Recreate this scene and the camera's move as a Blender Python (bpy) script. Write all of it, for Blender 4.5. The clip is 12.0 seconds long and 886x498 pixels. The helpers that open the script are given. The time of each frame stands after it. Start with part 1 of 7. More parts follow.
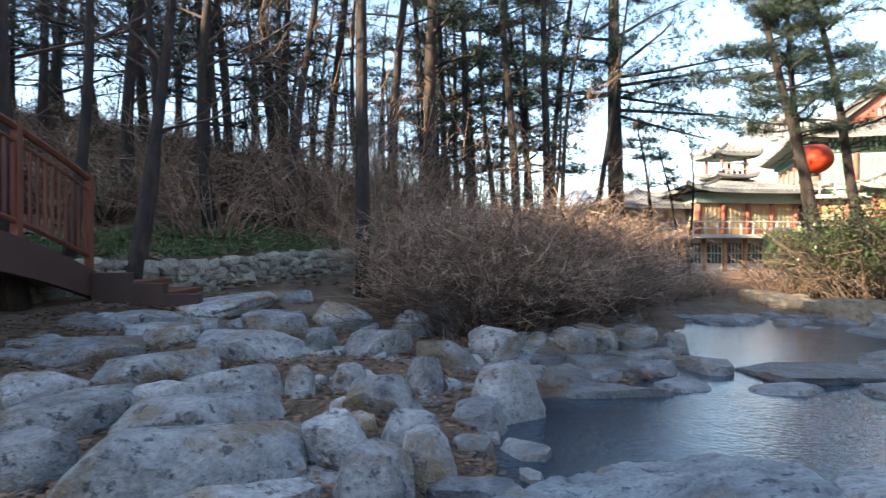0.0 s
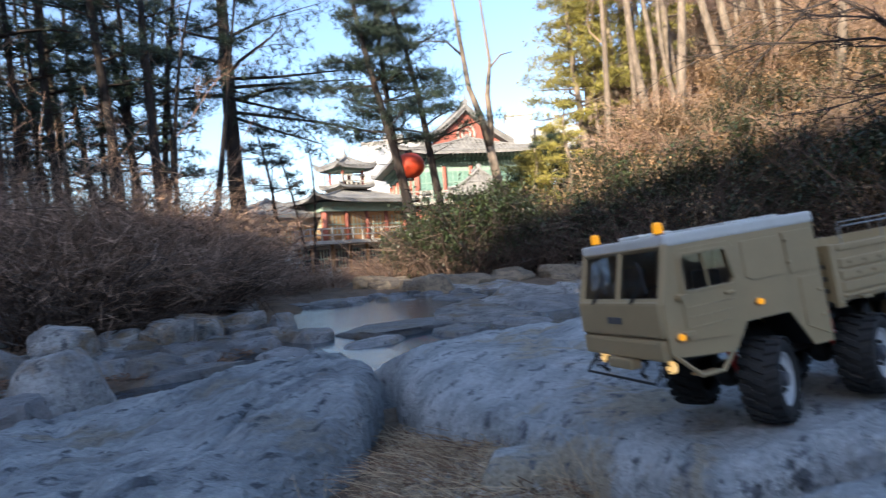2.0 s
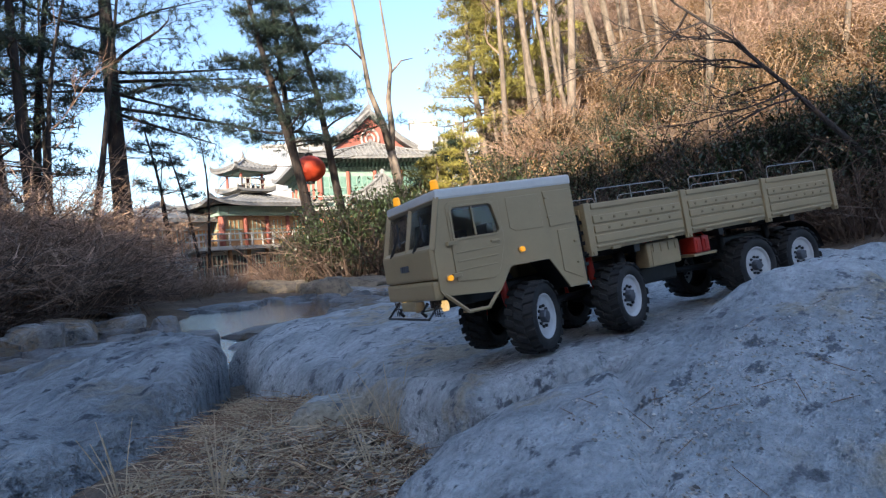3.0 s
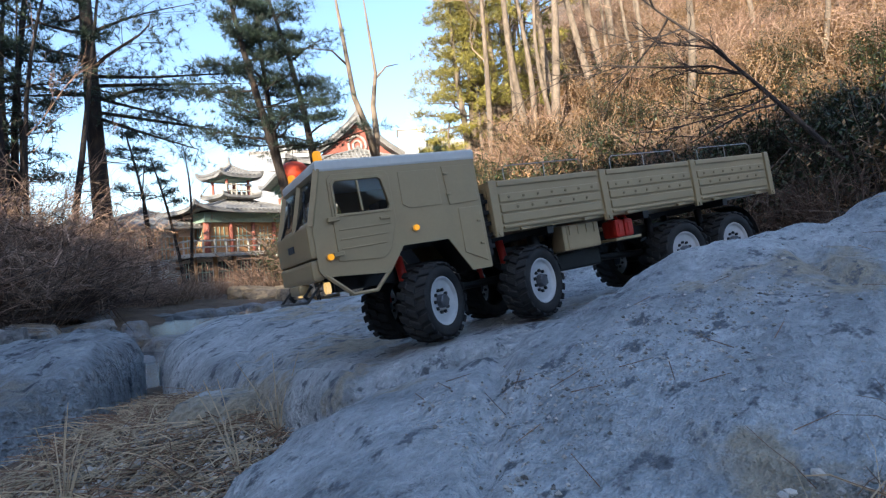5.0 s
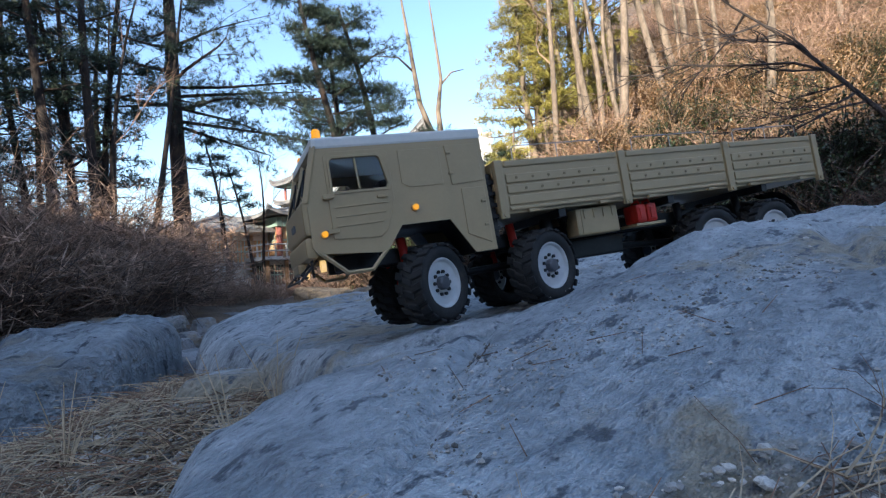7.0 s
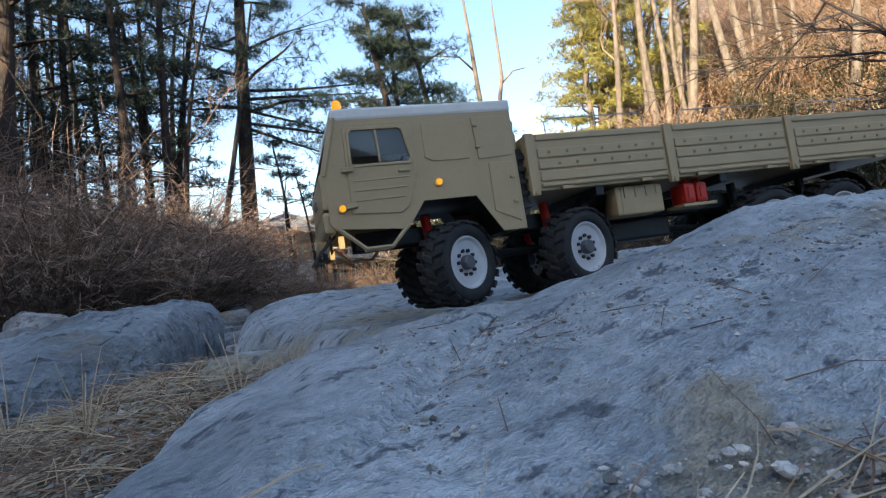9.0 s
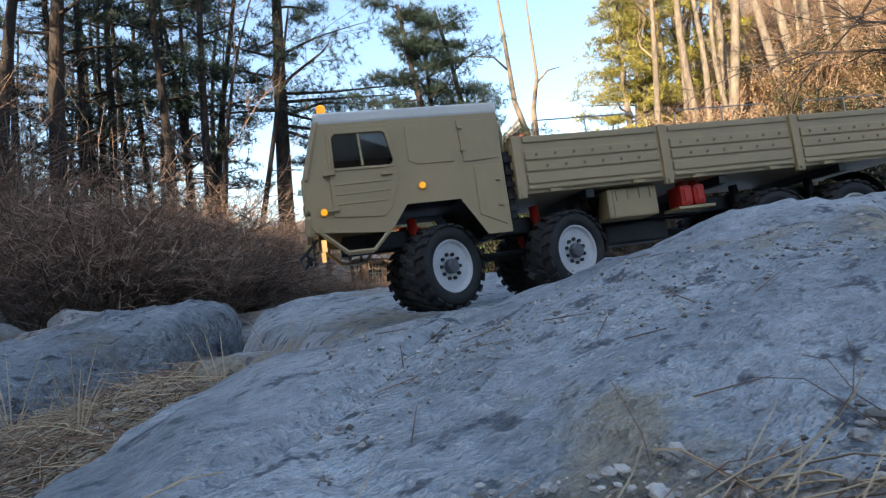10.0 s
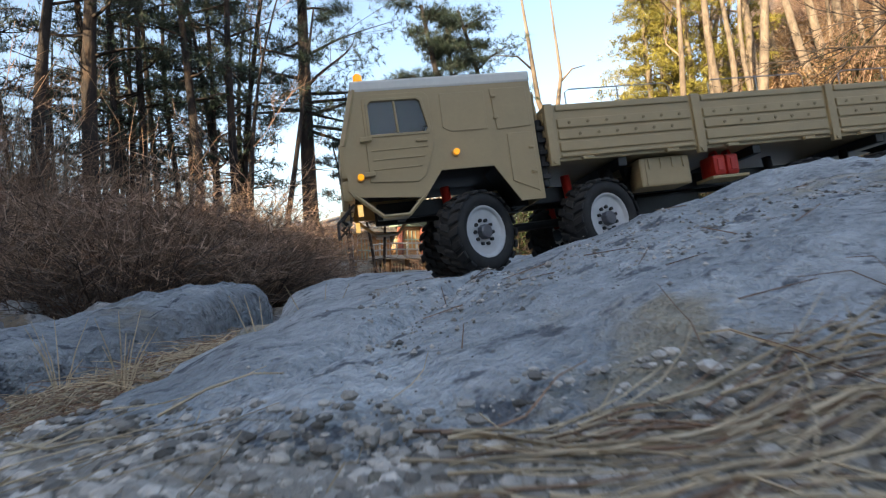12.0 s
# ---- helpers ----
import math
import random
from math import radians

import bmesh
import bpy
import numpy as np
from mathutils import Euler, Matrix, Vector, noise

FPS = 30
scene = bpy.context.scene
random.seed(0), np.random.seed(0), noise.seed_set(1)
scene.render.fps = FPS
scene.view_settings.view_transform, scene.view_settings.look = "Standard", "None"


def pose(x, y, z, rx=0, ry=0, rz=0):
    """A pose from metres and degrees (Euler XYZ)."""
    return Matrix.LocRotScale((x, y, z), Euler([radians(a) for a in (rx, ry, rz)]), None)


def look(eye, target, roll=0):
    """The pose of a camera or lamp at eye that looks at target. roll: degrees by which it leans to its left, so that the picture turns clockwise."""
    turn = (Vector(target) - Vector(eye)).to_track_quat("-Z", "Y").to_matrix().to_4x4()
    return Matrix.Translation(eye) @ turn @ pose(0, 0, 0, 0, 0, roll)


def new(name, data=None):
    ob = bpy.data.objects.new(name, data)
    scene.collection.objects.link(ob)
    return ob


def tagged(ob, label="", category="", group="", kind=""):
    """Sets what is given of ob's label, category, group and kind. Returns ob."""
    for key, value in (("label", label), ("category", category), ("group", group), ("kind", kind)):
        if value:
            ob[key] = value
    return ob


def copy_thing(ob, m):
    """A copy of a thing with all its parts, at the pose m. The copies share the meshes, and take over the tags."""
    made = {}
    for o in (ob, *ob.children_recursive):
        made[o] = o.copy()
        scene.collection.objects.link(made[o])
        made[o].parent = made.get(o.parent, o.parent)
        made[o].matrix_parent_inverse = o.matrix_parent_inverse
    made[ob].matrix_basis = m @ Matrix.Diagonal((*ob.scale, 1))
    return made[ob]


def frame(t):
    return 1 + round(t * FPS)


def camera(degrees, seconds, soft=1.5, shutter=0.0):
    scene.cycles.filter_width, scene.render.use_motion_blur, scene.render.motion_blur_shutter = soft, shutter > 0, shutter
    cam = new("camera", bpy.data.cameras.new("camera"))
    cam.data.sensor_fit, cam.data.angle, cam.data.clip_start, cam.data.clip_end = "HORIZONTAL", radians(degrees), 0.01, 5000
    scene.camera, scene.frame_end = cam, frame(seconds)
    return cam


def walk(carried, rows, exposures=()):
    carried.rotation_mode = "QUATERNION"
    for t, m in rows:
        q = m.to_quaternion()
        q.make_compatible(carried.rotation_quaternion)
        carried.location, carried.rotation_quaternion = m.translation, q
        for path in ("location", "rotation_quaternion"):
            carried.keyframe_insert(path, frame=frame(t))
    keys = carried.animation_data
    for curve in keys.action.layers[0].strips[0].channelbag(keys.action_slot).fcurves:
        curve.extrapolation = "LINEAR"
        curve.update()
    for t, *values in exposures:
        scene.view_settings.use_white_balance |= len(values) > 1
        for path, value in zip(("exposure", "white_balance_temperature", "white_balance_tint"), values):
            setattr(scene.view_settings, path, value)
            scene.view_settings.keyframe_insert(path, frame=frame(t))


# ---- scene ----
cam = camera(73.2, 12.0, soft=1.25, shutter=0.3)
ROWS = [
    (0.0, -0.000, -0.000, 1.150, 90.00, -0.04, -0.01),
    (0.5, 0.084, -0.012, 1.041, 90.22, 0.98, -6.53),
    (1.0, 0.187, 0.050, 0.936, 90.40, 2.24, -14.66),
    (1.5, 0.31, 0.180, 0.852, 90.42, 3.32, -23.72),
    (2.0, 0.41, 0.100, 0.770, 90.22, 4.15, -33.72),
    (2.5, 0.463, -0.009, 0.717, 90.05, 4.43, -40.63),
    (3.0, 0.472, -0.056, 0.687, 90.13, 4.39, -42.76),
    (5.0, 0.614, -0.096, 0.639, 90.73, 4.42, -43.84),
    (5.5, 0.616, -0.123, 0.628, 91.02, 4.12, -42.59),
    (6.0, 0.619, -0.150, 0.619, 91.21, 4.05, -41.27),
    (6.5, 0.659, -0.146, 0.611, 91.45, 3.91, -39.42),
    (7.0, 0.692, -0.135, 0.600, 91.72, 3.70, -37.52),
    (9.0, 0.753, -0.126, 0.570, 92.10, 2.91, -31.73),
    (9.5, 0.778, -0.138, 0.571, 92.22, 2.80, -30.04),
    (10.0, 0.811, -0.155, 0.571, 92.31, 2.62, -28.32),
    (10.5, 0.821, -0.175, 0.548, 92.38, 2.51, -27.31),
    (11.0, 0.843, -0.101, 0.556, 92.43, 2.34, -26.79),
    (11.5, 0.830, -0.087, 0.545, 92.43, 2.25, -26.34),
    (12.0, 0.792, -0.157, 0.527, 92.47, 2.32, -26.18),
]
walk(cam, [(t, pose(*p)) for t, *p in ROWS], [(0.0, 2.1, 6950, 10), (1.0, 1.72, 6550, 11), (2.0, 1.4, 6250, 13), (5.0, 1.4, 6150, 11), (7.0, 1.32, 6000, 11), (9.0, 1.5, 6600, 10), (11.0, 1.54, 7250, 11), (12.0, 1.56, 7700, 12)])

# ---- light ----
SUN_AZ, SUN_EL = radians(-118), radians(19)      # clockwise from +y, height
world = bpy.data.worlds.new("sky")
scene.world = world
world.use_nodes = True
wn = world.node_tree
sky = wn.nodes.new("ShaderNodeTexSky")
sky.sky_type, sky.sun_disc = "NISHITA", False
sky.sun_elevation, sky.sun_rotation = SUN_EL, SUN_AZ
sky.air_density, sky.dust_density, sky.ozone_density = 1.0, 1.1, 2.0
wn.nodes["Background"].inputs["Strength"].default_value = 0.15
wn.links.new(sky.outputs["Color"], wn.nodes["Background"].inputs["Color"])
sun = new("sun", bpy.data.lights.new("sun", "SUN"))
sun.data.energy, sun.data.angle, sun.data.color = 5.0, radians(0.5), (1.0, 0.84, 0.62)
to_sun = Vector((math.sin(SUN_AZ) * math.cos(SUN_EL), math.cos(SUN_AZ) * math.cos(SUN_EL), math.sin(SUN_EL)))
sun.matrix_world = look(to_sun * 60, (0, 0, 0))


# ---- materials ----
def mat(name, a, b=None, scale=8.0, rough=0.8, fine=60.0, bump=0.3, depth=0.01, metal=0.0, c=None, cscale=2.0, random_amount=0.0, island=0.0, stretch=(1, 1, 1), coat=0.0, world_space=False, spots=None, sscale=14.0, sharp=0.15, patch=(0.52, 0.66), grain=0.35):
    """A procedural surface: two tones mixed by coarse noise, a third in patches, fine grain and relief."""
    m = bpy.data.materials.new(name)
    m.use_nodes = True
    nt, L = m.node_tree, m.node_tree.links.new
    bs = nt.nodes["Principled BSDF"]
    bs.inputs["Roughness"].default_value, bs.inputs["Metallic"].default_value = rough, metal
    bs.inputs["Coat Weight"].default_value = coat
    tc = nt.nodes.new("ShaderNodeTexCoord")
    mp = nt.nodes.new("ShaderNodeMapping")
    mp.inputs["Scale"].default_value = stretch
    if world_space:
        geo = nt.nodes.new("ShaderNodeNewGeometry")
        L(geo.outputs["Position"], mp.inputs["Vector"])
    else:
        L(tc.outputs["Object"], mp.inputs["Vector"])

    def tex(s, detail=5.0, r=0.6):
        n = nt.nodes.new("ShaderNodeTexNoise")
        n.inputs["Scale"].default_value, n.inputs["Detail"].default_value, n.inputs["Roughness"].default_value = s, detail, r
        L(mp.outputs["Vector"], n.inputs["Vector"])
        return n.outputs["Fac"]

    def ramp(f, lo, hi):
        r = nt.nodes.new("ShaderNodeMapRange")
        r.inputs["From Min"].default_value, r.inputs["From Max"].default_value = lo, hi
        L(f, r.inputs["Value"])
        return r.outputs["Result"]

    def mix(f, x, y, kind="MIX"):
        n = nt.nodes.new("ShaderNodeMix")
        n.data_type, n.blend_type = "RGBA", kind
        if hasattr(f, "is_linked"):
            L(f, n.inputs[0])
        else:
            n.inputs[0].default_value = f
        for v, k in ((x, 6), (y, 7)):
            if hasattr(v, "is_linked"):
                L(v, n.inputs[k])
            else:
                n.inputs[k].default_value = v
        return n.outputs[2]

    b = b or tuple(v * 0.75 for v in a[:3]) + (1,)
    col = mix(ramp(tex(scale), 0.5 - sharp, 0.5 + sharp), a, b)
    if c:
        col = mix(ramp(tex(cscale, 6.0, 0.65), *patch), col, c)
    if spots:
        col = mix(ramp(tex(sscale, 4.0, 0.7), 0.57, 0.64), col, spots)
    fine_f = tex(fine, 3.0, 0.7)
    col = mix(ramp(fine_f, 0.25, 0.75), mix(grain, col, (0, 0, 0, 1)), col)
    for amount, out in ((random_amount, "ob"), (island, "is")):
        if amount:
            src = nt.nodes.new("ShaderNodeObjectInfo").outputs["Random"] if out == "ob" else nt.nodes.new("ShaderNodeNewGeometry").outputs["Random Per Island"]
            hs = nt.nodes.new("ShaderNodeHueSaturation")
            L(col, hs.inputs["Color"])
            r = ramp(src, 0, 1)
            r.node.inputs["To Min"].default_value, r.node.inputs["To Max"].default_value = 1 - amount, 1 + amount
            L(r, hs.inputs["Value"])
            col = hs.outputs["Color"]
    L(col, bs.inputs["Base Color"])
    if bump:
        h = nt.nodes.new("ShaderNodeMath")
        h.operation = "ADD"
        L(fine_f, h.inputs[0])
        L(tex(scale * 1.7, 4.0), h.inputs[1])
        bp = nt.nodes.new("ShaderNodeBump")
        bp.inputs["Strength"].default_value, bp.inputs["Distance"].default_value = bump, depth
        L(h.outputs[0], bp.inputs["Height"])
        L(bp.outputs["Normal"], bs.inputs["Normal"])
    return m


def glow(name, col, strength, base):
    m = mat(name, base, rough=0.25, bump=0.0)
    bs = m.node_tree.nodes["Principled BSDF"]
    bs.inputs["Emission Color"].default_value, bs.inputs["Emission Strength"].default_value = col, strength
    return m


def glass(name, tint, rough=0.03, ior=1.45, alpha=1.0):
    m = bpy.data.materials.new(name)
    m.use_nodes = True
    bs = m.node_tree.nodes["Principled BSDF"]
    bs.inputs["Base Color"].default_value, bs.inputs["Roughness"].default_value = tint, rough
    bs.inputs["Transmission Weight"].default_value, bs.inputs["IOR"].default_value = 1.0, ior
    return m


SLAB = mat("granite_slab", (0.655, 0.69, 0.70, 1), (0.35, 0.38, 0.395, 1), 7.0, 0.85, 70, 1.0, 0.018, c=(0.48, 0.42, 0.32, 1), cscale=3.4, world_space=True, stretch=(1, 1.5, 1), spots=(0.18, 0.195, 0.215, 1), sscale=24, sharp=0.15, patch=(0.56, 0.63), grain=0.5)
DARKSLAB = mat("blue_grey_slab", (0.51, 0.55, 0.57, 1), (0.22, 0.25, 0.275, 1), 6.0, 0.8, 46, 1.0, 0.03, c=(0.34, 0.315, 0.26, 1), cscale=3.0, world_space=True, stretch=(1, 1.7, 1), spots=(0.10, 0.115, 0.135, 1), sscale=16, sharp=0.16, patch=(0.57, 0.66), grain=0.5)
WETROCK = mat("wet_stream_rock", (0.26, 0.265, 0.275, 1), (0.12, 0.125, 0.135, 1), 5, 0.55, 36, 1.0, 0.025, c=(0.21, 0.165, 0.11, 1), cscale=2.4, random_amount=0.3, spots=(0.08, 0.08, 0.085, 1), sscale=12, world_space=True)
BLOCK = mat("fieldstone", (0.54, 0.535, 0.515, 1), (0.19, 0.19, 0.195, 1), 4.5, 0.85, 34, 1.0, 0.03, c=(0.30, 0.225, 0.15, 1), cscale=2.0, random_amount=0.3, sharp=0.2, patch=(0.52, 0.62), spots=(0.12, 0.12, 0.125, 1), sscale=13, grain=0.5, world_space=True)
WALLSTONE = mat("dry_wall_stone", (0.48, 0.44, 0.36, 1), (0.30, 0.275, 0.22, 1), 4, 0.9, 30, 0.7, 0.03, random_amount=0.3, spots=(0.2, 0.19, 0.16, 1), sscale=8, grain=0.2)
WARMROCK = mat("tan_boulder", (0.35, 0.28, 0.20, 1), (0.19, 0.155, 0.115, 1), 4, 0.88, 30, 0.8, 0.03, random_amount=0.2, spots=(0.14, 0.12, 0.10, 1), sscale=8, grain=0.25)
EARTH = mat("earth_with_litter", (0.25, 0.175, 0.12, 1), (0.14, 0.10, 0.07, 1), 3.0, 0.95, 26, 0.9, 0.05, c=(0.24, 0.17, 0.11, 1), cscale=1.1, world_space=True)
GRIT = mat("grit", (0.52, 0.485, 0.44, 1), (0.33, 0.30, 0.26, 1), 20, 0.95, 160, 0.7, 0.004, island=0.7)
SAND = mat("coarse_sand", (0.42, 0.39, 0.345, 1), (0.26, 0.24, 0.205, 1), 30, 0.95, 320, 0.9, 0.003, c=(0.20, 0.175, 0.15, 1), cscale=14, world_space=True, spots=(0.52, 0.50, 0.46, 1), sscale=150, patch=(0.56, 0.68))
BARK = mat("pine_bark", (0.058, 0.047, 0.042, 1), (0.03, 0.025, 0.024, 1), 9, 0.95, 30, 0.9, 0.03, stretch=(1, 1, 0.35), c=(0.10, 0.068, 0.05, 1), cscale=3)
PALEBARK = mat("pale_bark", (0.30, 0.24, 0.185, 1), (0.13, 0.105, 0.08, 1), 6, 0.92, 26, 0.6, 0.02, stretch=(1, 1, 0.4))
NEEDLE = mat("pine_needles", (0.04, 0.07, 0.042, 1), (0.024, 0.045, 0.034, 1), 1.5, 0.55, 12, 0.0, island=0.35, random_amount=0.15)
# brighter copy of NEEDLE: sunlit yellow put into the colour; also on the hedge
NEEDLE_SUN = mat("sun_yellow_needles", (0.42, 0.36, 0.07, 1), (0.20, 0.20, 0.05, 1), 1.5, 0.6, 12, 0.0, island=0.45, random_amount=0.15)
TWIG = mat("dry_twigs", (0.45, 0.30, 0.22, 1), (0.29, 0.19, 0.14, 1), 3, 0.9, 15, 0.0, island=0.35, random_amount=0.15)
BRUSHTWIG = mat("brown_brush_twigs", (0.46, 0.31, 0.22, 1), (0.25, 0.165, 0.12, 1), 3, 0.9, 15, 0.0, island=0.75, random_amount=0.15)
# darker copy of TWIG: bank shade put into the colour; also on bare trees
DARKTWIG = mat("darkened_twigs", (0.17, 0.115, 0.085, 1), (0.10, 0.07, 0.055, 1), 3, 0.9, 15, 0.0, island=0.35, random_amount=0.2)
PALETWIG = mat("pale_twigs", (0.43, 0.31, 0.215, 1), (0.28, 0.195, 0.135, 1), 3, 0.9, 15, 0.0, island=0.35, random_amount=0.15)
LEAF = mat("evergreen_leaves", (0.06, 0.088, 0.034, 1), (0.032, 0.052, 0.023, 1), 2, 0.45, 14, 0.0, island=0.4, random_amount=0.2)
DRYLEAF = mat("dead_leaves", (0.27, 0.155, 0.09, 1), (0.16, 0.09, 0.055, 1), 3, 0.8, 20, 0.0, island=0.45)
# brighter copy of DRYLEAF, with golden sunlight put into the colour
GOLDLEAF = mat("sun_toned_dry_leaves", (0.44, 0.285, 0.15, 1), (0.29, 0.185, 0.10, 1), 2, 0.8, 15, 0.0, island=0.4)
STRAW = mat("dry_grass", (0.66, 0.53, 0.36, 1), (0.46, 0.34, 0.21, 1), 8, 0.85, 40, 0.0, island=0.35)
NEEDLE_DRY = mat("fallen_pine_needles", (0.34, 0.20, 0.12, 1), (0.21, 0.125, 0.08, 1), 8, 0.8, 40, 0.0, island=0.35)
COVER = mat("ground_cover", (0.17, 0.25, 0.10, 1), (0.10, 0.17, 0.07, 1), 2, 0.7, 14, 0.0, island=0.35)
PAINT = mat("tan_truck_paint", (0.45, 0.335, 0.18, 1), (0.42, 0.31, 0.165, 1), 14, 0.42, 260, 0.06, 0.001, c=(0.39, 0.295, 0.16, 1), cscale=9, grain=0.07)
ROOFWHITE = mat("off_white_roof_paint", (0.80, 0.78, 0.72, 1), (0.70, 0.68, 0.62, 1), 16, 0.4, 200, 0.05, 0.001, grain=0.07)
RUBBER = mat("tyre_rubber", (0.018, 0.018, 0.019, 1), (0.03, 0.03, 0.03, 1), 60, 0.75, 400, 0.2, 0.001, c=(0.035, 0.033, 0.03, 1), cscale=45)
RIM = mat("white_wheel_paint", (0.66, 0.66, 0.66, 1), (0.55, 0.55, 0.55, 1), 40, 0.4, 300, 0.05, 0.0005, grain=0.07)
HUBGREY = mat("grey_hub_metal", (0.16, 0.17, 0.19, 1), None, 40, 0.45, 300, 0.1, 0.0005, metal=0.5, grain=0.07)
BLACK = mat("black_plastic", (0.016, 0.016, 0.017, 1), (0.024, 0.024, 0.024, 1), 40, 0.5, 200, 0.1, 0.0005)
STEEL = mat("bright_steel", (0.55, 0.54, 0.52, 1), None, 60, 0.35, 300, 0.05, 0.0005, metal=0.9)
REDPL = mat("red_plastic", (0.62, 0.035, 0.02, 1), (0.5, 0.025, 0.015, 1), 30, 0.42, 200, 0.05, 0.0005, grain=0.07)
AMBER = glow("lit_amber_lens", (1.0, 0.42, 0.02, 1), 0.3, (0.9, 0.35, 0.02, 1))
LAMPGLOW = glow("warm_headlamp", (1.0, 0.62, 0.2, 1), 0.35, (0.9, 0.8, 0.6, 1))
PANE = glass("clear_window", (0.86, 0.88, 0.88, 1), 0.02, 1.4)
BRASS = mat("dull_brass_bolt", (0.30, 0.22, 0.11, 1), (0.24, 0.17, 0.09, 1), 60, 0.45, 300, 0.05, 0.0005, metal=0.4, grain=0.1)
BRIDGE_STEEL = mat("brown_painted_steel", (0.105, 0.058, 0.046, 1), (0.075, 0.043, 0.036, 1), 3, 0.55, 60, 0.15, 0.003)
RAILWOOD = mat("red_brown_rail_wood", (0.22, 0.07, 0.035, 1), (0.13, 0.045, 0.027, 1), 6, 0.6, 40, 0.3, 0.004, stretch=(1, 1, 0.15))
TILE = mat("grey_roof_tile", (0.30, 0.30, 0.29, 1), (0.20, 0.20, 0.196, 1), 1.2, 0.7, 12, 0.3, 0.03)
GREENPAINT = mat("jade_green_paint", (0.36, 0.50, 0.42, 1), (0.28, 0.42, 0.35, 1), 1.5, 0.7, 14, 0.2, 0.01)
REDPAINT = mat("red_timber_paint", (0.43, 0.14, 0.10, 1), (0.34, 0.11, 0.08, 1), 1.5, 0.7, 14, 0.2, 0.01)
WHITEWALL = mat("white_plaster", (0.75, 0.72, 0.66, 1), (0.64, 0.61, 0.56, 1), 0.8, 0.85, 10, 0.1, 0.01)
OCHRE = mat("ochre_timber", (0.52, 0.30, 0.14, 1), (0.42, 0.23, 0.11, 1), 1.2, 0.75, 12, 0.2, 0.01)
LATTICE = mat("green_shutters", (0.20, 0.36, 0.30, 1), (0.15, 0.29, 0.245, 1), 3, 0.6, 20, 0.1, 0.01)
# far walls and windows: haze is mixed into the base colours
FARWALL = mat("haze_tinted_far_wall", (0.52, 0.53, 0.54, 1), (0.44, 0.45, 0.47, 1), 0.3, 0.9, 3, 0.0)
FARGLASS = mat("haze_tinted_glass", (0.30, 0.33, 0.37, 1), None, 2, 0.3, 20, 0.0)
DARKGLASS = mat("dark_window_glass", (0.05, 0.055, 0.06, 1), None, 2, 0.12, 20, 0.0)
LANTERN = mat("red_lantern_cloth", (0.75, 0.085, 0.025, 1), (0.6, 0.06, 0.02, 1), 2.5, 0.6, 20, 0.1, 0.01)
# the blue of distant haze is painted into this colour
FARHILL = mat("haze_tinted_mountain", (0.30, 0.38, 0.46, 1), (0.25, 0.33, 0.41, 1), 0.004, 1.0, 0.05, 0.0)
STONEPALE = mat("pale_granite", (0.55, 0.52, 0.47, 1), (0.42, 0.40, 0.36, 1), 2, 0.85, 20, 0.2, 0.01)

WATER = bpy.data.materials.new("stream_water")
WATER.use_nodes = True
nt = WATER.node_tree
bs = nt.nodes["Principled BSDF"]
# blue of the reflected sky put into the base; IOR raised to mirror more
bs.inputs["Base Color"].default_value = (0.035, 0.07, 0.105, 1)
bs.inputs["Roughness"].default_value, bs.inputs["IOR"].default_value = 0.02, 2.0
bs.inputs["Transmission Weight"].default_value = 0.4
geo = nt.nodes.new("ShaderNodeNewGeometry")
n1, n2 = nt.nodes.new("ShaderNodeTexNoise"), nt.nodes.new("ShaderNodeTexNoise")
n1.inputs["Scale"].default_value, n2.inputs["Scale"].default_value = 4.0, 22.0
addn, bp = nt.nodes.new("ShaderNodeMath"), nt.nodes.new("ShaderNodeBump")
for n in (n1, n2):
    n.inputs["Detail"].default_value = 3.0
    nt.links.new(geo.outputs["Position"], n.inputs["Vector"])
nt.links.new(n1.outputs["Fac"], addn.inputs[0])
nt.links.new(n2.outputs["Fac"], addn.inputs[1])
nt.links.new(addn.outputs[0], bp.inputs["Height"])
bp.inputs["Strength"].default_value, bp.inputs["Distance"].default_value = 0.5, 0.012
nt.links.new(bp.outputs["Normal"], bs.inputs["Normal"])


# ---- mesh helpers ----
def mesh_of(name, bm, material, smooth=True):
    me = bpy.data.meshes.new(name)
    bm.to_mesh(me)
    bm.free()
    me.materials.append(material)
    if smooth:
        me.polygons.foreach_set("use_smooth", [True] * len(me.polygons))
    return me


def part(name, bm, material, parent=None, label="", smooth=False):
    ob = new(name, mesh_of(name, bm, material, smooth))
    ob.parent = parent
    if label:
        ob["label"] = label
    return ob


def raw(name, verts, faces, material, parent=None, smooth=False):
    me = bpy.data.meshes.new(name)
    me.from_pydata(verts, [], faces)
    me.materials.append(material)
    if smooth:
        me.polygons.foreach_set("use_smooth", [True] * len(me.polygons))
    ob = new(name, me)
    ob.parent = parent
    return ob


def box(bm, x0, x1, y0, y1, z0, z1, bevel=0.0, m=None):
    """A box between two corners, its edges rounded."""
    res = bmesh.ops.create_cube(bm, size=1.0)
    vs = res["verts"]
    mm = Matrix.Translation(((x0 + x1) / 2, (y0 + y1) / 2, (z0 + z1) / 2)) @ Matrix.Diagonal((x1 - x0, y1 - y0, z1 - z0, 1))
    bmesh.ops.transform(bm, matrix=(m @ mm) if m else mm, verts=vs)
    if bevel:
        es = list({e for v in vs for e in v.link_edges})
        bmesh.ops.bevel(bm, geom=es, offset=bevel, segments=2, profile=0.6, affect="EDGES")
    return bm


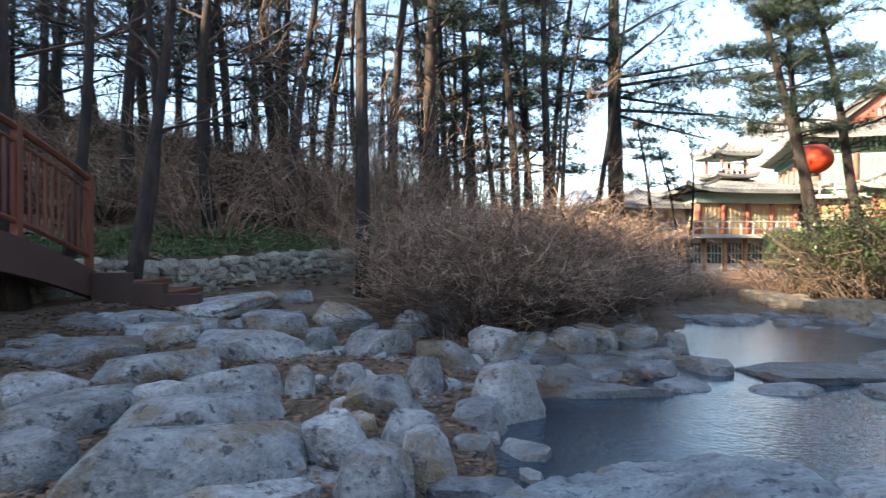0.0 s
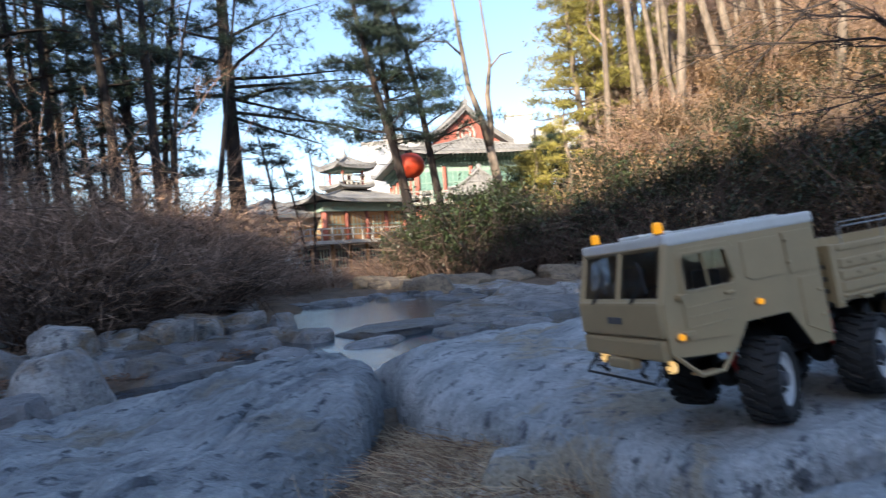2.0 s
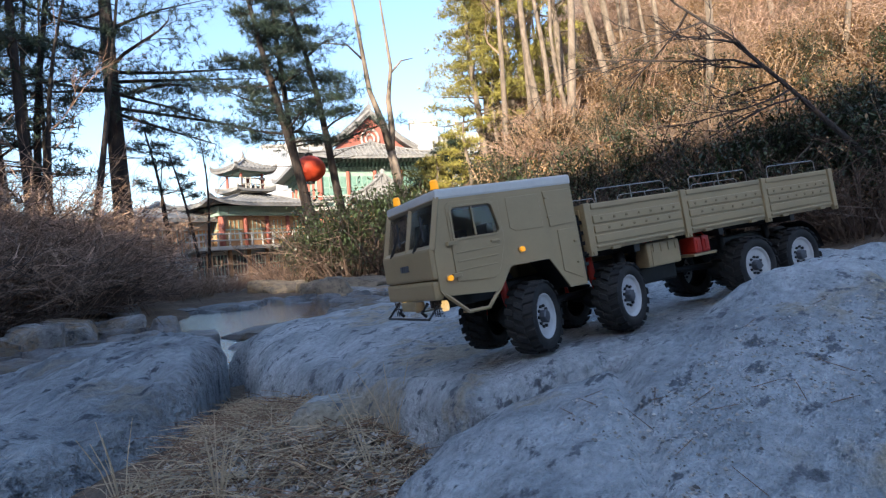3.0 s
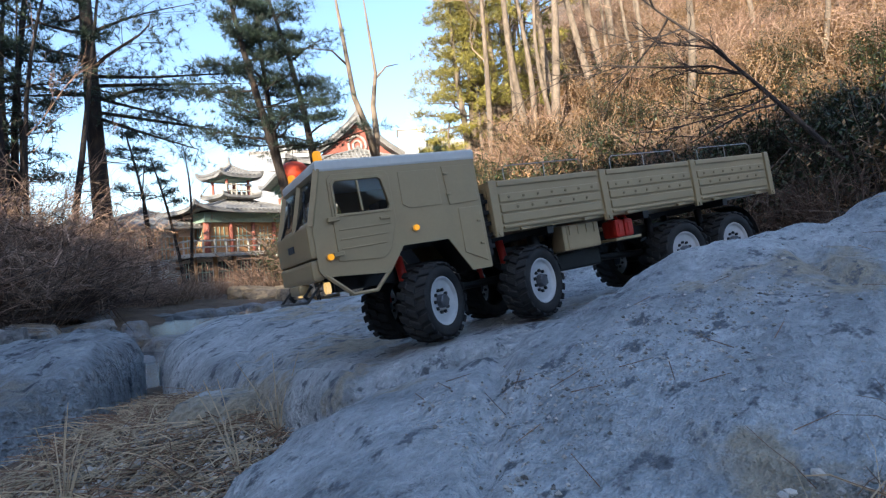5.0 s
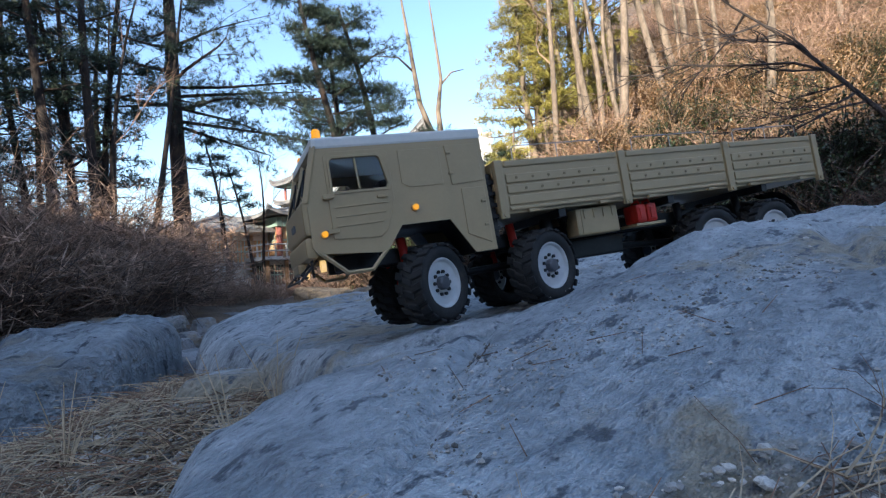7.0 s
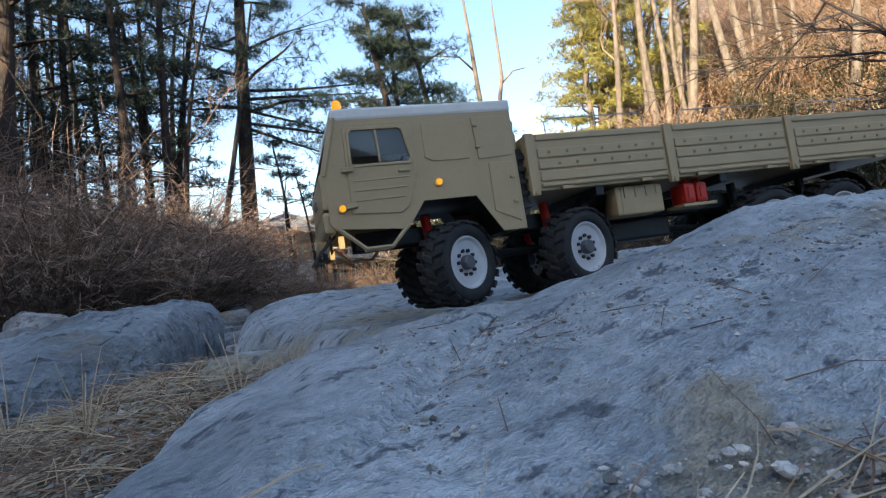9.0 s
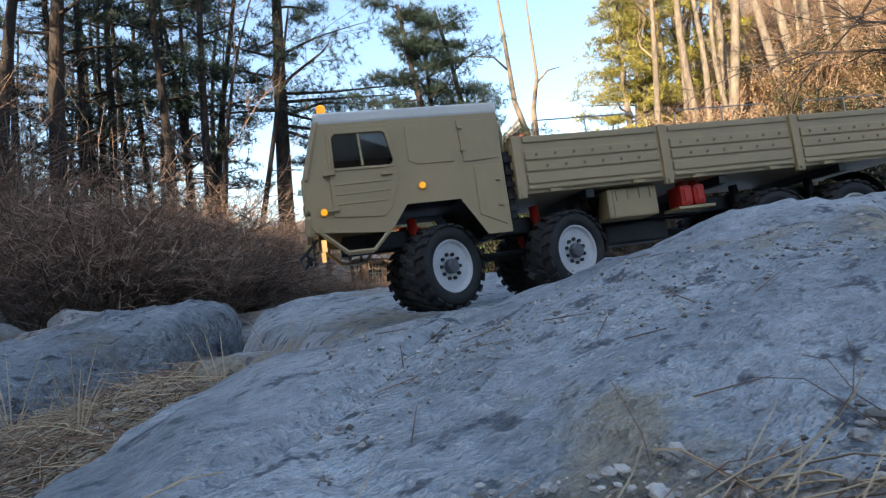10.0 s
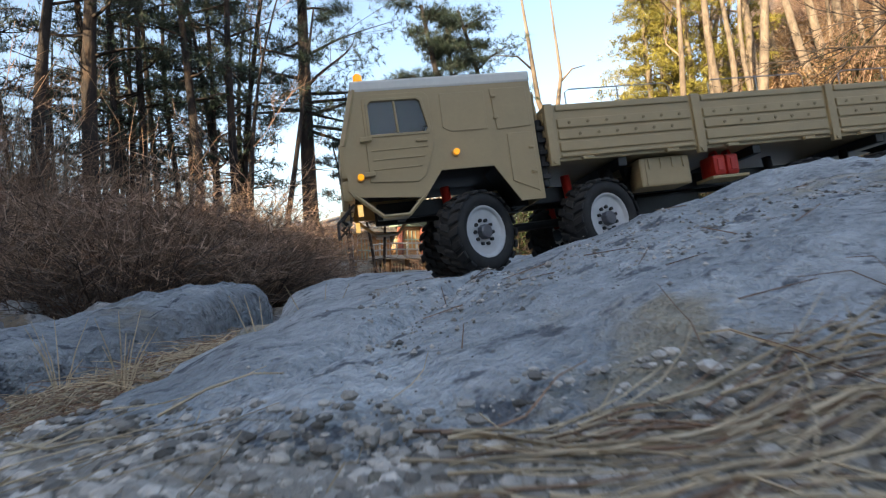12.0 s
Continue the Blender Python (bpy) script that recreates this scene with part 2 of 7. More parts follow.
def rod(bm, pts, radii, n=6, cap=True):
    """A tube along points with a radius at each."""
    rings = []
    pts = [Vector(p) for p in pts]
    if not hasattr(radii, "__len__"):
        radii = [radii] * len(pts)
    for i, p in enumerate(pts):
        d = (pts[min(i + 1, len(pts) - 1)] - pts[max(i - 1, 0)])
        d = d.normalized() if d.length > 1e-9 else Vector((0, 0, 1))
        a = d.cross(Vector((0, 0, 1)) if abs(d.z) < 0.9 else Vector((1, 0, 0))).normalized()
        b = d.cross(a)
        rings.append([bm.verts.new(p + radii[i] * (math.cos(k * math.tau / n) * a + math.sin(k * math.tau / n) * b)) for k in range(n)])
    for r, s in zip(rings, rings[1:]):
        for k in range(n):
            bm.faces.new((r[k], r[(k + 1) % n], s[(k + 1) % n], s[k]))
    if cap:
        bm.faces.new(rings[0][::-1])
        bm.faces.new(rings[-1])
    return bm


def disc(bm, centre, axis, r, depth, n=24, bevel=0.0):
    """A round plate: centre of its outer face, outward axis."""
    axis = Vector(axis).normalized()
    rod(bm, [Vector(centre) - axis * depth, Vector(centre)], r, n)
    return bm


def sheet(bm, outline, thick, holes=(), axis="y", at=0.0):
    """A flat panel cut to an outline in (x, z) with holes, of some thickness towards +y."""
    edges = []
    for loop in (outline, *holes):
        vs = [bm.verts.new((p[0], at, p[1])) for p in loop]
        edges += [bm.edges.new((vs[i], vs[(i + 1) % len(vs)])) for i in range(len(vs))]
    faces = [g for g in bmesh.ops.triangle_fill(bm, use_beauty=True, use_dissolve=True, edges=edges)["geom"] if isinstance(g, bmesh.types.BMFace)]
    ext = bmesh.ops.extrude_face_region(bm, geom=faces)
    bmesh.ops.translate(bm, vec=(0, thick, 0), verts=[g for g in ext["geom"] if isinstance(g, bmesh.types.BMVert)])
    bmesh.ops.recalc_face_normals(bm, faces=bm.faces[:])
    return bm


def fold(v, lo, hi):
    """Smooth step."""
    s = min(1.0, max(0.0, (v - lo) / (hi - lo)))
    return s * s * (3 - 2 * s)


def thing(name, label, category, m=None, group="", kind=""):
    ob = new(name)
    ob.empty_display_size = 0.1
    if m:
        ob.matrix_world = m
    return tagged(ob, label, category, group, kind)

# ---- ground, stream, rock ----
WATER_EDGE = [(-0.15, 2.0), (0.3, 2.7), (0.3, 3.4), (0.5, 4.2), (0.75, 4.6), (1.6, 5.0), (2.3, 5.6), (2.65, 6.6), (3.1, 7.7), (4.1, 9.8), (5.2, 10.6), (6.3, 9.9), (7.1, 9.3), (8.2, 8.4), (9.6, 7.3),
              (12, 6.4), (11, 5.2), (9, 3.8), (5, 2.2), (3.3, 1.2), (2.6, 1.65), (1.9, 1.95), (1.35, 1.85), (0.6, 1.8), (0.1, 1.7)]


def shore(x, y, poly=WATER_EDGE):
    """Signed distance to a closed outline, negative inside (arrays)."""
    x, y = np.asarray(x, float), np.asarray(y, float)
    d = np.full(x.shape, 1e9)
    inside = np.zeros(x.shape, bool)
    for (ax, ay), (bx, by) in zip(poly, poly[1:] + poly[:1]):
        ex, ey = bx - ax, by - ay
        t = np.clip(((x - ax) * ex + (y - ay) * ey) / (ex * ex + ey * ey), 0, 1)
        d = np.minimum(d, np.hypot(x - ax - t * ex, y - ay - t * ey))
        if ay != by:
            inside ^= ((ay > y) != (by > y)) & (x < (bx - ax) * (y - ay) / (by - ay) + ax)
    return np.where(inside, -d, d)


def sm(v, lo, hi):
    s = np.clip((v - lo) / (hi - lo), 0, 1)
    return s * s * (3 - 2 * s)


WALL_A, WALL_B = (-5.2, 7.0), (-1.6, 11.2)


def land(x, y):
    """Height of the ground (arrays)."""
    x, y = np.asarray(x, float), np.asarray(y, float)
    sd = shore(x, y)
    az, d = np.degrees(np.arctan2(x, y)), np.hypot(x, y)
    out = np.maximum(sd, 0)
    left = 0.08 * sm(out, 0, 0.3) + 0.07 * sm(out, 0.2, 1.2) + 0.36 * sm(out, 2.2, 6.0)
    valley = sm(az, 12, 18) * (1 - sm(az, 28, 36))
    right = 0.10 * sm(out, 0, 0.5) + (0.40 + 0.4 * sm(az, 42, 52)) * sm(out, 1.5, 5.5) * (1 - valley)
    wl = 1 - sm(az, 15, 21)
    wl = np.where(y < 0, np.where(x < 0, 1.0, 0.0), wl)
    left = left * (1 - 0.85 * sm(x, 0.2, 0.8) * (1 - sm(y, 6.0, 7.0)))
    bank = wl * left + (1 - wl) * right
    near = 1 - sm(np.hypot(x - 1.3, y - 0.4), 1.7, 3.0)
    front = 0.06 * (1 - sm(np.hypot(x - 1.02, y - 0.80), 0.05, 0.4))
    bank = near * (0.365 * sm(out, 0.0, 0.3) + front) + (1 - near) * bank
    # earth held up behind the dry wall, then the wooded slope
    ex, ey = WALL_B[0] - WALL_A[0], WALL_B[1] - WALL_A[1]
    side = ((x - WALL_A[0]) * ey - (y - WALL_A[1]) * ex) / math.hypot(ex, ey)
    behind = sm(-side, 0.12, 0.22) * sm(y, 6.0, 7.0) * (1 - sm(x, -1.6, -0.9))
    bank = bank + 0.44 * behind
    hill_and_shade_ridge = (1 - sm(az, -30, 9)) * np.clip(d - 9.5, 0, 28) * 0.26 * sm(y, 2, 9)
    hill_and_shade_ridge = hill_and_shade_ridge + sm(az, 38, 60) * np.clip(d - 14, 0, 45) * 0.56 * (1 - sm(az, 120, 160))
    # unseen ridge towards the sun, added and shaped to shade the near ground
    s = x * math.sin(SUN_AZ) + y * math.cos(SUN_AZ)
    q = -x * math.cos(SUN_AZ) + y * math.sin(SUN_AZ)
    hill_and_shade_ridge = hill_and_shade_ridge + (18.25 + 3.5 * (1 - sm(q, -17, -11)) + 4.0 * sm(q, -8, 4) - 2.4 * np.exp(-((q + 7.0) / 1.8) ** 2)) * sm(s, 10, 40)
    hill_and_shade_ridge = hill_and_shade_ridge - 3.5 * sm(d, 15, 45) * sm(az, 8, 16) * (1 - sm(az, 27, 38)) - 2.0 * sm(d, 40, 70) * sm(az, 8, 16) * (1 - sm(az, 38, 46))
    bank = bank + hill_and_shade_ridge
    bed = -0.05 - 0.2 * sm(-sd, 0, 0.7)
    return np.where(sd < 0, bed, bank)


def height(x, y):
    return float(land(np.array([x]), np.array([y]))[0])


def heights(pts):
    """Ground heights under many places at once."""
    a = np.array(pts)
    return land(a[:, 0], a[:, 1]).tolist()


def sample(n, x0, x1, y0, y1, keep, seed):
    """Random places in a rectangle where keep(x, y) holds (arrays)."""
    gen, got = np.random.RandomState(seed), []
    while len(got) < n:
        x, y = gen.uniform(x0, x1, 2 * n), gen.uniform(y0, y1, 2 * n)
        ok = keep(x, y)
        got += list(zip(x[ok].tolist(), y[ok].tolist()))
    return got[:n]


def spread(n):
    s = np.linspace(-1, 1, n)
    return 20 * s + 40 * s ** 3 + 1600 * s ** 9


gx, gy = np.meshgrid(spread(281) + 1.5, spread(281) + 4.0)
gz = land(gx, gy)
rough = np.array([noise.fractal((a * 0.8, b * 0.8, 0), 1.0, 2.0, 4) for a, b in zip(gx.ravel(), gy.ravel())]).reshape(gx.shape)
gz = gz + rough * np.where(np.hypot(gx - 1, gy - 0.5) < 2.0, 0.015, 0.06)
n = gx.shape[0]
idx = np.arange(n * n).reshape(n, n)
quads = np.stack([idx[:-1, :-1], idx[:-1, 1:], idx[1:, 1:], idx[1:, :-1]], -1).reshape(-1, 4)
tagged(raw("ground", np.stack([gx, gy, gz], -1).reshape(-1, 3).tolist(), quads.tolist(), EARTH, smooth=True),
       "brown earth with leaf litter, banks, wooded slopes and an added shading ridge", "ground", kind="structure")
wv = [(-2, 1.2, 0), (24, 1.2, 0), (24, 14, 0), (-2, 14, 0)]
water = raw("water", wv, [(0, 1, 2, 3)], WATER)
water.visible_shadow = False
tagged(water, "shallow stream water with small ripples, sky blue put into its colour", "water", kind="structure")

TRUCK_POSE = pose(1.163, 0.488, 0.579, -3.5, -4.5, -16.5)
NEAR = (0.025, -0.15)          # where the slabs by the truck lie, against the stream


def near_pts(*pts):
    return [(x + NEAR[0], y + NEAR[1]) for x, y in pts]

TO_TRUCK = TRUCK_POSE.inverted()


def local_uv(x, y):
    """Place beside the truck: along it from the front hub, and across it towards the viewer."""
    q = TO_TRUCK @ Vector((x, y, 0.527))
    return q.x, -q.y


def tracks(u, v):
    return (TRUCK_POSE @ Vector((u, -v, -0.0545))).z


def near_top(x, y):
    u, v = local_uv(x, y)
    ridge = float(np.interp(u, (-0.6, -0.4, -0.2, 0, 0.12, 0.3, 0.47, 0.8, 1.5), (0.40, 0.437, 0.50, 0.55, 0.58, 0.617, 0.645, 0.69, 0.79)))
    low = float(np.interp(u, (-0.6, -0.1, 0.3, 0.8, 1.5), (0.41, 0.437, 0.482, 0.57, 0.69)))
    if v > 0.19:
        z = ridge + (low - ridge) * fold(v, 0.15, 0.85)
    else:
        z = ridge - 0.02 * ((0.19 - v) / 0.15) ** 2
    return z - 0.25 * fold(v, 1.0, 1.9)


def under_top(x, y):
    u, v = local_uv(x, y)
    z = tracks(u, v) + 0.07 * fold(-v, 0.24, 0.75) - 0.16 * fold(-v, 0.95, 1.9) - 0.07 * fold(-u, 0.12, 0.5) - 0.12 * fold(u, 0.9, 2.0)
    return z - 0.004


def left_top(x, y):
    ridge = float(np.interp(x, (-0.3, 0.3, 0.7, 0.95, 1.15), (0.40, 0.445, 0.475, 0.51, 0.53)))
    z = ridge - 0.05 * fold(1.38 - y, 0.0, 0.5) - 0.10 * fold(y, 1.55, 2.4)
    # broken ledges running along the bedding
    w = 0.05 * noise.noise((x * 2.2, y * 2.2, 4))
    for line, step in ((0.60 + 0.62 * x - y, 0.032), (0.36 + 0.60 * x - y, 0.020)):
        z -= step * fold(line + w, -0.012, 0.022)
    return z


def pitted(x, y, w):
    """Shallow hollows and small ledges of weathered granite."""
    a = noise.noise((x * 9.0 + y * 3.5, y * 6.5 - x * 2.0, 8))
    return w * (0.8 * max(0.0, a - 0.12) + 0.45 * max(0.0, noise.noise((x * 31, y * 31, 2)) - 0.28))


def SLAB_TOP(x, y):
    """The large slab's surface with its unevenness."""
    w, seed = 0.019, 2.0
    z = near_top(x, y) + w * noise.fractal((x * 3 + seed, y * 3, 1), 0.9, 2.0, 5) + 0.25 * w * noise.fractal((x * 22, y * 22, seed), 0.7, 2.0, 3) - pitted(x, y, w)
    return z - w * 0.9 * max(0.0, 1 - abs(noise.noise((x * 1.6 - y * 2.4 + seed, x * 2 + y * 1.2, 5))) / 0.05)


def slab(label, outline, top, cell, rounding, wobble, foot=0.12, seed=0, material=SLAB, drop=0.16):
    """A broad rock: a top surface inside an outline, rounded over at its rim and carried down to its foot."""
    xs = np.arange(min(p[0] for p in outline) - cell, max(p[0] for p in outline) + 2 * cell, cell)
    ys = np.arange(min(p[1] for p in outline) - cell, max(p[1] for p in outline) + 2 * cell, cell)
    X, Y = np.meshgrid(xs, ys)
    edge = np.array([noise.fractal((a * 2.5 + seed, b * 2.5, 3), 1.0, 2.0, 3) for a, b in zip(X.ravel(), Y.ravel())]).reshape(X.shape)
    D = -shore(X, Y, outline) + 0.05 * edge
    verts, ids = [], {}
    for j in range(len(ys)):
        for i in range(len(xs)):
            if D[j, i] > -cell * 1.5:
                x, y = X[j, i], Y[j, i]
                k = 1 - min(1.0, max(0.0, D[j, i]) / rounding)
                z = top(x, y) - drop * (1 - math.sqrt(max(0.0, 1 - k * k)))
                z += wobble * noise.fractal((x * 3 + seed, y * 3, 1), 0.9, 2.0, 5) + 0.25 * wobble * noise.fractal((x * 22, y * 22, seed), 0.7, 2.0, 3)
                z -= pitted(x, y, wobble)
                r = noise.noise((x * 1.6 - y * 2.4 + seed, x * 2 + y * 1.2, 5))
                z -= wobble * 0.9 * max(0.0, 1 - abs(r) / 0.05)
                if D[j, i] < 0:
                    z = foot
                ids[j, i] = len(verts)
                verts.append((x, y, z))
    faces = [tuple(ids[k] for k in q) for j in range(len(ys) - 1) for i in range(len(xs) - 1)
             for q in [((j, i), (j, i + 1), (j + 1, i + 1), (j + 1, i))] if all(k in ids for k in q)]
    return tagged(raw("rock_slab", verts, faces, material, smooth=True), label, "rock")


def uv_outline(*pts):
    return [tuple((TRUCK_POSE @ Vector((u, -v, 0)))[:2]) for u, v in pts]


slab("large blue-grey granite slab, weathered, with tan stains", uv_outline((-0.33, 0.12), (-0.44, 0.4), (-0.50, 0.7), (-0.47, 1.0), (-0.3, 1.6), (1.8, 1.9), (2.2, 0.9), (1.9, 0.10), (0.9, 0.07), (0.3, 0.075), (0, 0.08)), near_top, 0.012, 0.09, 0.019, 0.25, 2.0)
slab("broad grey granite slab under the model truck", near_pts((0.98, 0.66), (0.98, 1.1), (1.06, 1.45), (1.28, 2.2), (1.5, 2.45), (2.1, 2.45), (2.6, 2.0), (3.1, 1.3), (3.2, 0.0), (2.6, -0.5), (1.9, 0.05), (1.5, 0.36), (1.2, 0.5)), under_top, 0.016, 0.05, 0.014, -0.25, 7.0, SLAB, 0.09)
slab("low grey granite slab with a blue sheen", near_pts((-0.25, 1.45), (0.15, 1.95), (0.55, 2.25), (0.95, 2.3), (1.1, 1.95), (1.06, 1.5), (0.86, 1.25), (0.6, 1.12), (0.2, 0.98), (-0.35, 1.05)), left_top, 0.012, 0.05, 0.036, -0.25, 4.0, DARKSLAB, 0.08)
slab("flat grey rock shelf beside gravel", near_pts((-0.2, 0.75), (0.25, 0.98), (0.55, 1.02), (0.62, 0.9), (0.35, 0.72), (0.0, 0.5), (-0.4, 0.4)), lambda x, y: 0.425, 0.014, 0.06, 0.014, 0.2, 9.0, DARKSLAB, 0.07)
slab("thin flat stone lying on gravel", near_pts((0.86, 0.93), (0.97, 0.86), (1.05, 0.88), (1.04, 0.95), (0.95, 1.0)), lambda x, y: 0.462, 0.008, 0.04, 0.006, 0.40, 11.0)


def boulder_mesh(seed, facets=7, n=3, flat=True):
    """A rough block with broken flat faces and a flattish top, one unit wide."""
    rnd = random.Random(seed)
    bm = bmesh.new()
    bmesh.ops.create_cube(bm, size=1.0)
    bmesh.ops.subdivide_edges(bm, edges=bm.edges[:], cuts=n, use_grid_fill=True)
    planes = [(Vector((rnd.uniform(-1, 1), rnd.uniform(-1, 1), rnd.uniform(-0.15, 0.45))).normalized(), rnd.uniform(0.36, 0.5)) for _ in range(facets)]
    planes.append((Vector((rnd.uniform(-0.14, 0.14), rnd.uniform(-0.22, 0.05), 1)).normalized(), 0.38 if flat else 0.48))
    for v in bm.verts:
        p = v.co.copy()
        p = p.lerp(p.normalized() * 0.62, 0.16 if flat else 0.5)
        q = p * 1.9 + Vector((seed * 3.1, 0, 0))
        p += 0.09 * Vector((noise.noise(q), noise.noise(q + Vector((9, 0, 0))), noise.noise(q + Vector((0, 9, 0)))))
        for nrm, dd in planes:
            e = p.dot(nrm) - dd
            if e > 0:
                p -= nrm * e * 0.97
        o = Vector((seed * 3.1, 0, 0))
        k = noise.fractal(p * 4 + o, 0.7, 2.0, 6)
        crack = max(0.0, 1 - abs(noise.noise(Vector((p.x * 2.2, p.y * 2.2, p.z * 5)) + o)) / 0.06)
        v.co = p * (1 + 0.05 * k - 0.045 * crack)
    bm.normal_update()
    for e in bm.edges:
        e.smooth = e.calc_face_angle(0.0) < 0.55
    return bm


BLOCK_MESHES = []
for s in range(9):
    bm = boulder_mesh(s + 1, 7, 13)
    BLOCK_MESHES.append(mesh_of("stone", bm, BLOCK, True))
rocks_done = 0


def block(x, y, top, length, depth=None, turn=None, tall=None, material=None, label="rough grey fieldstone block set in a stepped bank", name="stone_block", group="stepped bank stones"):
    """One stone with its upper face at a height, settled into the ground."""
    global rocks_done
    rnd = random.Random(int(x * 977 + y * 131))
    rocks_done += 1
    me = BLOCK_MESHES[rocks_done % len(BLOCK_MESHES)]
    if length < 0.42:
        me = SMALL_MESHES[rocks_done % len(SMALL_MESHES)]
    if material:
        me = WARM_MESHES[rocks_done % len(WARM_MESHES)]
    ob = new(name, me)
    depth = depth or length * rnd.uniform(0.6, 0.85)
    depth = min(1.15, depth * (1.3 + 0.6 * fold(y, 2.6, 4.5)))
    length *= 1.18
    base = min(height(x, y) - 0.08, top - 0.1)
    tall = tall or (top - base)
    turn = rnd.uniform(-25, 25) if turn is None else turn
    ob.matrix_world = pose(x, y, top - tall / 2, rnd.uniform(-2, 7), rnd.uniform(-7, 3), turn) @ Matrix.Diagonal((length * 1.08, depth * 1.08, tall * 1.12, 1))
    return tagged(ob, label, "stone", group)


SMALL_MESHES = [mesh_of("stone", boulder_mesh(s + 51, 7, 6), BLOCK, True) for s in range(6)]
WARM_MESHES = []
for s in range(5):
    bm = boulder_mesh(s + 31, 5, 7, False)
    WARM_MESHES.append(mesh_of("boulder", bm, WARMROCK, True))


def hewn_mesh(seed, material, low=False):
    """A split block with a flat, slightly tilted top, chopped corners and layered sides, one unit each way."""
    rnd = random.Random(seed)
    bm = bmesh.new()
    bmesh.ops.create_cube(bm, size=1.0)
    bmesh.ops.subdivide_edges(bm, edges=bm.edges[:], cuts=11, use_grid_fill=True)
    planes = []
    for k in range(6):
        a = k * math.tau / 6 + rnd.uniform(-0.5, 0.5)
        planes.append((Vector((math.cos(a), math.sin(a), rnd.uniform(-0.1, 0.6))).normalized(), rnd.uniform(0.36, 0.52)))
    for k in range(3):
        a = rnd.uniform(0, math.tau)
        planes.append((Vector((math.cos(a), math.sin(a), rnd.uniform(0.6, 1.6))).normalized(), rnd.uniform(0.38, 0.52)))
    planes.append((Vector((rnd.uniform(-0.16, 0.16), rnd.uniform(-0.2, 0.02), 1)).normalized(), 0.40))
    shear = (rnd.uniform(-0.3, 0.3), rnd.uniform(-0.3, 0.3))
    o = Vector((seed * 3.7, 1.3, 0))
    for v in bm.verts:
        p = v.co.copy()
        p = p.lerp(p.normalized() * 0.6, 0.45 if low else 0.24)
        p.x, p.y = p.x * (1 - 0.13 * (p.z + 0.5)) + shear[0] * p.z, p.y * (1 - 0.13 * (p.z + 0.5)) + shear[1] * p.z
        q = p * 1.7 + o
        p += 0.07 * Vector((noise.noise(q), noise.noise(q + Vector((9, 0, 0))), 0.5 * noise.noise(q + Vector((0, 9, 0)))))
        for nrm, dd in planes:
            e = p.dot(nrm) - dd
            if e > 0:
                p -= nrm * e * 0.96
        k = noise.fractal(p * 5 + o, 0.8, 2.0, 5)
        seam = max(0.0, 1 - abs(noise.noise(Vector((p.x * 1.1, p.y * 1.1, p.z * 7)) + o)) / 0.10)
        v.co = p * (1 + 0.035 * k - 0.035 * seam)
    lo = [min(v.co[i] for v in bm.verts) for i in range(3)]
    hi = [max(v.co[i] for v in bm.verts) for i in range(3)]
    for v in bm.verts:
        v.co = Vector([(v.co[i] - lo[i]) / (hi[i] - lo[i]) - 0.5 for i in range(3)])
    bm.normal_update()
    for e in bm.edges:
        e.smooth = e.calc_face_angle(0.0) < 0.5
    return mesh_of("stone", bm, material, True)


HEWN = [hewn_mesh(s + 5, BLOCK) for s in range(12)]
HEWN_ROUND = [hewn_mesh(s + 85, BLOCK, True) for s in range(7)]
HEWN_WET = [hewn_mesh(s + 45, WETROCK, True) for s in range(8)]
hewn_done = 0


def bank_stone(x, y, top, length, depth, turn, base):
    """One block of the stepped bank, its upper face at a height."""
    global hewn_done
    hewn_done += 1
    rnd = random.Random(hewn_done)
    tall = top - min(base, height(x, y)) + 0.10
    ob = new("stone_block", HEWN[hewn_done * 5 % 12] if length > 0.46 else HEWN_ROUND[hewn_done % 7])
    ob.matrix_world = pose(x, y, top + 0.02 - tall / 2, rnd.uniform(-3, 9), rnd.uniform(-10, 4), turn + rnd.uniform(-12, 16) + 180 * (hewn_done % 2)) @ Matrix.Diagonal((length * 1.14, depth * 1.08, tall, 1))
    return tagged(ob, "rough pale grey fieldstone block in the stepped bank", "stone", "stepped bank stones")


def wet_stone(x, y, top, length, depth, turn):
    global hewn_done
    hewn_done += 1
    tall = top + 0.22
    ob = new("stream_rock", HEWN_WET[hewn_done * 3 % 8])
    ob.matrix_world = pose(x, y, top - tall / 2, 0, 0, turn) @ Matrix.Diagonal((length * 1.12, depth * 1.05, tall, 1))
    return tagged(ob, "low smooth grey rock lying in the shallow stream", "stone", "stream rocks")


# stones of the stepped bank: place, height of the top, length, depth, turn, foot
bank_stone(-3.91, 7.53, 0.54, 0.83, 0.64, 30, 0.41)
bank_stone(-3.62, 5.98, 0.45, 0.66, 0.51, 30, 0.32)
bank_stone(-3.22, 6.49, 0.46, 0.90, 0.69, 30, 0.30)
bank_stone(-2.79, 7.44, 0.51, 1.27, 0.97, 30, 0.40)
bank_stone(-2.17, 8.29, 0.55, 0.63, 0.49, 30, 0.43)
bank_stone(-1.21, 7.17, 0.47, 0.60, 0.59, 16, 0.28)
bank_stone(-1.19, 9.73, 0.58, 0.64, 0.63, 16, 0.18)
bank_stone(-1.83, 6.63, 0.44, 0.70, 0.54, 30, 0.32)
bank_stone(-2.43, 6.12, 0.43, 0.44, 0.34, 30, 0.33)
bank_stone(-2.71, 5.83, 0.41, 0.62, 0.43, 30, 0.34)
bank_stone(-1.70, 5.53, 0.38, 1.00, 0.77, 30, 0.19)
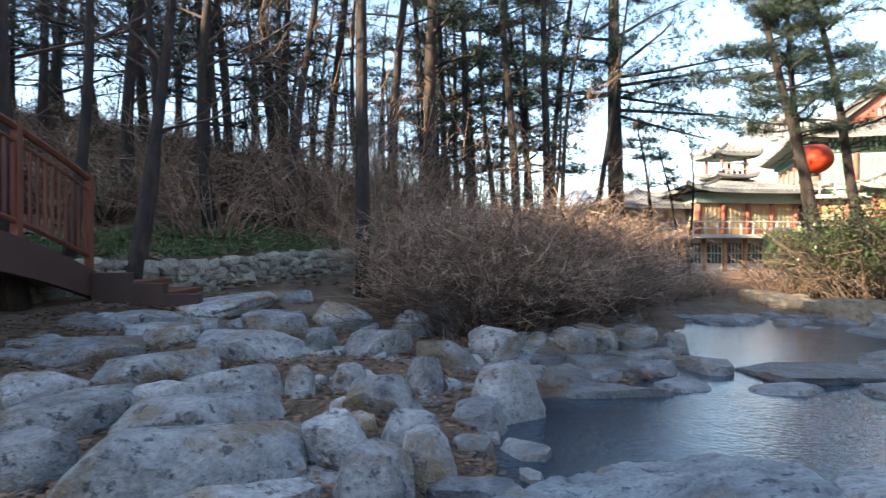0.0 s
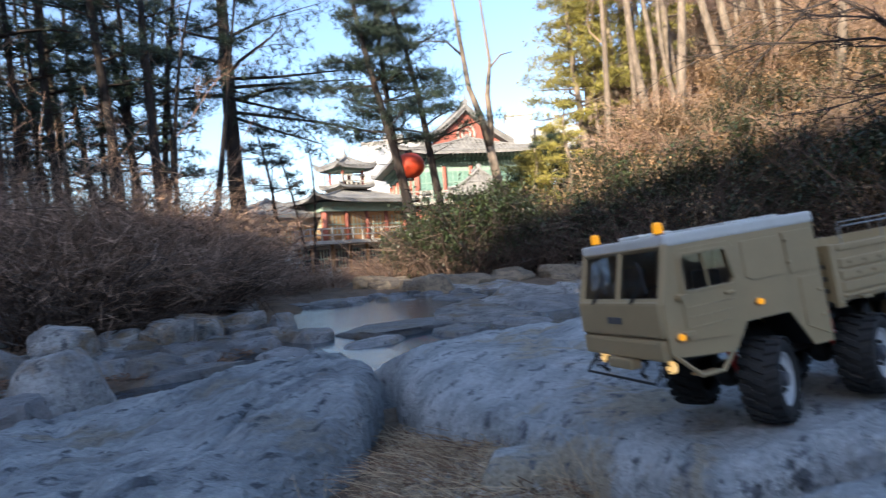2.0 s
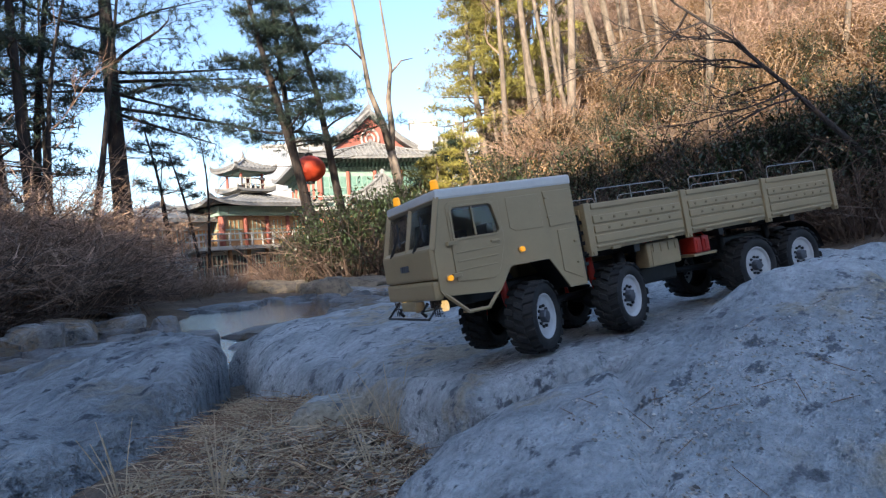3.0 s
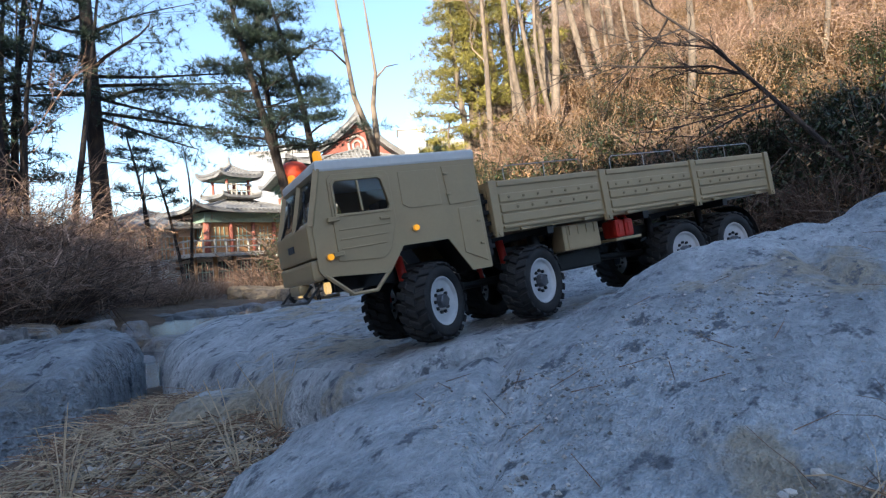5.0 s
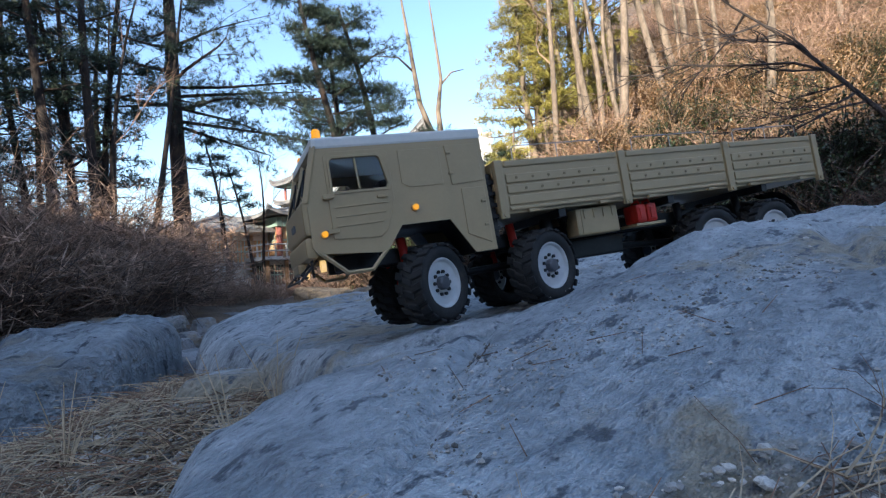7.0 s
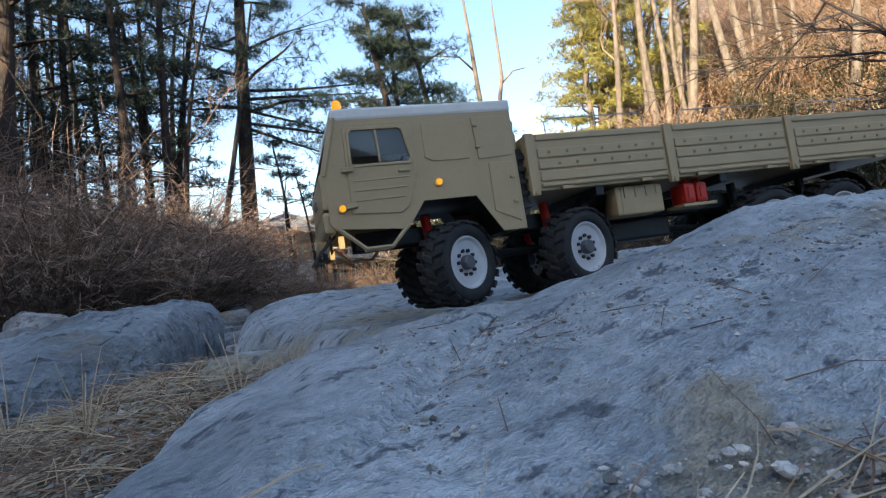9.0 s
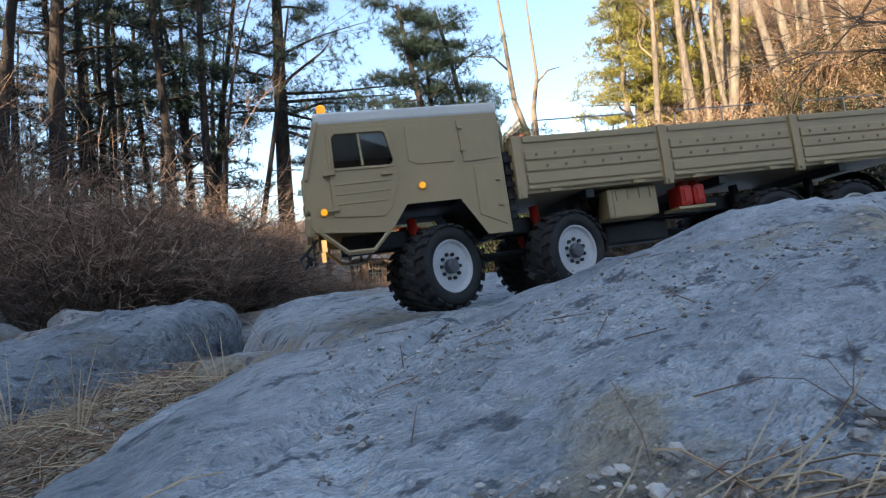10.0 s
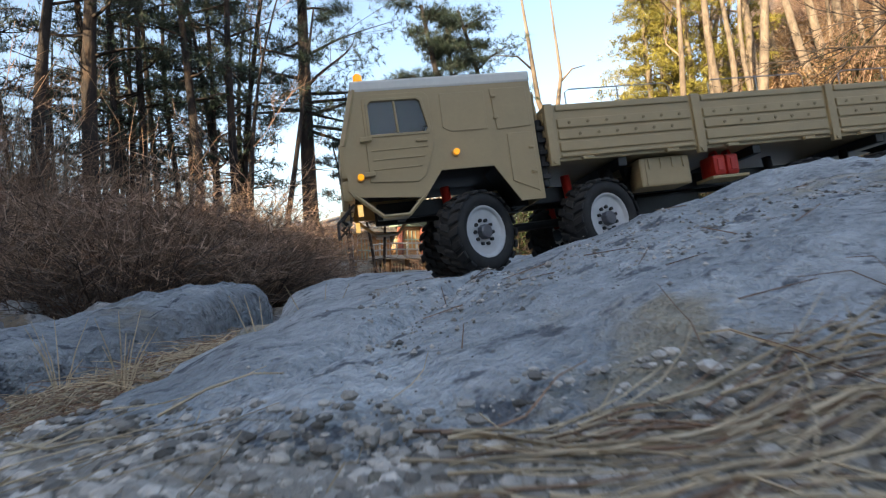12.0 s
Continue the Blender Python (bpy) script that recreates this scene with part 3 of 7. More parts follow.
bank_stone(-1.16, 5.72, 0.39, 0.32, 0.32, 16, 0.18)
bank_stone(-0.63, 5.69, 0.38, 0.60, 0.59, 16, 0.20)
bank_stone(-0.31, 6.73, 0.44, 0.44, 0.44, 16, 0.29)
bank_stone(0.05, 7.01, 0.46, 0.41, 0.40, 16, 0.27)
bank_stone(-2.96, 4.86, 0.38, 0.86, 0.66, 30, 0.23)
bank_stone(-2.19, 4.53, 0.35, 0.82, 0.63, 30, 0.22)
bank_stone(-2.56, 3.77, 0.35, 0.50, 0.31, 30, 0.28)
bank_stone(-1.37, 4.03, 0.34, 0.60, 0.46, 30, 0.23)
bank_stone(-0.96, 4.03, 0.34, 0.19, 0.23, 30, 0.28)
bank_stone(-0.67, 4.18, 0.34, 0.24, 0.28, 16, 0.23)
bank_stone(-1.65, 3.55, 0.34, 0.45, 0.21, 30, 0.27)
bank_stone(0.04, 5.13, 0.36, 0.47, 0.46, 16, 0.05)
bank_stone(0.52, 5.74, 0.39, 0.47, 0.46, 16, 0.16)
bank_stone(-0.14, 4.37, 0.35, 0.23, 0.28, 16, 0.15)
bank_stone(-0.39, 3.79, 0.34, 0.43, 0.42, 16, 0.23)
bank_stone(0.42, 4.18, 0.34, 0.46, 0.45, 16, 0.19)
bank_stone(-2.07, 3.24, 0.33, 0.68, 0.52, 30, 0.20)
bank_stone(-1.36, 3.32, 0.33, 0.82, 0.60, 30, 0.20)
bank_stone(-1.82, 2.53, 0.34, 0.44, 0.34, 30, 0.17)
bank_stone(-1.05, 2.64, 0.35, 1.00, 0.57, 30, 0.23)
bank_stone(-0.50, 2.88, 0.35, 0.29, 0.29, 16, 0.27)
bank_stone(-0.16, 2.95, 0.34, 0.34, 0.24, 16, 0.26)
bank_stone(-0.26, 2.34, 0.36, 0.30, 0.28, 16, 0.29)
bank_stone(-0.09, 2.61, 0.36, 0.22, 0.28, 16, 0.24)
bank_stone(-0.65, 2.00, 0.35, 0.58, 0.27, 30, 0.24)
wet_stone(0.13, 2.49, 0.20, 0.41, 0.21, 14)
wet_stone(0.22, 3.76, 0.20, 0.37, 0.37, 14)
wet_stone(1.12, 6.20, 0.20, 0.61, 0.67, 8)
wet_stone(1.57, 5.58, 0.12, 0.70, 0.66, 10)
wet_stone(1.28, 4.76, 0.07, 0.98, 0.37, 4)
wet_stone(2.01, 4.97, 0.06, 0.54, 0.41, 4)
wet_stone(2.55, 6.66, 0.22, 0.28, 0.31, 10)
wet_stone(2.53, 5.64, 0.12, 0.44, 0.48, 8)
wet_stone(3.45, 5.58, 0.07, 1.28, 0.97, 14)
wet_stone(2.77, 4.83, 0.05, 0.75, 0.36, 6)
wet_stone(3.62, 4.81, 0.05, 0.55, 0.34, 6)
wet_stone(4.46, 5.68, 0.07, 0.62, 0.68, 10)
wet_stone(3.55, 4.68, 0.05, 0.54, 0.59, 8)
wet_stone(4.39, 4.68, 0.06, 0.61, 0.67, 8)
wet_stone(5.47, 5.64, 0.12, 1.05, 1.15, 6)
wet_stone(5.37, 4.69, 0.08, 0.47, 0.52, 6)
wet_stone(7.75, 5.99, 0.12, 0.92, 1.01, 6)
wet_stone(4.28, 9.41, 0.10, 0.79, 0.87, 6)
wet_stone(5.94, 7.99, 0.06, 0.86, 0.94, 4)

for x, y, top, w in ((9.3, 11.9, 0.48, 0.8), (10.1, 11.9, 0.62, 1.0), (9.8, 11.3, 0.22, 0.9), (7.6, 9.4, 0.14, 1.3), (6.7, 7.3, 0.12, 1.1), (5.9, 6.2, 0.12, 1.0), (4.4, 5.4, 0.11, 0.9),
                     (7.4, 6.4, 0.14, 0.9), (10.9, 11.9, 0.6, 1.2), (11.8, 11.3, 0.4, 1.5), (13.0, 11.1, 0.6, 1.1)):
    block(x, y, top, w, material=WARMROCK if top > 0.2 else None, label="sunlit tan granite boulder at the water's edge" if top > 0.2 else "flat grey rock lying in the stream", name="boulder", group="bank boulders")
rnd = random.Random(5)
for k in range(30):
    t = 0.12 + 0.88 * k / 29
    x, y = 5.0 + 5.6 * t, 10.9 - 3.4 * t
    w = rnd.uniform(0.2, 0.7)
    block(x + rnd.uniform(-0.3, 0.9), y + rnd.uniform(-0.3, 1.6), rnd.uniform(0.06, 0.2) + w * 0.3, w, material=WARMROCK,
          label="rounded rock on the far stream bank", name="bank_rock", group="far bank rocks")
for k in range(34):
    t = rnd.random()
    x, y = 3.9 + 3.6 * t + rnd.uniform(-0.4, 0.4), 10.0 - 1.6 * t * t + rnd.uniform(-1.0, 0.6)
    wet_stone(x, y, rnd.uniform(0.02, 0.09), rnd.uniform(0.2, 0.75), rnd.uniform(0.2, 0.5), rnd.uniform(-10, 25))
for k in range(26):
    t = rnd.random()
    x, y = 1.0 + 2.2 * t, 5.9 + 3.8 * t * t
    block(x + rnd.uniform(-0.25, 0.2), y + rnd.uniform(0, 0.5), rnd.uniform(0.12, 0.32), rnd.uniform(0.2, 0.45), label="dark rock under overhanging brush", name="bank_rock", group="near bank rocks")
for k in range(150):
    x, y = rnd.uniform(-3.6, 0.6), rnd.uniform(1.9, 7.6)
    block(x, y, max(0.03, height(x, y)) + rnd.uniform(0.01, 0.09), rnd.uniform(0.08, 0.28), label="small grey stone wedged between larger blocks", name="small_stone", group="stepped bank stones")


for k in range(34):
    x, y = rnd.uniform(0.45, 2.5), rnd.uniform(4.7, 6.9)
    if y > 4.4 + 0.55 * (x - 0.4):
        wet_stone(x, y, max(0.03, height(x, y)) + rnd.uniform(0.03, 0.12), rnd.uniform(0.2, 0.6), rnd.uniform(0.2, 0.45), rnd.uniform(-15, 30))


# ---- trees and brush ----
def curve_pts(a, b, bend, n, rnd):
    a, b = Vector(a), Vector(b)
    off = Vector((rnd.uniform(-1, 1), rnd.uniform(-1, 1), rnd.uniform(-0.4, 0.4))) * bend
    off2 = Vector((rnd.uniform(-1, 1), rnd.uniform(-1, 1), 0)) * bend * 0.5
    return [a.lerp(b, k / n) + off * math.sin(math.pi * k / n) + off2 * math.sin(2 * math.pi * k / n) for k in range(n + 1)]


def join_soup(bm, sp):
    vs = [bm.verts.new(v) for v in sp.v]
    for f in sp.f:
        bm.faces.new([vs[k] for k in f])


class Soup:
    """Loose triangles gathered into one mesh."""

    def __init__(self):
        self.v, self.f = [], []

    def tri(self, a, b, c):
        k = len(self.v)
        self.v += [tuple(a), tuple(b), tuple(c)]
        self.f.append((k, k + 1, k + 2))

    def leaf(self, p, d, w, side, droop=0.0):
        """A small folded leaf: two triangles along d."""
        k = len(self.v)
        m = p + d * 0.5
        tip = p + d - Vector((0, 0, droop))
        self.v += [tuple(p), tuple(m + side * w), tuple(tip), tuple(m - side * w)]
        self.f += [(k, k + 1, k + 2), (k, k + 2, k + 3)]

    def twig(self, pts, r0, r1):
        """A thin three-sided stem."""
        rings = []
        n = len(pts) - 1
        for i, p in enumerate(pts):
            d = (pts[min(i + 1, n)] - pts[max(i - 1, 0)]).normalized()
            a = d.cross(Vector((0.3, 0.2, 0.9))).normalized()
            b = d.cross(a)
            r = r0 + (r1 - r0) * i / n
            k = len(self.v)
            self.v += [tuple(p + r * a), tuple(p + r * (-0.5 * a + 0.87 * b)), tuple(p + r * (-0.5 * a - 0.87 * b))]
            rings.append(k)
        for s, t in zip(rings, rings[1:]):
            self.f += [(s, s + 1, t + 1, t), (s + 1, s + 2, t + 2, t + 1), (s + 2, s, t, t + 2)]

    def object(self, name, material, parent=None):
        return raw(name, self.v, self.f, material, parent)


def rnd_dir(rnd, up=0.0):
    while True:
        v = Vector((rnd.uniform(-1, 1), rnd.uniform(-1, 1), rnd.uniform(-1, 1)))
        if 0.05 < v.length < 1:
            v = v.normalized()
            v.z += up
            return v.normalized()


def tuft(sp, p, rnd, length, n, width):
    """A brush of pine needles round a twig end."""
    ax = rnd_dir(rnd, 0.6)
    for _ in range(n):
        d = (ax * 0.7 + rnd_dir(rnd)).normalized() * length * rnd.uniform(0.7, 1.2)
        s = d.cross(ax).normalized() * width if d.cross(ax).length > 1e-4 else Vector((width, 0, 0))
        sp.tri(p - s, p + s, p + d)


def trunk_path(x, y, z0, tall, lean, bend, rnd, n=9):
    base = Vector((x, y, z0 - 0.15))
    top = Vector((x + lean[0], y + lean[1], z0 + tall))
    return curve_pts(base, top, bend, n, rnd)


def along(pts, f):
    k = f * (len(pts) - 1)
    i = min(int(k), len(pts) - 2)
    return pts[i].lerp(pts[i + 1], k - i)


def pine(x, y, tall, r, lean=(0, 0), crown=0.45, reach=2.2, limbs=16, needles=NEEDLE, bark=BARK, seed=0, bend=0.25, pads=3, tufts=15, low_limbs=4, fan=9,
         label="tall slender pine with dark bark and layered needles", group="forest pines", arms=()):
    rnd = random.Random(seed * 7 + 3)
    z0 = height(x, y)
    t = thing("pine_tree", label, "tree", Matrix.Translation((x, y, z0)), group)
    path = trunk_path(0, 0, 0, tall, lean, bend, rnd)
    bm = bmesh.new()
    n = len(path) - 1
    rod(bm, path, [r * (1.25 if k == 0 else 1) * (1 - 0.72 * k / n) for k in range(n + 1)], 9)
    sp = Soup()
    lb = Soup()
    for k in range(low_limbs):
        f = rnd.uniform(0.2, crown)
        p = along(path, f)
        a = rnd.uniform(0, math.tau)
        q = p + Vector((math.cos(a), math.sin(a), rnd.uniform(-0.1, 0.25))) * rnd.uniform(0.4, 1.2)
        lb.twig(curve_pts(p, q, 0.1, 4, rnd), 0.02, 0.006)
    for f, tip in arms:
        p = along(path, f)
        lp = curve_pts(p, Vector(tip), 0.25, 8, rnd)
        lb.twig(lp, 0.075, 0.02)
        for j in range(16):
            a = along(lp, 0.2 + 0.8 * j / 15)
            c = a + Vector((rnd.uniform(-0.5, 0.5), rnd.uniform(-0.5, 0.5), rnd.uniform(-0.5, 0.35)))
            lb.twig([a, (a + c) / 2 + Vector((0, 0, 0.06)), c], 0.018, 0.006)
            for _ in range(16):
                o = rnd_dir(rnd) * rnd.random() ** 0.4
                tuft(sp, c + Vector((o.x * 0.6, o.y * 0.6, o.z * 0.25)), rnd, 0.2, 12, 0.006)
    for k in range(limbs):
        f = crown + (1 - crown) * (k + rnd.random()) / limbs
        p = along(path, min(f, 0.99))
        a = k * 2.4 + rnd.uniform(-0.5, 0.5)
        wide = reach * (1.05 - 0.75 * (f - crown) / (1 - crown)) * rnd.uniform(0.55, 1.1)
        q = p + Vector((math.cos(a) * wide, math.sin(a) * wide, wide * rnd.uniform(-0.05, 0.35)))
        lp = curve_pts(p, q, 0.15 * wide, 6, rnd)
        lb.twig(lp, r * 0.28 * (1.2 - f) + 0.012, 0.008)
        for j in range(pads):
            c = along(lp, 1 - 0.75 * j / pads * rnd.uniform(0.6, 1.2)) + Vector((rnd.uniform(-1, 1), rnd.uniform(-1, 1), 0.1)) * 0.22 * wide
            size = rnd.uniform(0.3, 0.55) * (0.5 + 0.22 * wide)
            lb.twig([lp[3], (lp[3] + c) / 2 + Vector((0, 0, 0.05)), c], 0.012, 0.005)
            for _ in range(tufts):
                o = rnd_dir(rnd) * rnd.random() ** 0.4
                tuft(sp, c + Vector((o.x * size * 1.5, o.y * size * 1.5, o.z * size * 0.42)), rnd, 0.22, fan, 0.08 / fan)
    join_soup(bm, lb)
    part("trunk", bm, bark, t, smooth=True)
    sp.object("crown", needles, t)
    return t


def bare(x, y, tall, r, lean=(0, 0), seed=0, material=TWIG, bark=BARK, fork=0.35, spread_a=0.6, levels=3, label="bare leafless tree with fine spreading branches", group="bare trees", z0=None, name="bare_tree", kids=6):
    rnd = random.Random(seed * 13 + 1)
    z0 = height(x, y) if z0 is None else z0
    t = thing(name, label, "tree", Matrix.Translation((x, y, z0)), group)
    path = trunk_path(0, 0, 0, tall, lean, 0.05 * tall, rnd)
    n = len(path) - 1
    bm = bmesh.new()
    rod(bm, path, [r * (1.2 if k == 0 else 1) * (1 - 0.85 * k / n) for k in range(n + 1)], 8)
    sp = Soup()

    def grow(p, d, ln, rad, lvl):
        q = p + d * ln
        bp_ = curve_pts(p, q, 0.10 * ln, 4 if lvl else 2, rnd)
        sp.twig(bp_, rad, rad * 0.35)
        if lvl:
            for _ in range(kids):
                f = rnd.uniform(0.3, 1.0)
                nd = (d + rnd_dir(rnd, 0.25) * spread_a).normalized()
                grow(along(bp_, f), nd, ln * rnd.uniform(0.4, 0.65), rad * 0.5, lvl - 1)

    for k in range(7):
        f = fork + (0.97 - fork) * k / 6
        p = along(path, f)
        a = k * 2.4 + rnd.random()
        d = Vector((math.cos(a), math.sin(a), rnd.uniform(0.4, 1.1))).normalized()
        grow(p, d, tall * rnd.uniform(0.2, 0.36) * (1.15 - 0.5 * f), r * 0.3 * (1.15 - f), levels - 1)
    part("trunk", bm, bark, t, smooth=True)
    sp.object("crown", material, t)
    return t


def brush_mesh(seed, stems, fat=1.0, fine=2):
    """A tangle of thin dry stems, about one unit high and wide."""
    rnd = random.Random(seed)
    sp = Soup()
    for _ in range(stems):
        a, rr = rnd.uniform(0, math.tau), rnd.random() ** 0.6 * 0.32
        p = Vector((math.cos(a) * rr, math.sin(a) * rr, -0.05))
        out = Vector((math.cos(a), math.sin(a), 0)) * rnd.uniform(0.1, 0.75) + Vector((rnd.uniform(-0.35, 0.35), rnd.uniform(-0.35, 0.35), 0))
        q = p + out + Vector((0, 0, 0.3 + 0.85 * rnd.random() ** 1.4))
        mid = p.lerp(q, 0.5) + Vector((rnd.uniform(-0.08, 0.08), rnd.uniform(-0.08, 0.08), rnd.uniform(0.04, 0.26)))
        pts = [p, p.lerp(mid, 0.55) + Vector((0, 0, 0.04)), mid, mid.lerp(q, 0.6) + Vector((0, 0, 0.03)), q]
        sp.twig(pts if fine else pts[::2], 0.0075 * fat, 0.003 * fat)
        for _ in range(4):
            s = along(pts, rnd.uniform(0.3, 0.95))
            e = s + (rnd_dir(rnd, 0.35) + out * 0.5) * rnd.uniform(0.14, 0.34)
            sp.twig([s, (s + e) / 2 + Vector((0, 0, 0.02)), e] if fine else [s, e], 0.0042 * fat, 0.002 * fat)
            for _ in range(fine):
                s2 = s.lerp(e, rnd.uniform(0.3, 0.9))
                sp.twig([s2, s2 + rnd_dir(rnd, 0.3) * rnd.uniform(0.06, 0.16)], 0.003, 0.0015)
    return sp


def leafy_mesh(seed, leaves):
    """A dense evergreen bush of small leaves on stems, about one unit."""
    rnd = random.Random(seed)
    st, lf = Soup(), Soup()
    tips = []
    for _ in range(20):
        a = rnd.uniform(0, math.tau)
        q = Vector((math.cos(a) * rnd.uniform(0.1, 0.55), math.sin(a) * rnd.uniform(0.1, 0.55), rnd.uniform(0.35, 0.95)))
        pts = curve_pts((q.x * 0.2, q.y * 0.2, -0.05), q, 0.08, 4, rnd)
        st.twig(pts, 0.007, 0.003)
        tips.append(pts)
    for _ in range(leaves):
        pts = rnd.choice(tips)
        c = along(pts, rnd.uniform(0.35, 1.0)) + rnd_dir(rnd) * rnd.random() * 0.17
        d = rnd_dir(rnd, 0.2) * rnd.uniform(0.04, 0.075)
        s = d.cross(Vector((0.2, 0.1, 1))).normalized()
        lf.leaf(c, d * 0.8, 0.010, s, 0.008)
    return st, lf


def hanging_leaves(seed, n):
    """Shrivelled leaves and seed heads still hanging in the brush."""
    rnd = random.Random(seed)
    sp = Soup()
    for _ in range(n):
        c = Vector((rnd.gauss(0, 0.3), rnd.gauss(0, 0.3), 0.08 + 0.8 * rnd.random()))
        d = rnd_dir(rnd, -0.3) * rnd.uniform(0.012, 0.03)
        sp.leaf(c, d, 0.006, d.cross(Vector((0.2, 0.1, 1))).normalized(), 0.004)
    return sp


DEAD = []
for s in range(4):
    t = thing("dry_shrub", "leafless brown shrub, a tangle of thin dry stems", "shrub", pose(0, 0, 0), "dry shrubs")
    brush_mesh(s + 11, 120, 0.5, 3).object("brushwood", BRUSHTWIG, t)
    hanging_leaves(s + 300, 420).object("dry_foliage", DRYLEAF, t)
    DEAD.append(t)
FAR_DEAD = []
for s in range(3):
    t = thing("dry_shrub", "leafless brown shrub, a tangle of thin dry stems", "shrub", pose(0, 0, 0), "dry shrubs")
    brush_mesh(s + 21, 60, 0.8, 0).object("brushwood", TWIG if s != 1 else PALETWIG, t)
    FAR_DEAD.append(t)
# shrubs for the shaded bank, the shade painted as dark stems
BANK_DEAD = []
for s in range(2):
    t = thing("dry_shrub", "leafless shrub between bank bushes, tangled stems darkened for shade", "shrub", pose(0, 0, 0), "dry shrubs")
    brush_mesh(s + 26, 64, 1.0, 0).object("brushwood", DARKTWIG, t)
    BANK_DEAD.append(t)
TALL_DEAD = []
for s in range(2):
    t = thing("tall_dry_shrub", "tall thin leafless shrub with fine stems", "shrub", pose(0, 0, 0), "dry shrubs")
    brush_mesh(s + 91, 64, 0.36, 0).object("brushwood", BRUSHTWIG, t)
    hanging_leaves(s + 300, 420).object("dry_foliage", DRYLEAF, t)
    TALL_DEAD.append(t)
GREEN = []
for s in range(3):
    t = thing("evergreen_shrub", "dense dark evergreen shrub with small leaves", "shrub", pose(0, 0, 0), "evergreen shrubs")
    a, b = leafy_mesh(s + 41, 1250)
    a.object("framework", BARK, t)
    b.object("foliage", LEAF, t)
    GREEN.append(t)
used = set()


def plant(proto, x, y, w, h, turn, z=None):
    m = pose(x, y, height(x, y) if z is None else z, 0, 0, turn) @ Matrix.Diagonal((w, w, h, 1))
    if proto.name not in used:
        used.add(proto.name)
        proto.matrix_world = m
        return proto
    c = copy_thing(proto, pose(0, 0, 0))
    c.matrix_basis = m
    return c


GOLD = []
for s in range(2):
    t = thing("golden_shrub", "shrub with dry brown leaves, sunlit gold put into their colour", "shrub", pose(0, 0, 0), "golden shrubs")
    a, b = leafy_mesh(s + 61, 850)
    a.object("framework", PALETWIG, t)
    b.object("foliage", GOLDLEAF, t)
    GOLD.append(t)


def far_place(rnd, az0, az1, d0, d1):
    az, d = radians(rnd.uniform(az0, az1)), rnd.uniform(d0, d1)
    return d * math.sin(az), d * math.cos(az)


# dry brush along the near bank of the stream
rnd = random.Random(21)
for k in range(50):
    t = (k + rnd.random()) / 50
    x = 0.0 + 3.1 * t + rnd.uniform(-0.3, 0.3)
    y = 6.9 + 4.4 * t ** 1.5 + rnd.uniform(0, 2.4)
    if shore(np.array([x]), np.array([y]))[0] > 0.1:
        h = rnd.uniform(0.9, 1.6) * (1 - 0.25 * fold(t, 0.7, 1.0))
        plant(DEAD[k % 4], x, y, h * rnd.uniform(1.0, 1.4), h, rnd.uniform(0, 360))
# low brush and young growth on the wooded slope
for k in range(84):
    x, y = far_place(rnd, -40, 8, 11.5, 27)
    h = rnd.uniform(0.7, 1.6)
    plant(GOLD[k % 2] if k % 7 == 3 else GREEN[k % 3] if k % 9 == 4 else FAR_DEAD[k % 3], x, y, h * 1.6, h, rnd.uniform(0, 360))
# bank across the water: green bushes, dry stems, gold ones standing for sunlit patches
for k in range(70):
    x, y = far_place(rnd, 31, 84, 13.6, 16.6)
    h = rnd.uniform(1.3, 2.5) * (0.72 + 0.28 * fold(math.degrees(math.atan2(x, y)), 40, 52))
    plant(GOLD[k % 2] if k % 5 == 3 else GREEN[k % 3], x, y, h * 1.3, h, rnd.uniform(0, 360))
for k in range(22):
    x, y = far_place(rnd, 31.5, 43, 13.7, 16.5)
    h = rnd.uniform(1.6, 2.5) * (0.8 + 0.2 * fold(math.degrees(math.atan2(x, y)), 32, 37))
    plant(GREEN[k % 3], x, y, h * 1.2, h, rnd.uniform(0, 360))
for k in range(64):
    x, y = far_place(rnd, 54, 86, 13.5, 16.5)
    h = rnd.uniform(1.1, 2.0)
    plant(GOLD[k % 2] if k % 4 == 1 else GREEN[k % 3] if k % 5 else BANK_DEAD[k % 2], x, y, h * 1.3, h, rnd.uniform(0, 360))
for k in range(34):
    x, y = far_place(rnd, 29, 80, 12.9, 16)
    if shore(np.array([x]), np.array([y]))[0] > 0.2:
        h = rnd.uniform(0.8, 1.5)
        plant(BANK_DEAD[k % 2], x, y, h * 1.5, h, rnd.uniform(0, 360))
for k in range(22):
    x, y = far_place(rnd, 17, 31, 13.0, 20)
    h = rnd.uniform(0.35, 0.75)
    plant(FAR_DEAD[k % 3], x, y, h * 2.0, h, rnd.uniform(0, 360))
# undergrowth on the slope across the water, sunlight painted as gold leaves
for k in range(190):
    x, y = far_place(rnd, 49, 86, 21, 44)
    h = rnd.uniform(0.8, 1.6)
    plant(GOLD[k % 2] if k % 5 in (0, 2, 3) else GREEN[k % 3] if k % 10 == 1 else FAR_DEAD[k % 3], x, y, h * 1.5, h, rnd.uniform(0, 360))

for k in range(110):
    x, y = far_place(rnd, 48, 87, 16.2, 24)
    h = rnd.uniform(0.8, 1.7)
    plant((FAR_DEAD[k % 3], GOLD[k % 2], GREEN[k % 3], GOLD[k % 2], GREEN[k % 3])[k % 5], x, y, h * 1.5, h, rnd.uniform(0, 360))
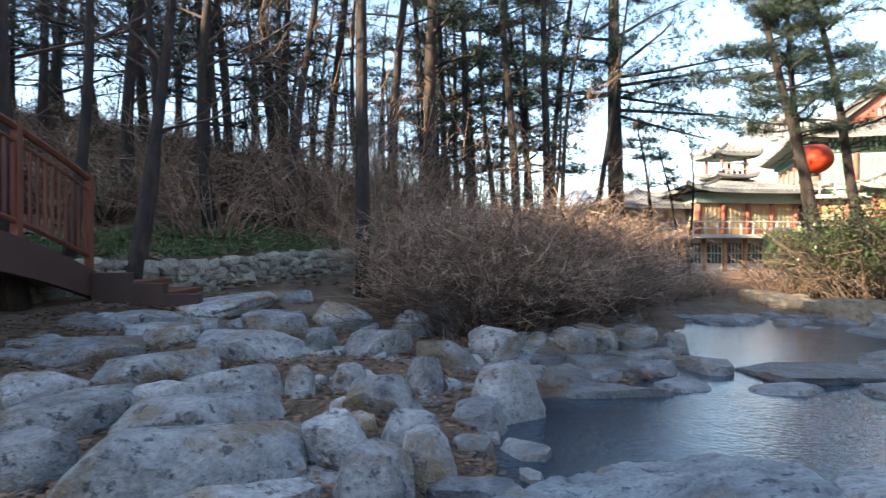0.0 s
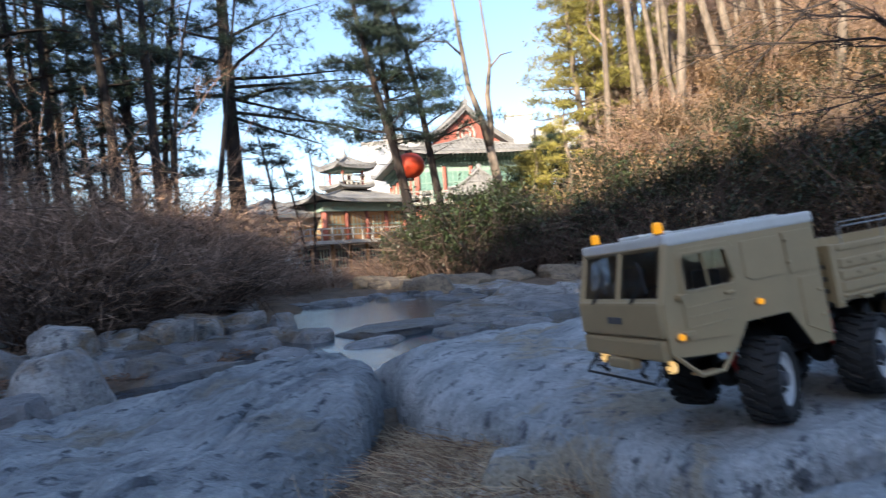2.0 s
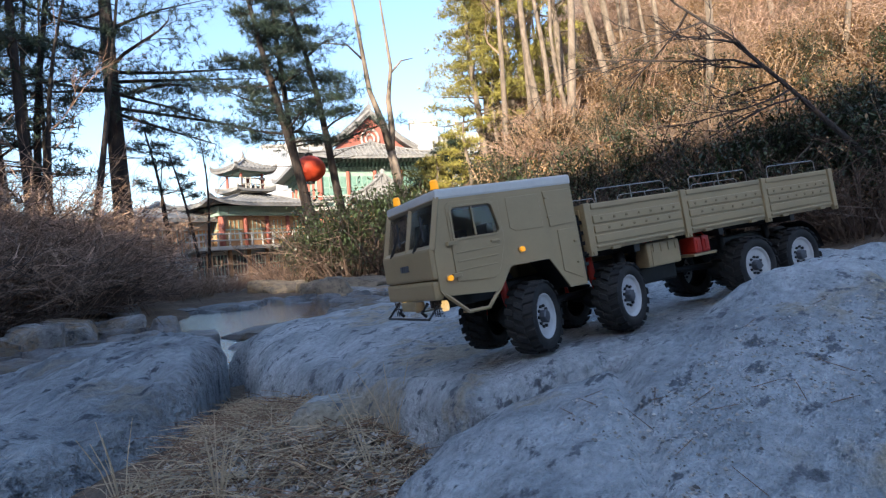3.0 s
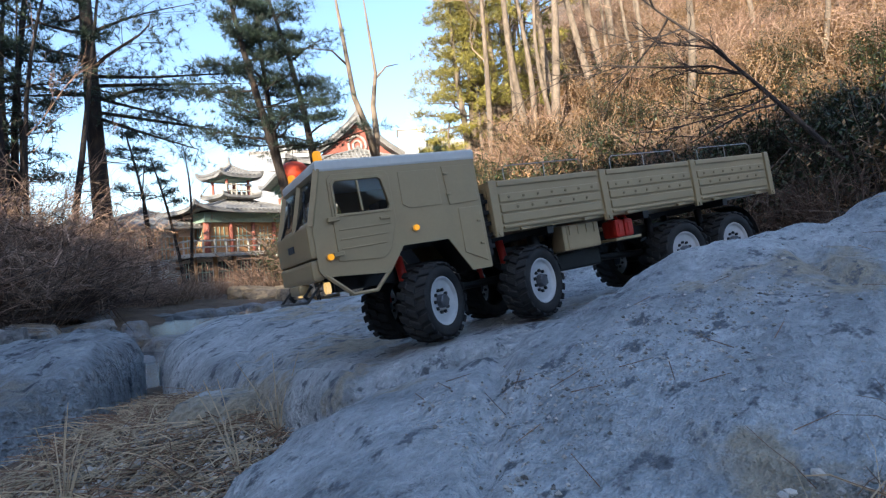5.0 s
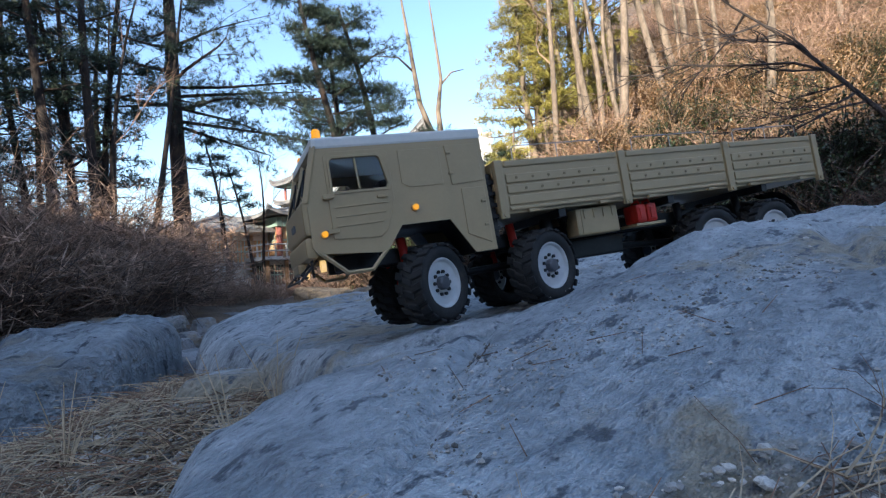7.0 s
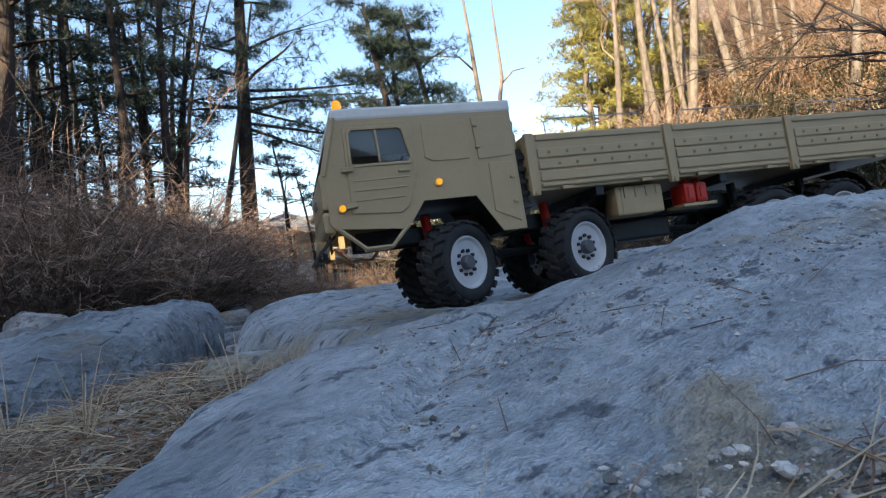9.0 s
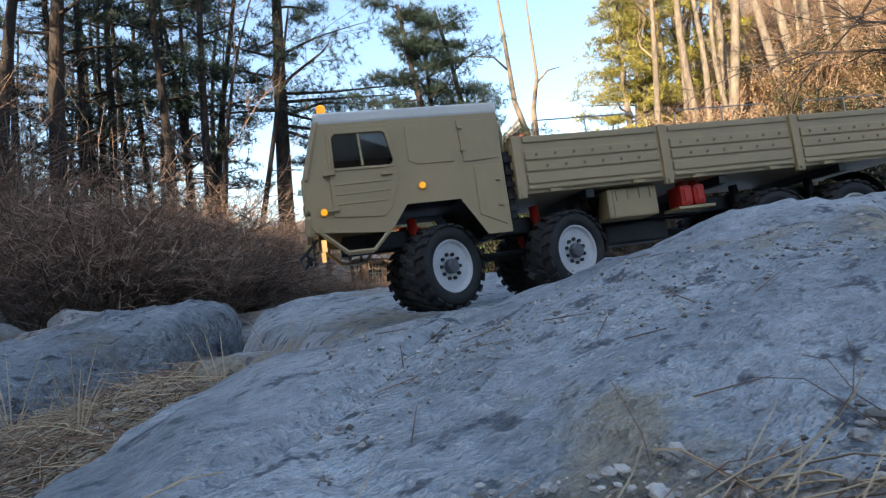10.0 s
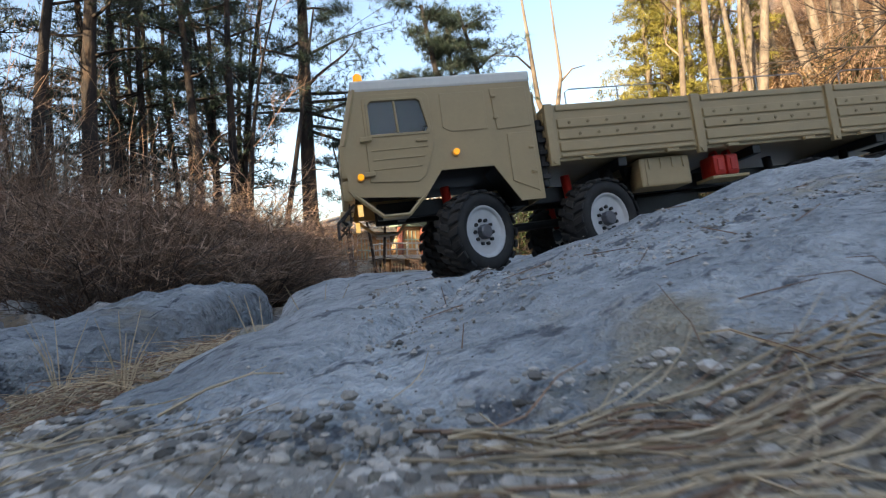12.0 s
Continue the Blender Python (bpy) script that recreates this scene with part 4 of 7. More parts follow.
# low growth at the foot of the brush, its dark colour standing for shade
for k in range(30):
    t = (k + rnd.random()) / 30
    x, y = 0.1 + 2.9 * t + rnd.uniform(-0.2, 0.2), 6.6 + 4.0 * t ** 1.5 + rnd.uniform(0, 0.5)
    if shore(np.array([x]), np.array([y]))[0] > 0.05:
        h = rnd.uniform(0.45, 0.8)
        plant(BANK_DEAD[k % 2], x, y, h * 1.7, h, rnd.uniform(0, 360))

# taller thin growth behind the brush
for k in range(30):
    x, y = far_place(rnd, -14, 15.5, 11.5, 16.5)
    h = rnd.uniform(1.7, 3.0) * (1 - 0.3 * fold(math.degrees(math.atan2(x, y)), 9, 15))
    plant(TALL_DEAD[k % 2], x, y, h * 1.0, h, rnd.uniform(0, 360))
for k in range(16):
    x, y = far_place(rnd, -10, 14, 9.8, 13)
    bare(x, y, rnd.uniform(2.2, 3.6), rnd.uniform(0.018, 0.03), (rnd.uniform(-0.5, 0.5), 0), 600 + k, BRUSHTWIG, PALEBARK, fork=0.12, label="thin leafless sapling among the brush", group="saplings", name="sapling", kids=4)

# the trees that stand out, one by one
pine(-1.22, 9.25, 11, 0.125, (-0.15, 0.2), 0.6, 1.8, 14, seed=1, bend=0.06)
pine(5.66, 19.2, 15, 0.30, (-0.2, 0.3), 0.36, 4.4, 20, seed=2, bend=0.1, pads=6, tufts=26, fan=15, arms=((0.37, (5.6, 0.4, 5.0)), (0.42, (4.0, -1.0, 6.6)), (0.47, (-2.6, -0.5, 7.0)), (0.36, (2.2, -1.6, 4.2)), (0.40, (3.0, 0.6, 5.4)), (0.44, (4.8, 0.2, 7.4)), (0.40, (-2.2, -1.0, 5.4))))
bare(-4.2, 7.95, 8.5, 0.115, (0.8, 0.3), 3, DARKTWIG, levels=3, fork=0.3)
bare(-4.25, 8.1, 8, 0.09, (-0.2, 0.5), 4, DARKTWIG, levels=3, fork=0.3)
bare(-4.35, 11.2, 9, 0.13, (0.7, 0), 5, DARKTWIG, fork=0.35)
pine(-4.75, 6.6, 10, 0.16, (0, 0), 0.6, 1.6, 10, seed=6)
bare(-5.1, 8.1, 9, 0.09, (0.5, 0.3), 7, DARKTWIG)
pine(-1.15, 14, 12, 0.14, (0.7, 0), 0.42, 2.0, 16, seed=8)
pine(-0.25, 15, 12.5, 0.2, (0.35, 0), 0.4, 2.2, 18, seed=9)
pine(0.95, 18, 12, 0.13, (-0.4, 0), 0.4, 2.0, 16, seed=10)
pine(2.1, 16.9, 12, 0.15, (-0.4, 0), 0.38, 2.2, 16, seed=11)
pine(3.05, 16.8, 12, 0.14, (-0.1, 0), 0.36, 2.2, 16, seed=12)
pine(3.95, 16.6, 8, 0.1, (1.3, 0.2), 0.62, 1.2, 6, seed=13, bend=0.2)
for x, y, dx, r, s in ((10.2, 16.0, -1.75, 0.19, 14), (10.35, 16.3, -0.9, 0.15, 15), (11.65, 16.3, -1.75, 0.17, 16)):
    pine(x, y, 8.6, r, (dx, 0.2), 0.45, 2.3, 18, seed=s, bend=0.16, pads=5, tufts=20, fan=15, label="leaning pine on the stream bank with tufted crown", group="leaning pines")
t = thing("dead_tree", "dead forked tree with two bare pale stems", "tree", Matrix.Translation((13.96, 16.2, height(13.96, 16.2))))
bm = bmesh.new()
rod(bm, [(0, 0, -0.2), (-0.1, 0, 1.2), (-0.3, 0, 2.4), (-0.55, 0, 3.6)], [0.22, 0.19, 0.17, 0.15], 9)
rod(bm, [(-0.55, 0, 3.55), (-0.85, 0, 4.6), (-1.2, 0.1, 5.6), (-1.35, 0.2, 7.2), (-1.7, 0.2, 9.6)], [0.14, 0.11, 0.09, 0.07, 0.03], 8)
rod(bm, [(-0.54, 0, 3.5), (-0.35, 0.1, 4.5), (-0.42, 0.1, 5.4), (-0.2, 0.1, 6.6), (-0.6, 0, 9.4)], [0.13, 0.11, 0.09, 0.06, 0.02], 8)
rod(bm, [(-1.3, 0.2, 6.7), (-1.9, 0.2, 7.1), (-2.6, 0.1, 7.0), (-3.2, 0.1, 6.9)], [0.04, 0.03, 0.02, 0.01], 6)
rod(bm, [(-0.2, 0.1, 6.4), (0.3, 0.1, 6.9), (0.9, 0.1, 7.1)], [0.04, 0.03, 0.01], 6)
part("trunk", bm, PALEBARK, t, smooth=True)
for k, (x, y, dx, h) in enumerate(((18.2, 16.1, -0.3, 7.4), (18.9, 16.6, 0.3, 8.6), (19.6, 16.2, -0.9, 6.8), (19.4, 15.6, -0.4, 8.4), (21.0, 16.1, -0.4, 12), (20.3, 13.6, -0.4, 11), (22.7, 15.4, -0.8, 12), (19.6, 16.6, -0.9, 9), (24.5, 13.0, 0.2, 12))):
    pine(x, y, h, 0.17, (dx, 0.3), 0.26, 2.5, 22, NEEDLE_SUN, PALEBARK, seed=60 + k, bend=0.3, pads=4, tufts=17, label="pine with sunlit yellow put into its needle colour, pale trunk", group="sunlit pines")
for k in range(7):
    x, y = far_place(rnd, 40.5, 46, 25, 30)
    pine(x, y, rnd.uniform(2.2, 3.4), 0.12, (rnd.uniform(-0.4, 0.4), 0), 0.12, 2.0, 18, NEEDLE if k % 3 else NEEDLE_SUN, BARK, seed=90 + k, pads=4, tufts=15, fan=6, label="bushy pine beside the temple hall", group="hall pines")
for k in range(5):
    x, y = 16.2 + k * 1.1, 17.2 - k * 0.75
    pine(x, y, 3.2 + 0.5 * (k % 3), 0.1, (0.2, 0), 0.15, 1.6, 14, NEEDLE_SUN, PALEBARK, seed=80 + k, pads=3, label="low spreading pine, needles coloured yellow-green as if sunlit", group="sunlit pines")
pine(8.3, 22.8, 6.6, 0.10, (-0.9, 0), 0.64, 1.4, 8, seed=21, bend=0.3, pads=4, tufts=13)
pine(8.8, 21.6, 5.4, 0.08, (-1.0, 0), 0.68, 1.1, 5, seed=22, bend=0.35, pads=3, tufts=11)
bare(9.3, 22.4, 6.5, 0.09, (-0.1, 0), 23, fork=0.4)
bare(7.6, 22.0, 5.5, 0.07, (0.2, 0), 24, fork=0.4)
# the wood behind
rnd = random.Random(77)
for k in range(96):
    az, d = radians(rnd.uniform(-44, 13)), rnd.uniform(15, 40)
    x, y = d * math.sin(az), d * math.cos(az)
    if az > radians(6) and d > 26:
        continue
    if k % 5 in (1, 3):
        bare(x, y, rnd.uniform(6, 11), rnd.uniform(0.05, 0.11), (rnd.uniform(-1.2, 1.2), 0), 100 + k, PALETWIG if k % 2 else TWIG, fork=0.2)
    else:
        pine(x, y, rnd.uniform(9, 15), rnd.uniform(0.08, 0.15), (rnd.uniform(-1.3, 1.3), rnd.uniform(-0.5, 0.5)), rnd.uniform(0.16, 0.36), rnd.uniform(1.8, 2.8), 20, seed=200 + k, tufts=13, bend=0.35, fan=5)
for k in range(6):
    x, y = far_place(rnd, -46, -10, 17, 34)
    pine(x, y, rnd.uniform(8, 13), rnd.uniform(0.08, 0.16), (rnd.uniform(-1.3, 1.3), rnd.uniform(-0.5, 0.5)), rnd.uniform(0.12, 0.26), rnd.uniform(2.0, 3.0), 22, seed=700 + k, tufts=14, bend=0.4, fan=5)
for k in range(4):
    x, y = far_place(rnd, 2.5, 10.5, 19, 27)
    pine(x, y, rnd.uniform(8, 12), rnd.uniform(0.09, 0.15), (rnd.uniform(-1.0, 1.0), 0.2), rnd.uniform(0.2, 0.34), rnd.uniform(2.0, 2.8), 22, seed=760 + k, tufts=15, bend=0.35, fan=6)
for k, (x, y, tall, r, dx) in enumerate(((-6.0, 11.5, 9, 0.14, 0.8), (-7.2, 10.4, 10, 0.17, -0.4), (-3.3, 12.6, 9, 0.12, 1.0), (-5.0, 13.8, 9, 0.1, -0.7))):
    bare(x, y, tall, r, (dx, 0.2), 820 + k, DARKTWIG, fork=0.25, spread_a=0.7)
for k in range(46):
    x, y = far_place(rnd, -46, -9, 13.5, 21)
    h = rnd.uniform(0.9, 2.0)
    plant(GREEN[k % 3] if k % 6 == 2 else BANK_DEAD[k % 2] if k % 5 == 0 else FAR_DEAD[k % 3], x, y, h * 1.5, h, rnd.uniform(0, 360))
for k in range(40):
    x, y = far_place(rnd, -47, -12, 30, 58)
    bare(x, y, rnd.uniform(7, 12), rnd.uniform(0.07, 0.14), (rnd.uniform(-1, 1), 0), 400 + k, fork=0.15, kids=4)
t = thing("overhanging_tree", "dark leaning tree with bare overhanging branches", "tree", group="bare trees")
bm, sp = bmesh.new(), Soup()
limb = [Vector(p) for p in ((13.6, 1.6, height(13.6, 1.6) - 0.2), (13.3, 2.4, 1.6), (13.05, 3.24, 2.75), (12.9, 3.7, 3.38), (12.66, 4.46, 4.36), (12.35, 5.3, 5.25), (12.1, 6.0, 6.1))]
side_limb = [Vector(p) for p in ((12.8, 4.0, 3.7), (12.68, 4.45, 3.95), (12.3, 5.3, 4.1), (11.84, 6.3, 4.35), (11.5, 7.1, 4.2))]
rod(bm, limb, [0.08, 0.06, 0.047, 0.04, 0.03, 0.02, 0.01], 9)
rod(bm, side_limb, [0.03, 0.025, 0.02, 0.013, 0.007], 7)
rnd2 = random.Random(8)


def sprout(p, d, ln, rad, lvl):
    pts = curve_pts(p, p + d * ln, 0.12 * ln, 4 if lvl else 2, rnd2)
    sp.twig(pts, rad, rad * 0.4)
    for _ in range(5 if lvl else 0):
        nd = (d + rnd_dir(rnd2, 0.1) * 0.7).normalized()
        sprout(along(pts, rnd2.uniform(0.25, 1.0)), nd, ln * rnd2.uniform(0.35, 0.65), rad * 0.5, lvl - 1)


for k in range(13):
    f = 0.4 + 0.6 * k / 12
    sprout(along(limb, f), Vector((rnd2.uniform(-0.6, 0.1), rnd2.uniform(0.2, 1.0), rnd2.uniform(-0.5, 0.7))).normalized(), rnd2.uniform(0.9, 2.0), 0.028, 2)
for k in range(8):
    sprout(along(side_limb, 0.25 + 0.75 * k / 7), Vector((rnd2.uniform(-0.5, 0.2), rnd2.uniform(0.3, 1.0), rnd2.uniform(-0.6, 0.4))).normalized(), rnd2.uniform(0.5, 1.2), 0.016, 2)
part("trunk", bm, BARK, t, smooth=True)
sp.object("crown", BARK, t)
for x, y, tall, dx, dy, r, s_ in ((17.35, 12.5, 11, -0.5, 0.65, 0.15, 1), (17.0, 11.25, 12, 0, 0.0, 0.16, 2), (19.5, 11.05, 12, -0.5, 0.8, 0.15, 3), (21.4, 11.7, 12, -0.3, 0.6, 0.16, 4), (18.9, 7.6, 11, -0.2, 0.5, 0.13, 5), (18.2, 12.9, 10, 0.2, 0.2, 0.12, 6)):
    bare(x, y, tall, r, (dx * 1.6, dy * 1.6), 500 + s_, PALETWIG, PALEBARK, fork=0.45, label="tall bare tree with a pale curved trunk", group="slope trees")
for k in range(40):
    az, d = radians(rnd.uniform(50, 86)), rnd.uniform(20, 46)
    x, y = d * math.sin(az), d * math.cos(az)
    bare(x, y, rnd.uniform(7, 11), rnd.uniform(0.07, 0.15), (rnd.uniform(-1, 1), 0), 300 + k, PALETWIG, PALEBARK, label="bare pale tree on the sunlit slope", group="slope trees")

# ---- buildings across the stream ----
def tile_roof(parent, cx, cy, w, d, z, rise, over, gable=0.0, curl=0.35, name="roof", tiles=True):
    """A sagging tiled roof with lifted corners: eaves at z; with a gable share it is hipped below and gabled above."""
    hw, hd = w / 2 + over, d / 2 + over
    n = 13
    roof = new(name)
    roof.parent = parent
    roof["label"] = "curved grey tiled roof"
    ridge = max(0.15, hd - hw * 0.9) if gable == 0 else hd * gable

    def zat(u, v):
        # u across, v along: -1..1
        a = max(abs(u), max(0.0, (abs(v) * hd - ridge) / max(1e-6, hd - ridge)))
        s = 1 - a
        return z + rise * (0.55 * s + 0.45 * s * s) + curl * (abs(u) * abs(v)) ** 5

    bm = bmesh.new()
    grid = [[bm.verts.new((cx + u * hw, cy + v * hd, zat(u, v))) for u in np.linspace(-1, 1, n)] for v in np.linspace(-1, 1, 2 * n)]
    for r, s in zip(grid, grid[1:]):
        for k in range(n - 1):
            bm.faces.new((r[k], r[k + 1], s[k + 1], s[k]))
    ext = bmesh.ops.extrude_face_region(bm, geom=bm.faces[:])
    bmesh.ops.translate(bm, vec=(0, 0, -0.22), verts=[g for g in ext["geom"] if isinstance(g, bmesh.types.BMVert)])
    bmesh.ops.recalc_face_normals(bm, faces=bm.faces[:])
    part("roof_deck", bm, TILE, roof)
    if tiles:
        step = 0.42
        for k in range(int(2 * hd / step) + 1):
            v = -1 + (k + 0.5) * step / hd
            if abs(v) < 1:
                for sgn in (-1, 1):
                    part("roof_rib", rod(bmesh.new(), [(cx + sgn * q * hw, cy + v * hd, zat(q, v) + 0.04) for q in (1.0, 0.8, 0.6, 0.4, 0.2, 0.02)], 0.09, 5), TILE, roof)
        for k in range(int(2 * hw / step) + 1):
            u = -1 + (k + 0.5) * step / hw
            if abs(u) < 1:
                for sgn in (-1, 1):
                    stop = max(abs(u), 0.0)
                    v_in = (ridge + stop * (hd - ridge)) / hd
                    part("roof_rib", rod(bmesh.new(), [(cx + u * hw, cy + sgn * q * hd, zat(u, q) + 0.045) for q in np.linspace(1.0, v_in, 4)], 0.09, 5), TILE, roof)
    bm = bmesh.new()
    rod(bm, [(cx, cy - ridge, z + rise + 0.28), (cx, cy - ridge * 0.4, z + rise + 0.12), (cx, cy + ridge * 0.4, z + rise + 0.12), (cx, cy + ridge, z + rise + 0.28)], 0.2, 6)
    for su in (-1, 1):
        for sv in (-1, 1):
            rod(bm, [(cx + su * q * hw, cy + sv * (ridge + q * (hd - ridge)), zat(q, (ridge + q * (hd - ridge)) / hd) + 0.1) for q in (0.0, 0.3, 0.6, 0.85, 1.0)], 0.13, 6)
    part("ridge", bm, TILE, roof)
    return roof


def blockp(name, parent, x0, x1, y0, y1, z0, z1, material, label="", bevel=0.03):
    b = bmesh.new()
    box(b, x0, x1, y0, y1, z0, z1, bevel)
    return part(name, b, material, parent, label)


def bays(parent, x0, x1, yf, z0, z1, n, face, axis="x", colour=LATTICE, post=REDPAINT):
    """A front of posts with window panels between, along one side."""
    step = (x1 - x0) / n
    for k in range(n + 1):
        p = x0 + k * step
        b = bmesh.new()
        if axis == "x":
            rod(b, [(p, yf + face * 0.1, z0), (p, yf + face * 0.1, z1)], 0.17, 10)
        else:
            rod(b, [(yf + face * 0.1, p, z0), (yf + face * 0.1, p, z1)], 0.17, 10)
        part("column", b, post, parent, smooth=True)
    for k in range(n):
        a, c = x0 + k * step + 0.28, x0 + (k + 1) * step - 0.28
        za, zc = z0 + (z1 - z0) * 0.25, z1 - (z1 - z0) * 0.14
        lo, hi = sorted((yf, yf + face * 0.08))
        w = blockp("window", parent, *((a, c, lo, hi) if axis == "x" else (lo, hi, a, c)), za, zc, colour, bevel=0.0)
        lo, hi = sorted((yf + face * 0.08, yf + face * 0.12))
        for j in range(1, 4):
            q = a + (c - a) * j / 4
            blockp("mullion", w, *((q - 0.03, q + 0.03, lo, hi) if axis == "x" else (lo, hi, q - 0.03, q + 0.03)), za, zc, GREENPAINT, bevel=0.0)
        blockp("rail", w, *((a, c, lo, hi) if axis == "x" else (lo, hi, a, c)), (za + zc) / 2 - 0.04, (za + zc) / 2 + 0.04, GREENPAINT, bevel=0.0)


def balustrade(parent, x0, x1, y, z, n, axis="x"):
    """A pale stone railing: two rails, each post by itself."""
    ends = ((x0, y), (x1, y)) if axis == "x" else ((y, x0), (y, x1))
    for dz in (0.45, 0.95):
        part("rail", rod(bmesh.new(), [(*ends[0], z + dz), (*ends[1], z + dz)], 0.07, 6), STONEPALE, parent)
    for k in range(n + 1):
        p = x0 + (x1 - x0) * k / n
        q = (p, y) if axis == "x" else (y, p)
        part("baluster", rod(bmesh.new(), [(*q, z), (*q, z + 1.05)], 0.08, 6), STONEPALE, parent)


# the large hall: its gable end towards the stream, the ridge running away from it
HG = 1.5
hall = thing("temple_hall", "large green and red temple hall with a grey gabled tile roof", "temple", pose(34.6, 45.6, 0, 0, 0, -20))
blockp("platform", hall, -7.5, 7.5, -1.5, 17, HG - 4.5, HG + 0.6, STONEPALE)
blockp("lower_wall", hall, -5.2, 5.2, 0, 15.5, HG + 0.6, HG + 3.6, WHITEWALL)
bays(hall, -5.2, 5.2, 0, HG + 0.6, HG + 3.6, 5, -1, colour=OCHRE)
bays(hall, 0.2, 15.3, -5.2, HG + 0.6, HG + 3.6, 6, -1, "y", colour=OCHRE)
blockp("gallery", hall, -6.4, 6.4, -1.2, 16.5, HG + 3.6, HG + 3.9, STONEPALE)
balustrade(hall, -6.3, 6.3, -1.1, HG + 3.9, 12)
balustrade(hall, -1.1, 16.3, -6.3, HG + 3.9, 15, "y")
blockp("upper_wall", hall, -5.2, 5.2, 0, 15.5, HG + 3.9, HG + 7.6, GREENPAINT)
bays(hall, -5.2, 5.2, 0, HG + 3.9, HG + 7.2, 4, -1)
bays(hall, 0.2, 15.3, -5.2, HG + 3.9, HG + 7.2, 6, -1, "y")
for j, (o, zz) in enumerate(((0.25, 7.3), (0.6, 7.65), (0.95, 8.0))):
    b = bmesh.new()
    for k in range(30):
        xk = -5.2 - o + (10.4 + 2 * o) * (k + 0.2) / 30
        box(b, xk, xk + 0.2, -o, 0.4, HG + zz, HG + zz + 0.3)
    for k in range(38):
        yk = -o + (15.5 + o) * (k + 0.2) / 38
        box(b, -5.2 - o, -4.8, yk, yk + 0.2, HG + zz, HG + zz + 0.3)
    part("bracket_tier", b, GREENPAINT if j != 1 else LATTICE, hall, "green painted eave brackets")
tile_roof(hall, 0, 7.75, 10.4, 15.5, HG + 8.3, 1.6, 2.1, 0.75, 0.6, "lower_roof")
# upper gabled part
b = bmesh.new()
zt, zb, y0, y1 = HG + 12.6, HG + 9.1, 0.6, 15.0
prof = [(-4.6, zb), (-3.0, zb + 1.0), (-1.4, zb + 2.25), (0, zt), (1.4, zb + 2.25), (3.0, zb + 1.0), (4.6, zb)]
for ya, yb in ((y0 - 0.5, y1 + 0.5),):
    for k in range(len(prof) - 1):
        (xa, za), (xb, zc) = prof[k], prof[k + 1]
        b.faces.new([b.verts.new(v) for v in ((xa, ya, za), (xb, ya, zc), (xb, yb, zc), (xa, yb, za))])
bmesh.ops.remove_doubles(b, verts=b.verts[:], dist=0.01)
bmesh.ops.solidify(b, geom=b.faces[:], thickness=-0.3)
bmesh.ops.recalc_face_normals(b, faces=b.faces[:])
gab = part("upper_roof", b, TILE, hall, "steep gabled tile roof")
for k in range(34):
    yk = y0 - 0.3 + (y1 - y0 + 0.6) * k / 33
    for sgn in (-1, 1):
        part("roof_rib", rod(bmesh.new(), [(sgn * abs(p[0]), yk, p[1] + 0.33) for p in prof[:4]], 0.09, 5), TILE, gab)
b = bmesh.new()
rod(b, [(0, y0 - 0.6, zt + 0.75), (0, y0 + 3, zt + 0.5), (0, y1 - 3, zt + 0.5), (0, y1 + 0.6, zt + 0.75)], 0.28, 6)
rod(b, [(0, y0 - 0.4, zt + 0.7), (0, y0 - 0.5, zt + 1.5)], [0.14, 0.03], 6)
for sgn in (-1, 1):
    rod(b, [(sgn * abs(p[0]), y0 - 0.45, p[1] + 0.42) for p in prof[:4]], 0.2, 6)
part("ridge", b, TILE, gab)
b = bmesh.new()
sheet(b, [(p[0] * 0.93, p[1] - 0.1) for p in prof], 0.25, at=y0)
part("gable_wall", b, REDPAINT, hall, "red gable with a pale round ornament")
b = bmesh.new()
ring = [(0.85 * math.cos(a), y0 - 0.06, zb + 1.25 + 0.95 * math.sin(a)) for a in np.linspace(0, math.tau, 25)]
rod(b, ring, 0.12, 6, cap=False)
rod(b, [(0.42 * math.cos(a), y0 - 0.06, zb + 1.25 + 0.48 * math.sin(a)) for a in np.linspace(0, math.tau, 17)], 0.11, 6, cap=False)
part("round_ornament", b, STONEPALE, hall)

# the two-storeyed pavilion with an open belfry on its roof
pav = thing("temple_pavilion", "two-storey painted pavilion with tiled roof and open belfry", "temple", pose(24.2, 50.5, 0, 0, 0, 8))
PG = -0.6
blockp("base", pav, -7.0, 5.0, -4.6, 4.0, PG - 5, PG, STONEPALE)
blockp("lower_storey", pav, -6.0, 4.4, -3.2, 3.2, PG, PG + 2.6, WHITEWALL)
bays(pav, -6.0, 4.4, -3.2, PG, PG + 2.6, 6, -1, colour=DARKGLASS, post=OCHRE)
bays(pav, -3.2, 3.2, -6.0, PG, PG + 2.6, 3, -1, "y", colour=DARKGLASS, post=OCHRE)
blockp("balcony", pav, -7.0, 5.1, -4.6, 4.0, PG + 2.6, PG + 2.9, STONEPALE)
balustrade(pav, -6.9, 5.0, -4.5, PG + 2.9, 12)
balustrade(pav, -4.5, 3.9, -6.9, PG + 2.9, 8, "y")
blockp("upper_storey", pav, -4.5, 3.9, -2.8, 2.8, PG + 2.9, PG + 5.6, OCHRE)
bays(pav, -4.5, 3.9, -2.8, PG + 2.9, PG + 5.4, 4, -1, colour=OCHRE)
bays(pav, -2.8, 2.8, -4.5, PG + 2.9, PG + 5.4, 3, -1, "y", colour=OCHRE)
bays(pav, -2.8, 2.8, 3.9, PG + 2.9, PG + 5.4, 3, 1, "y", colour=OCHRE)
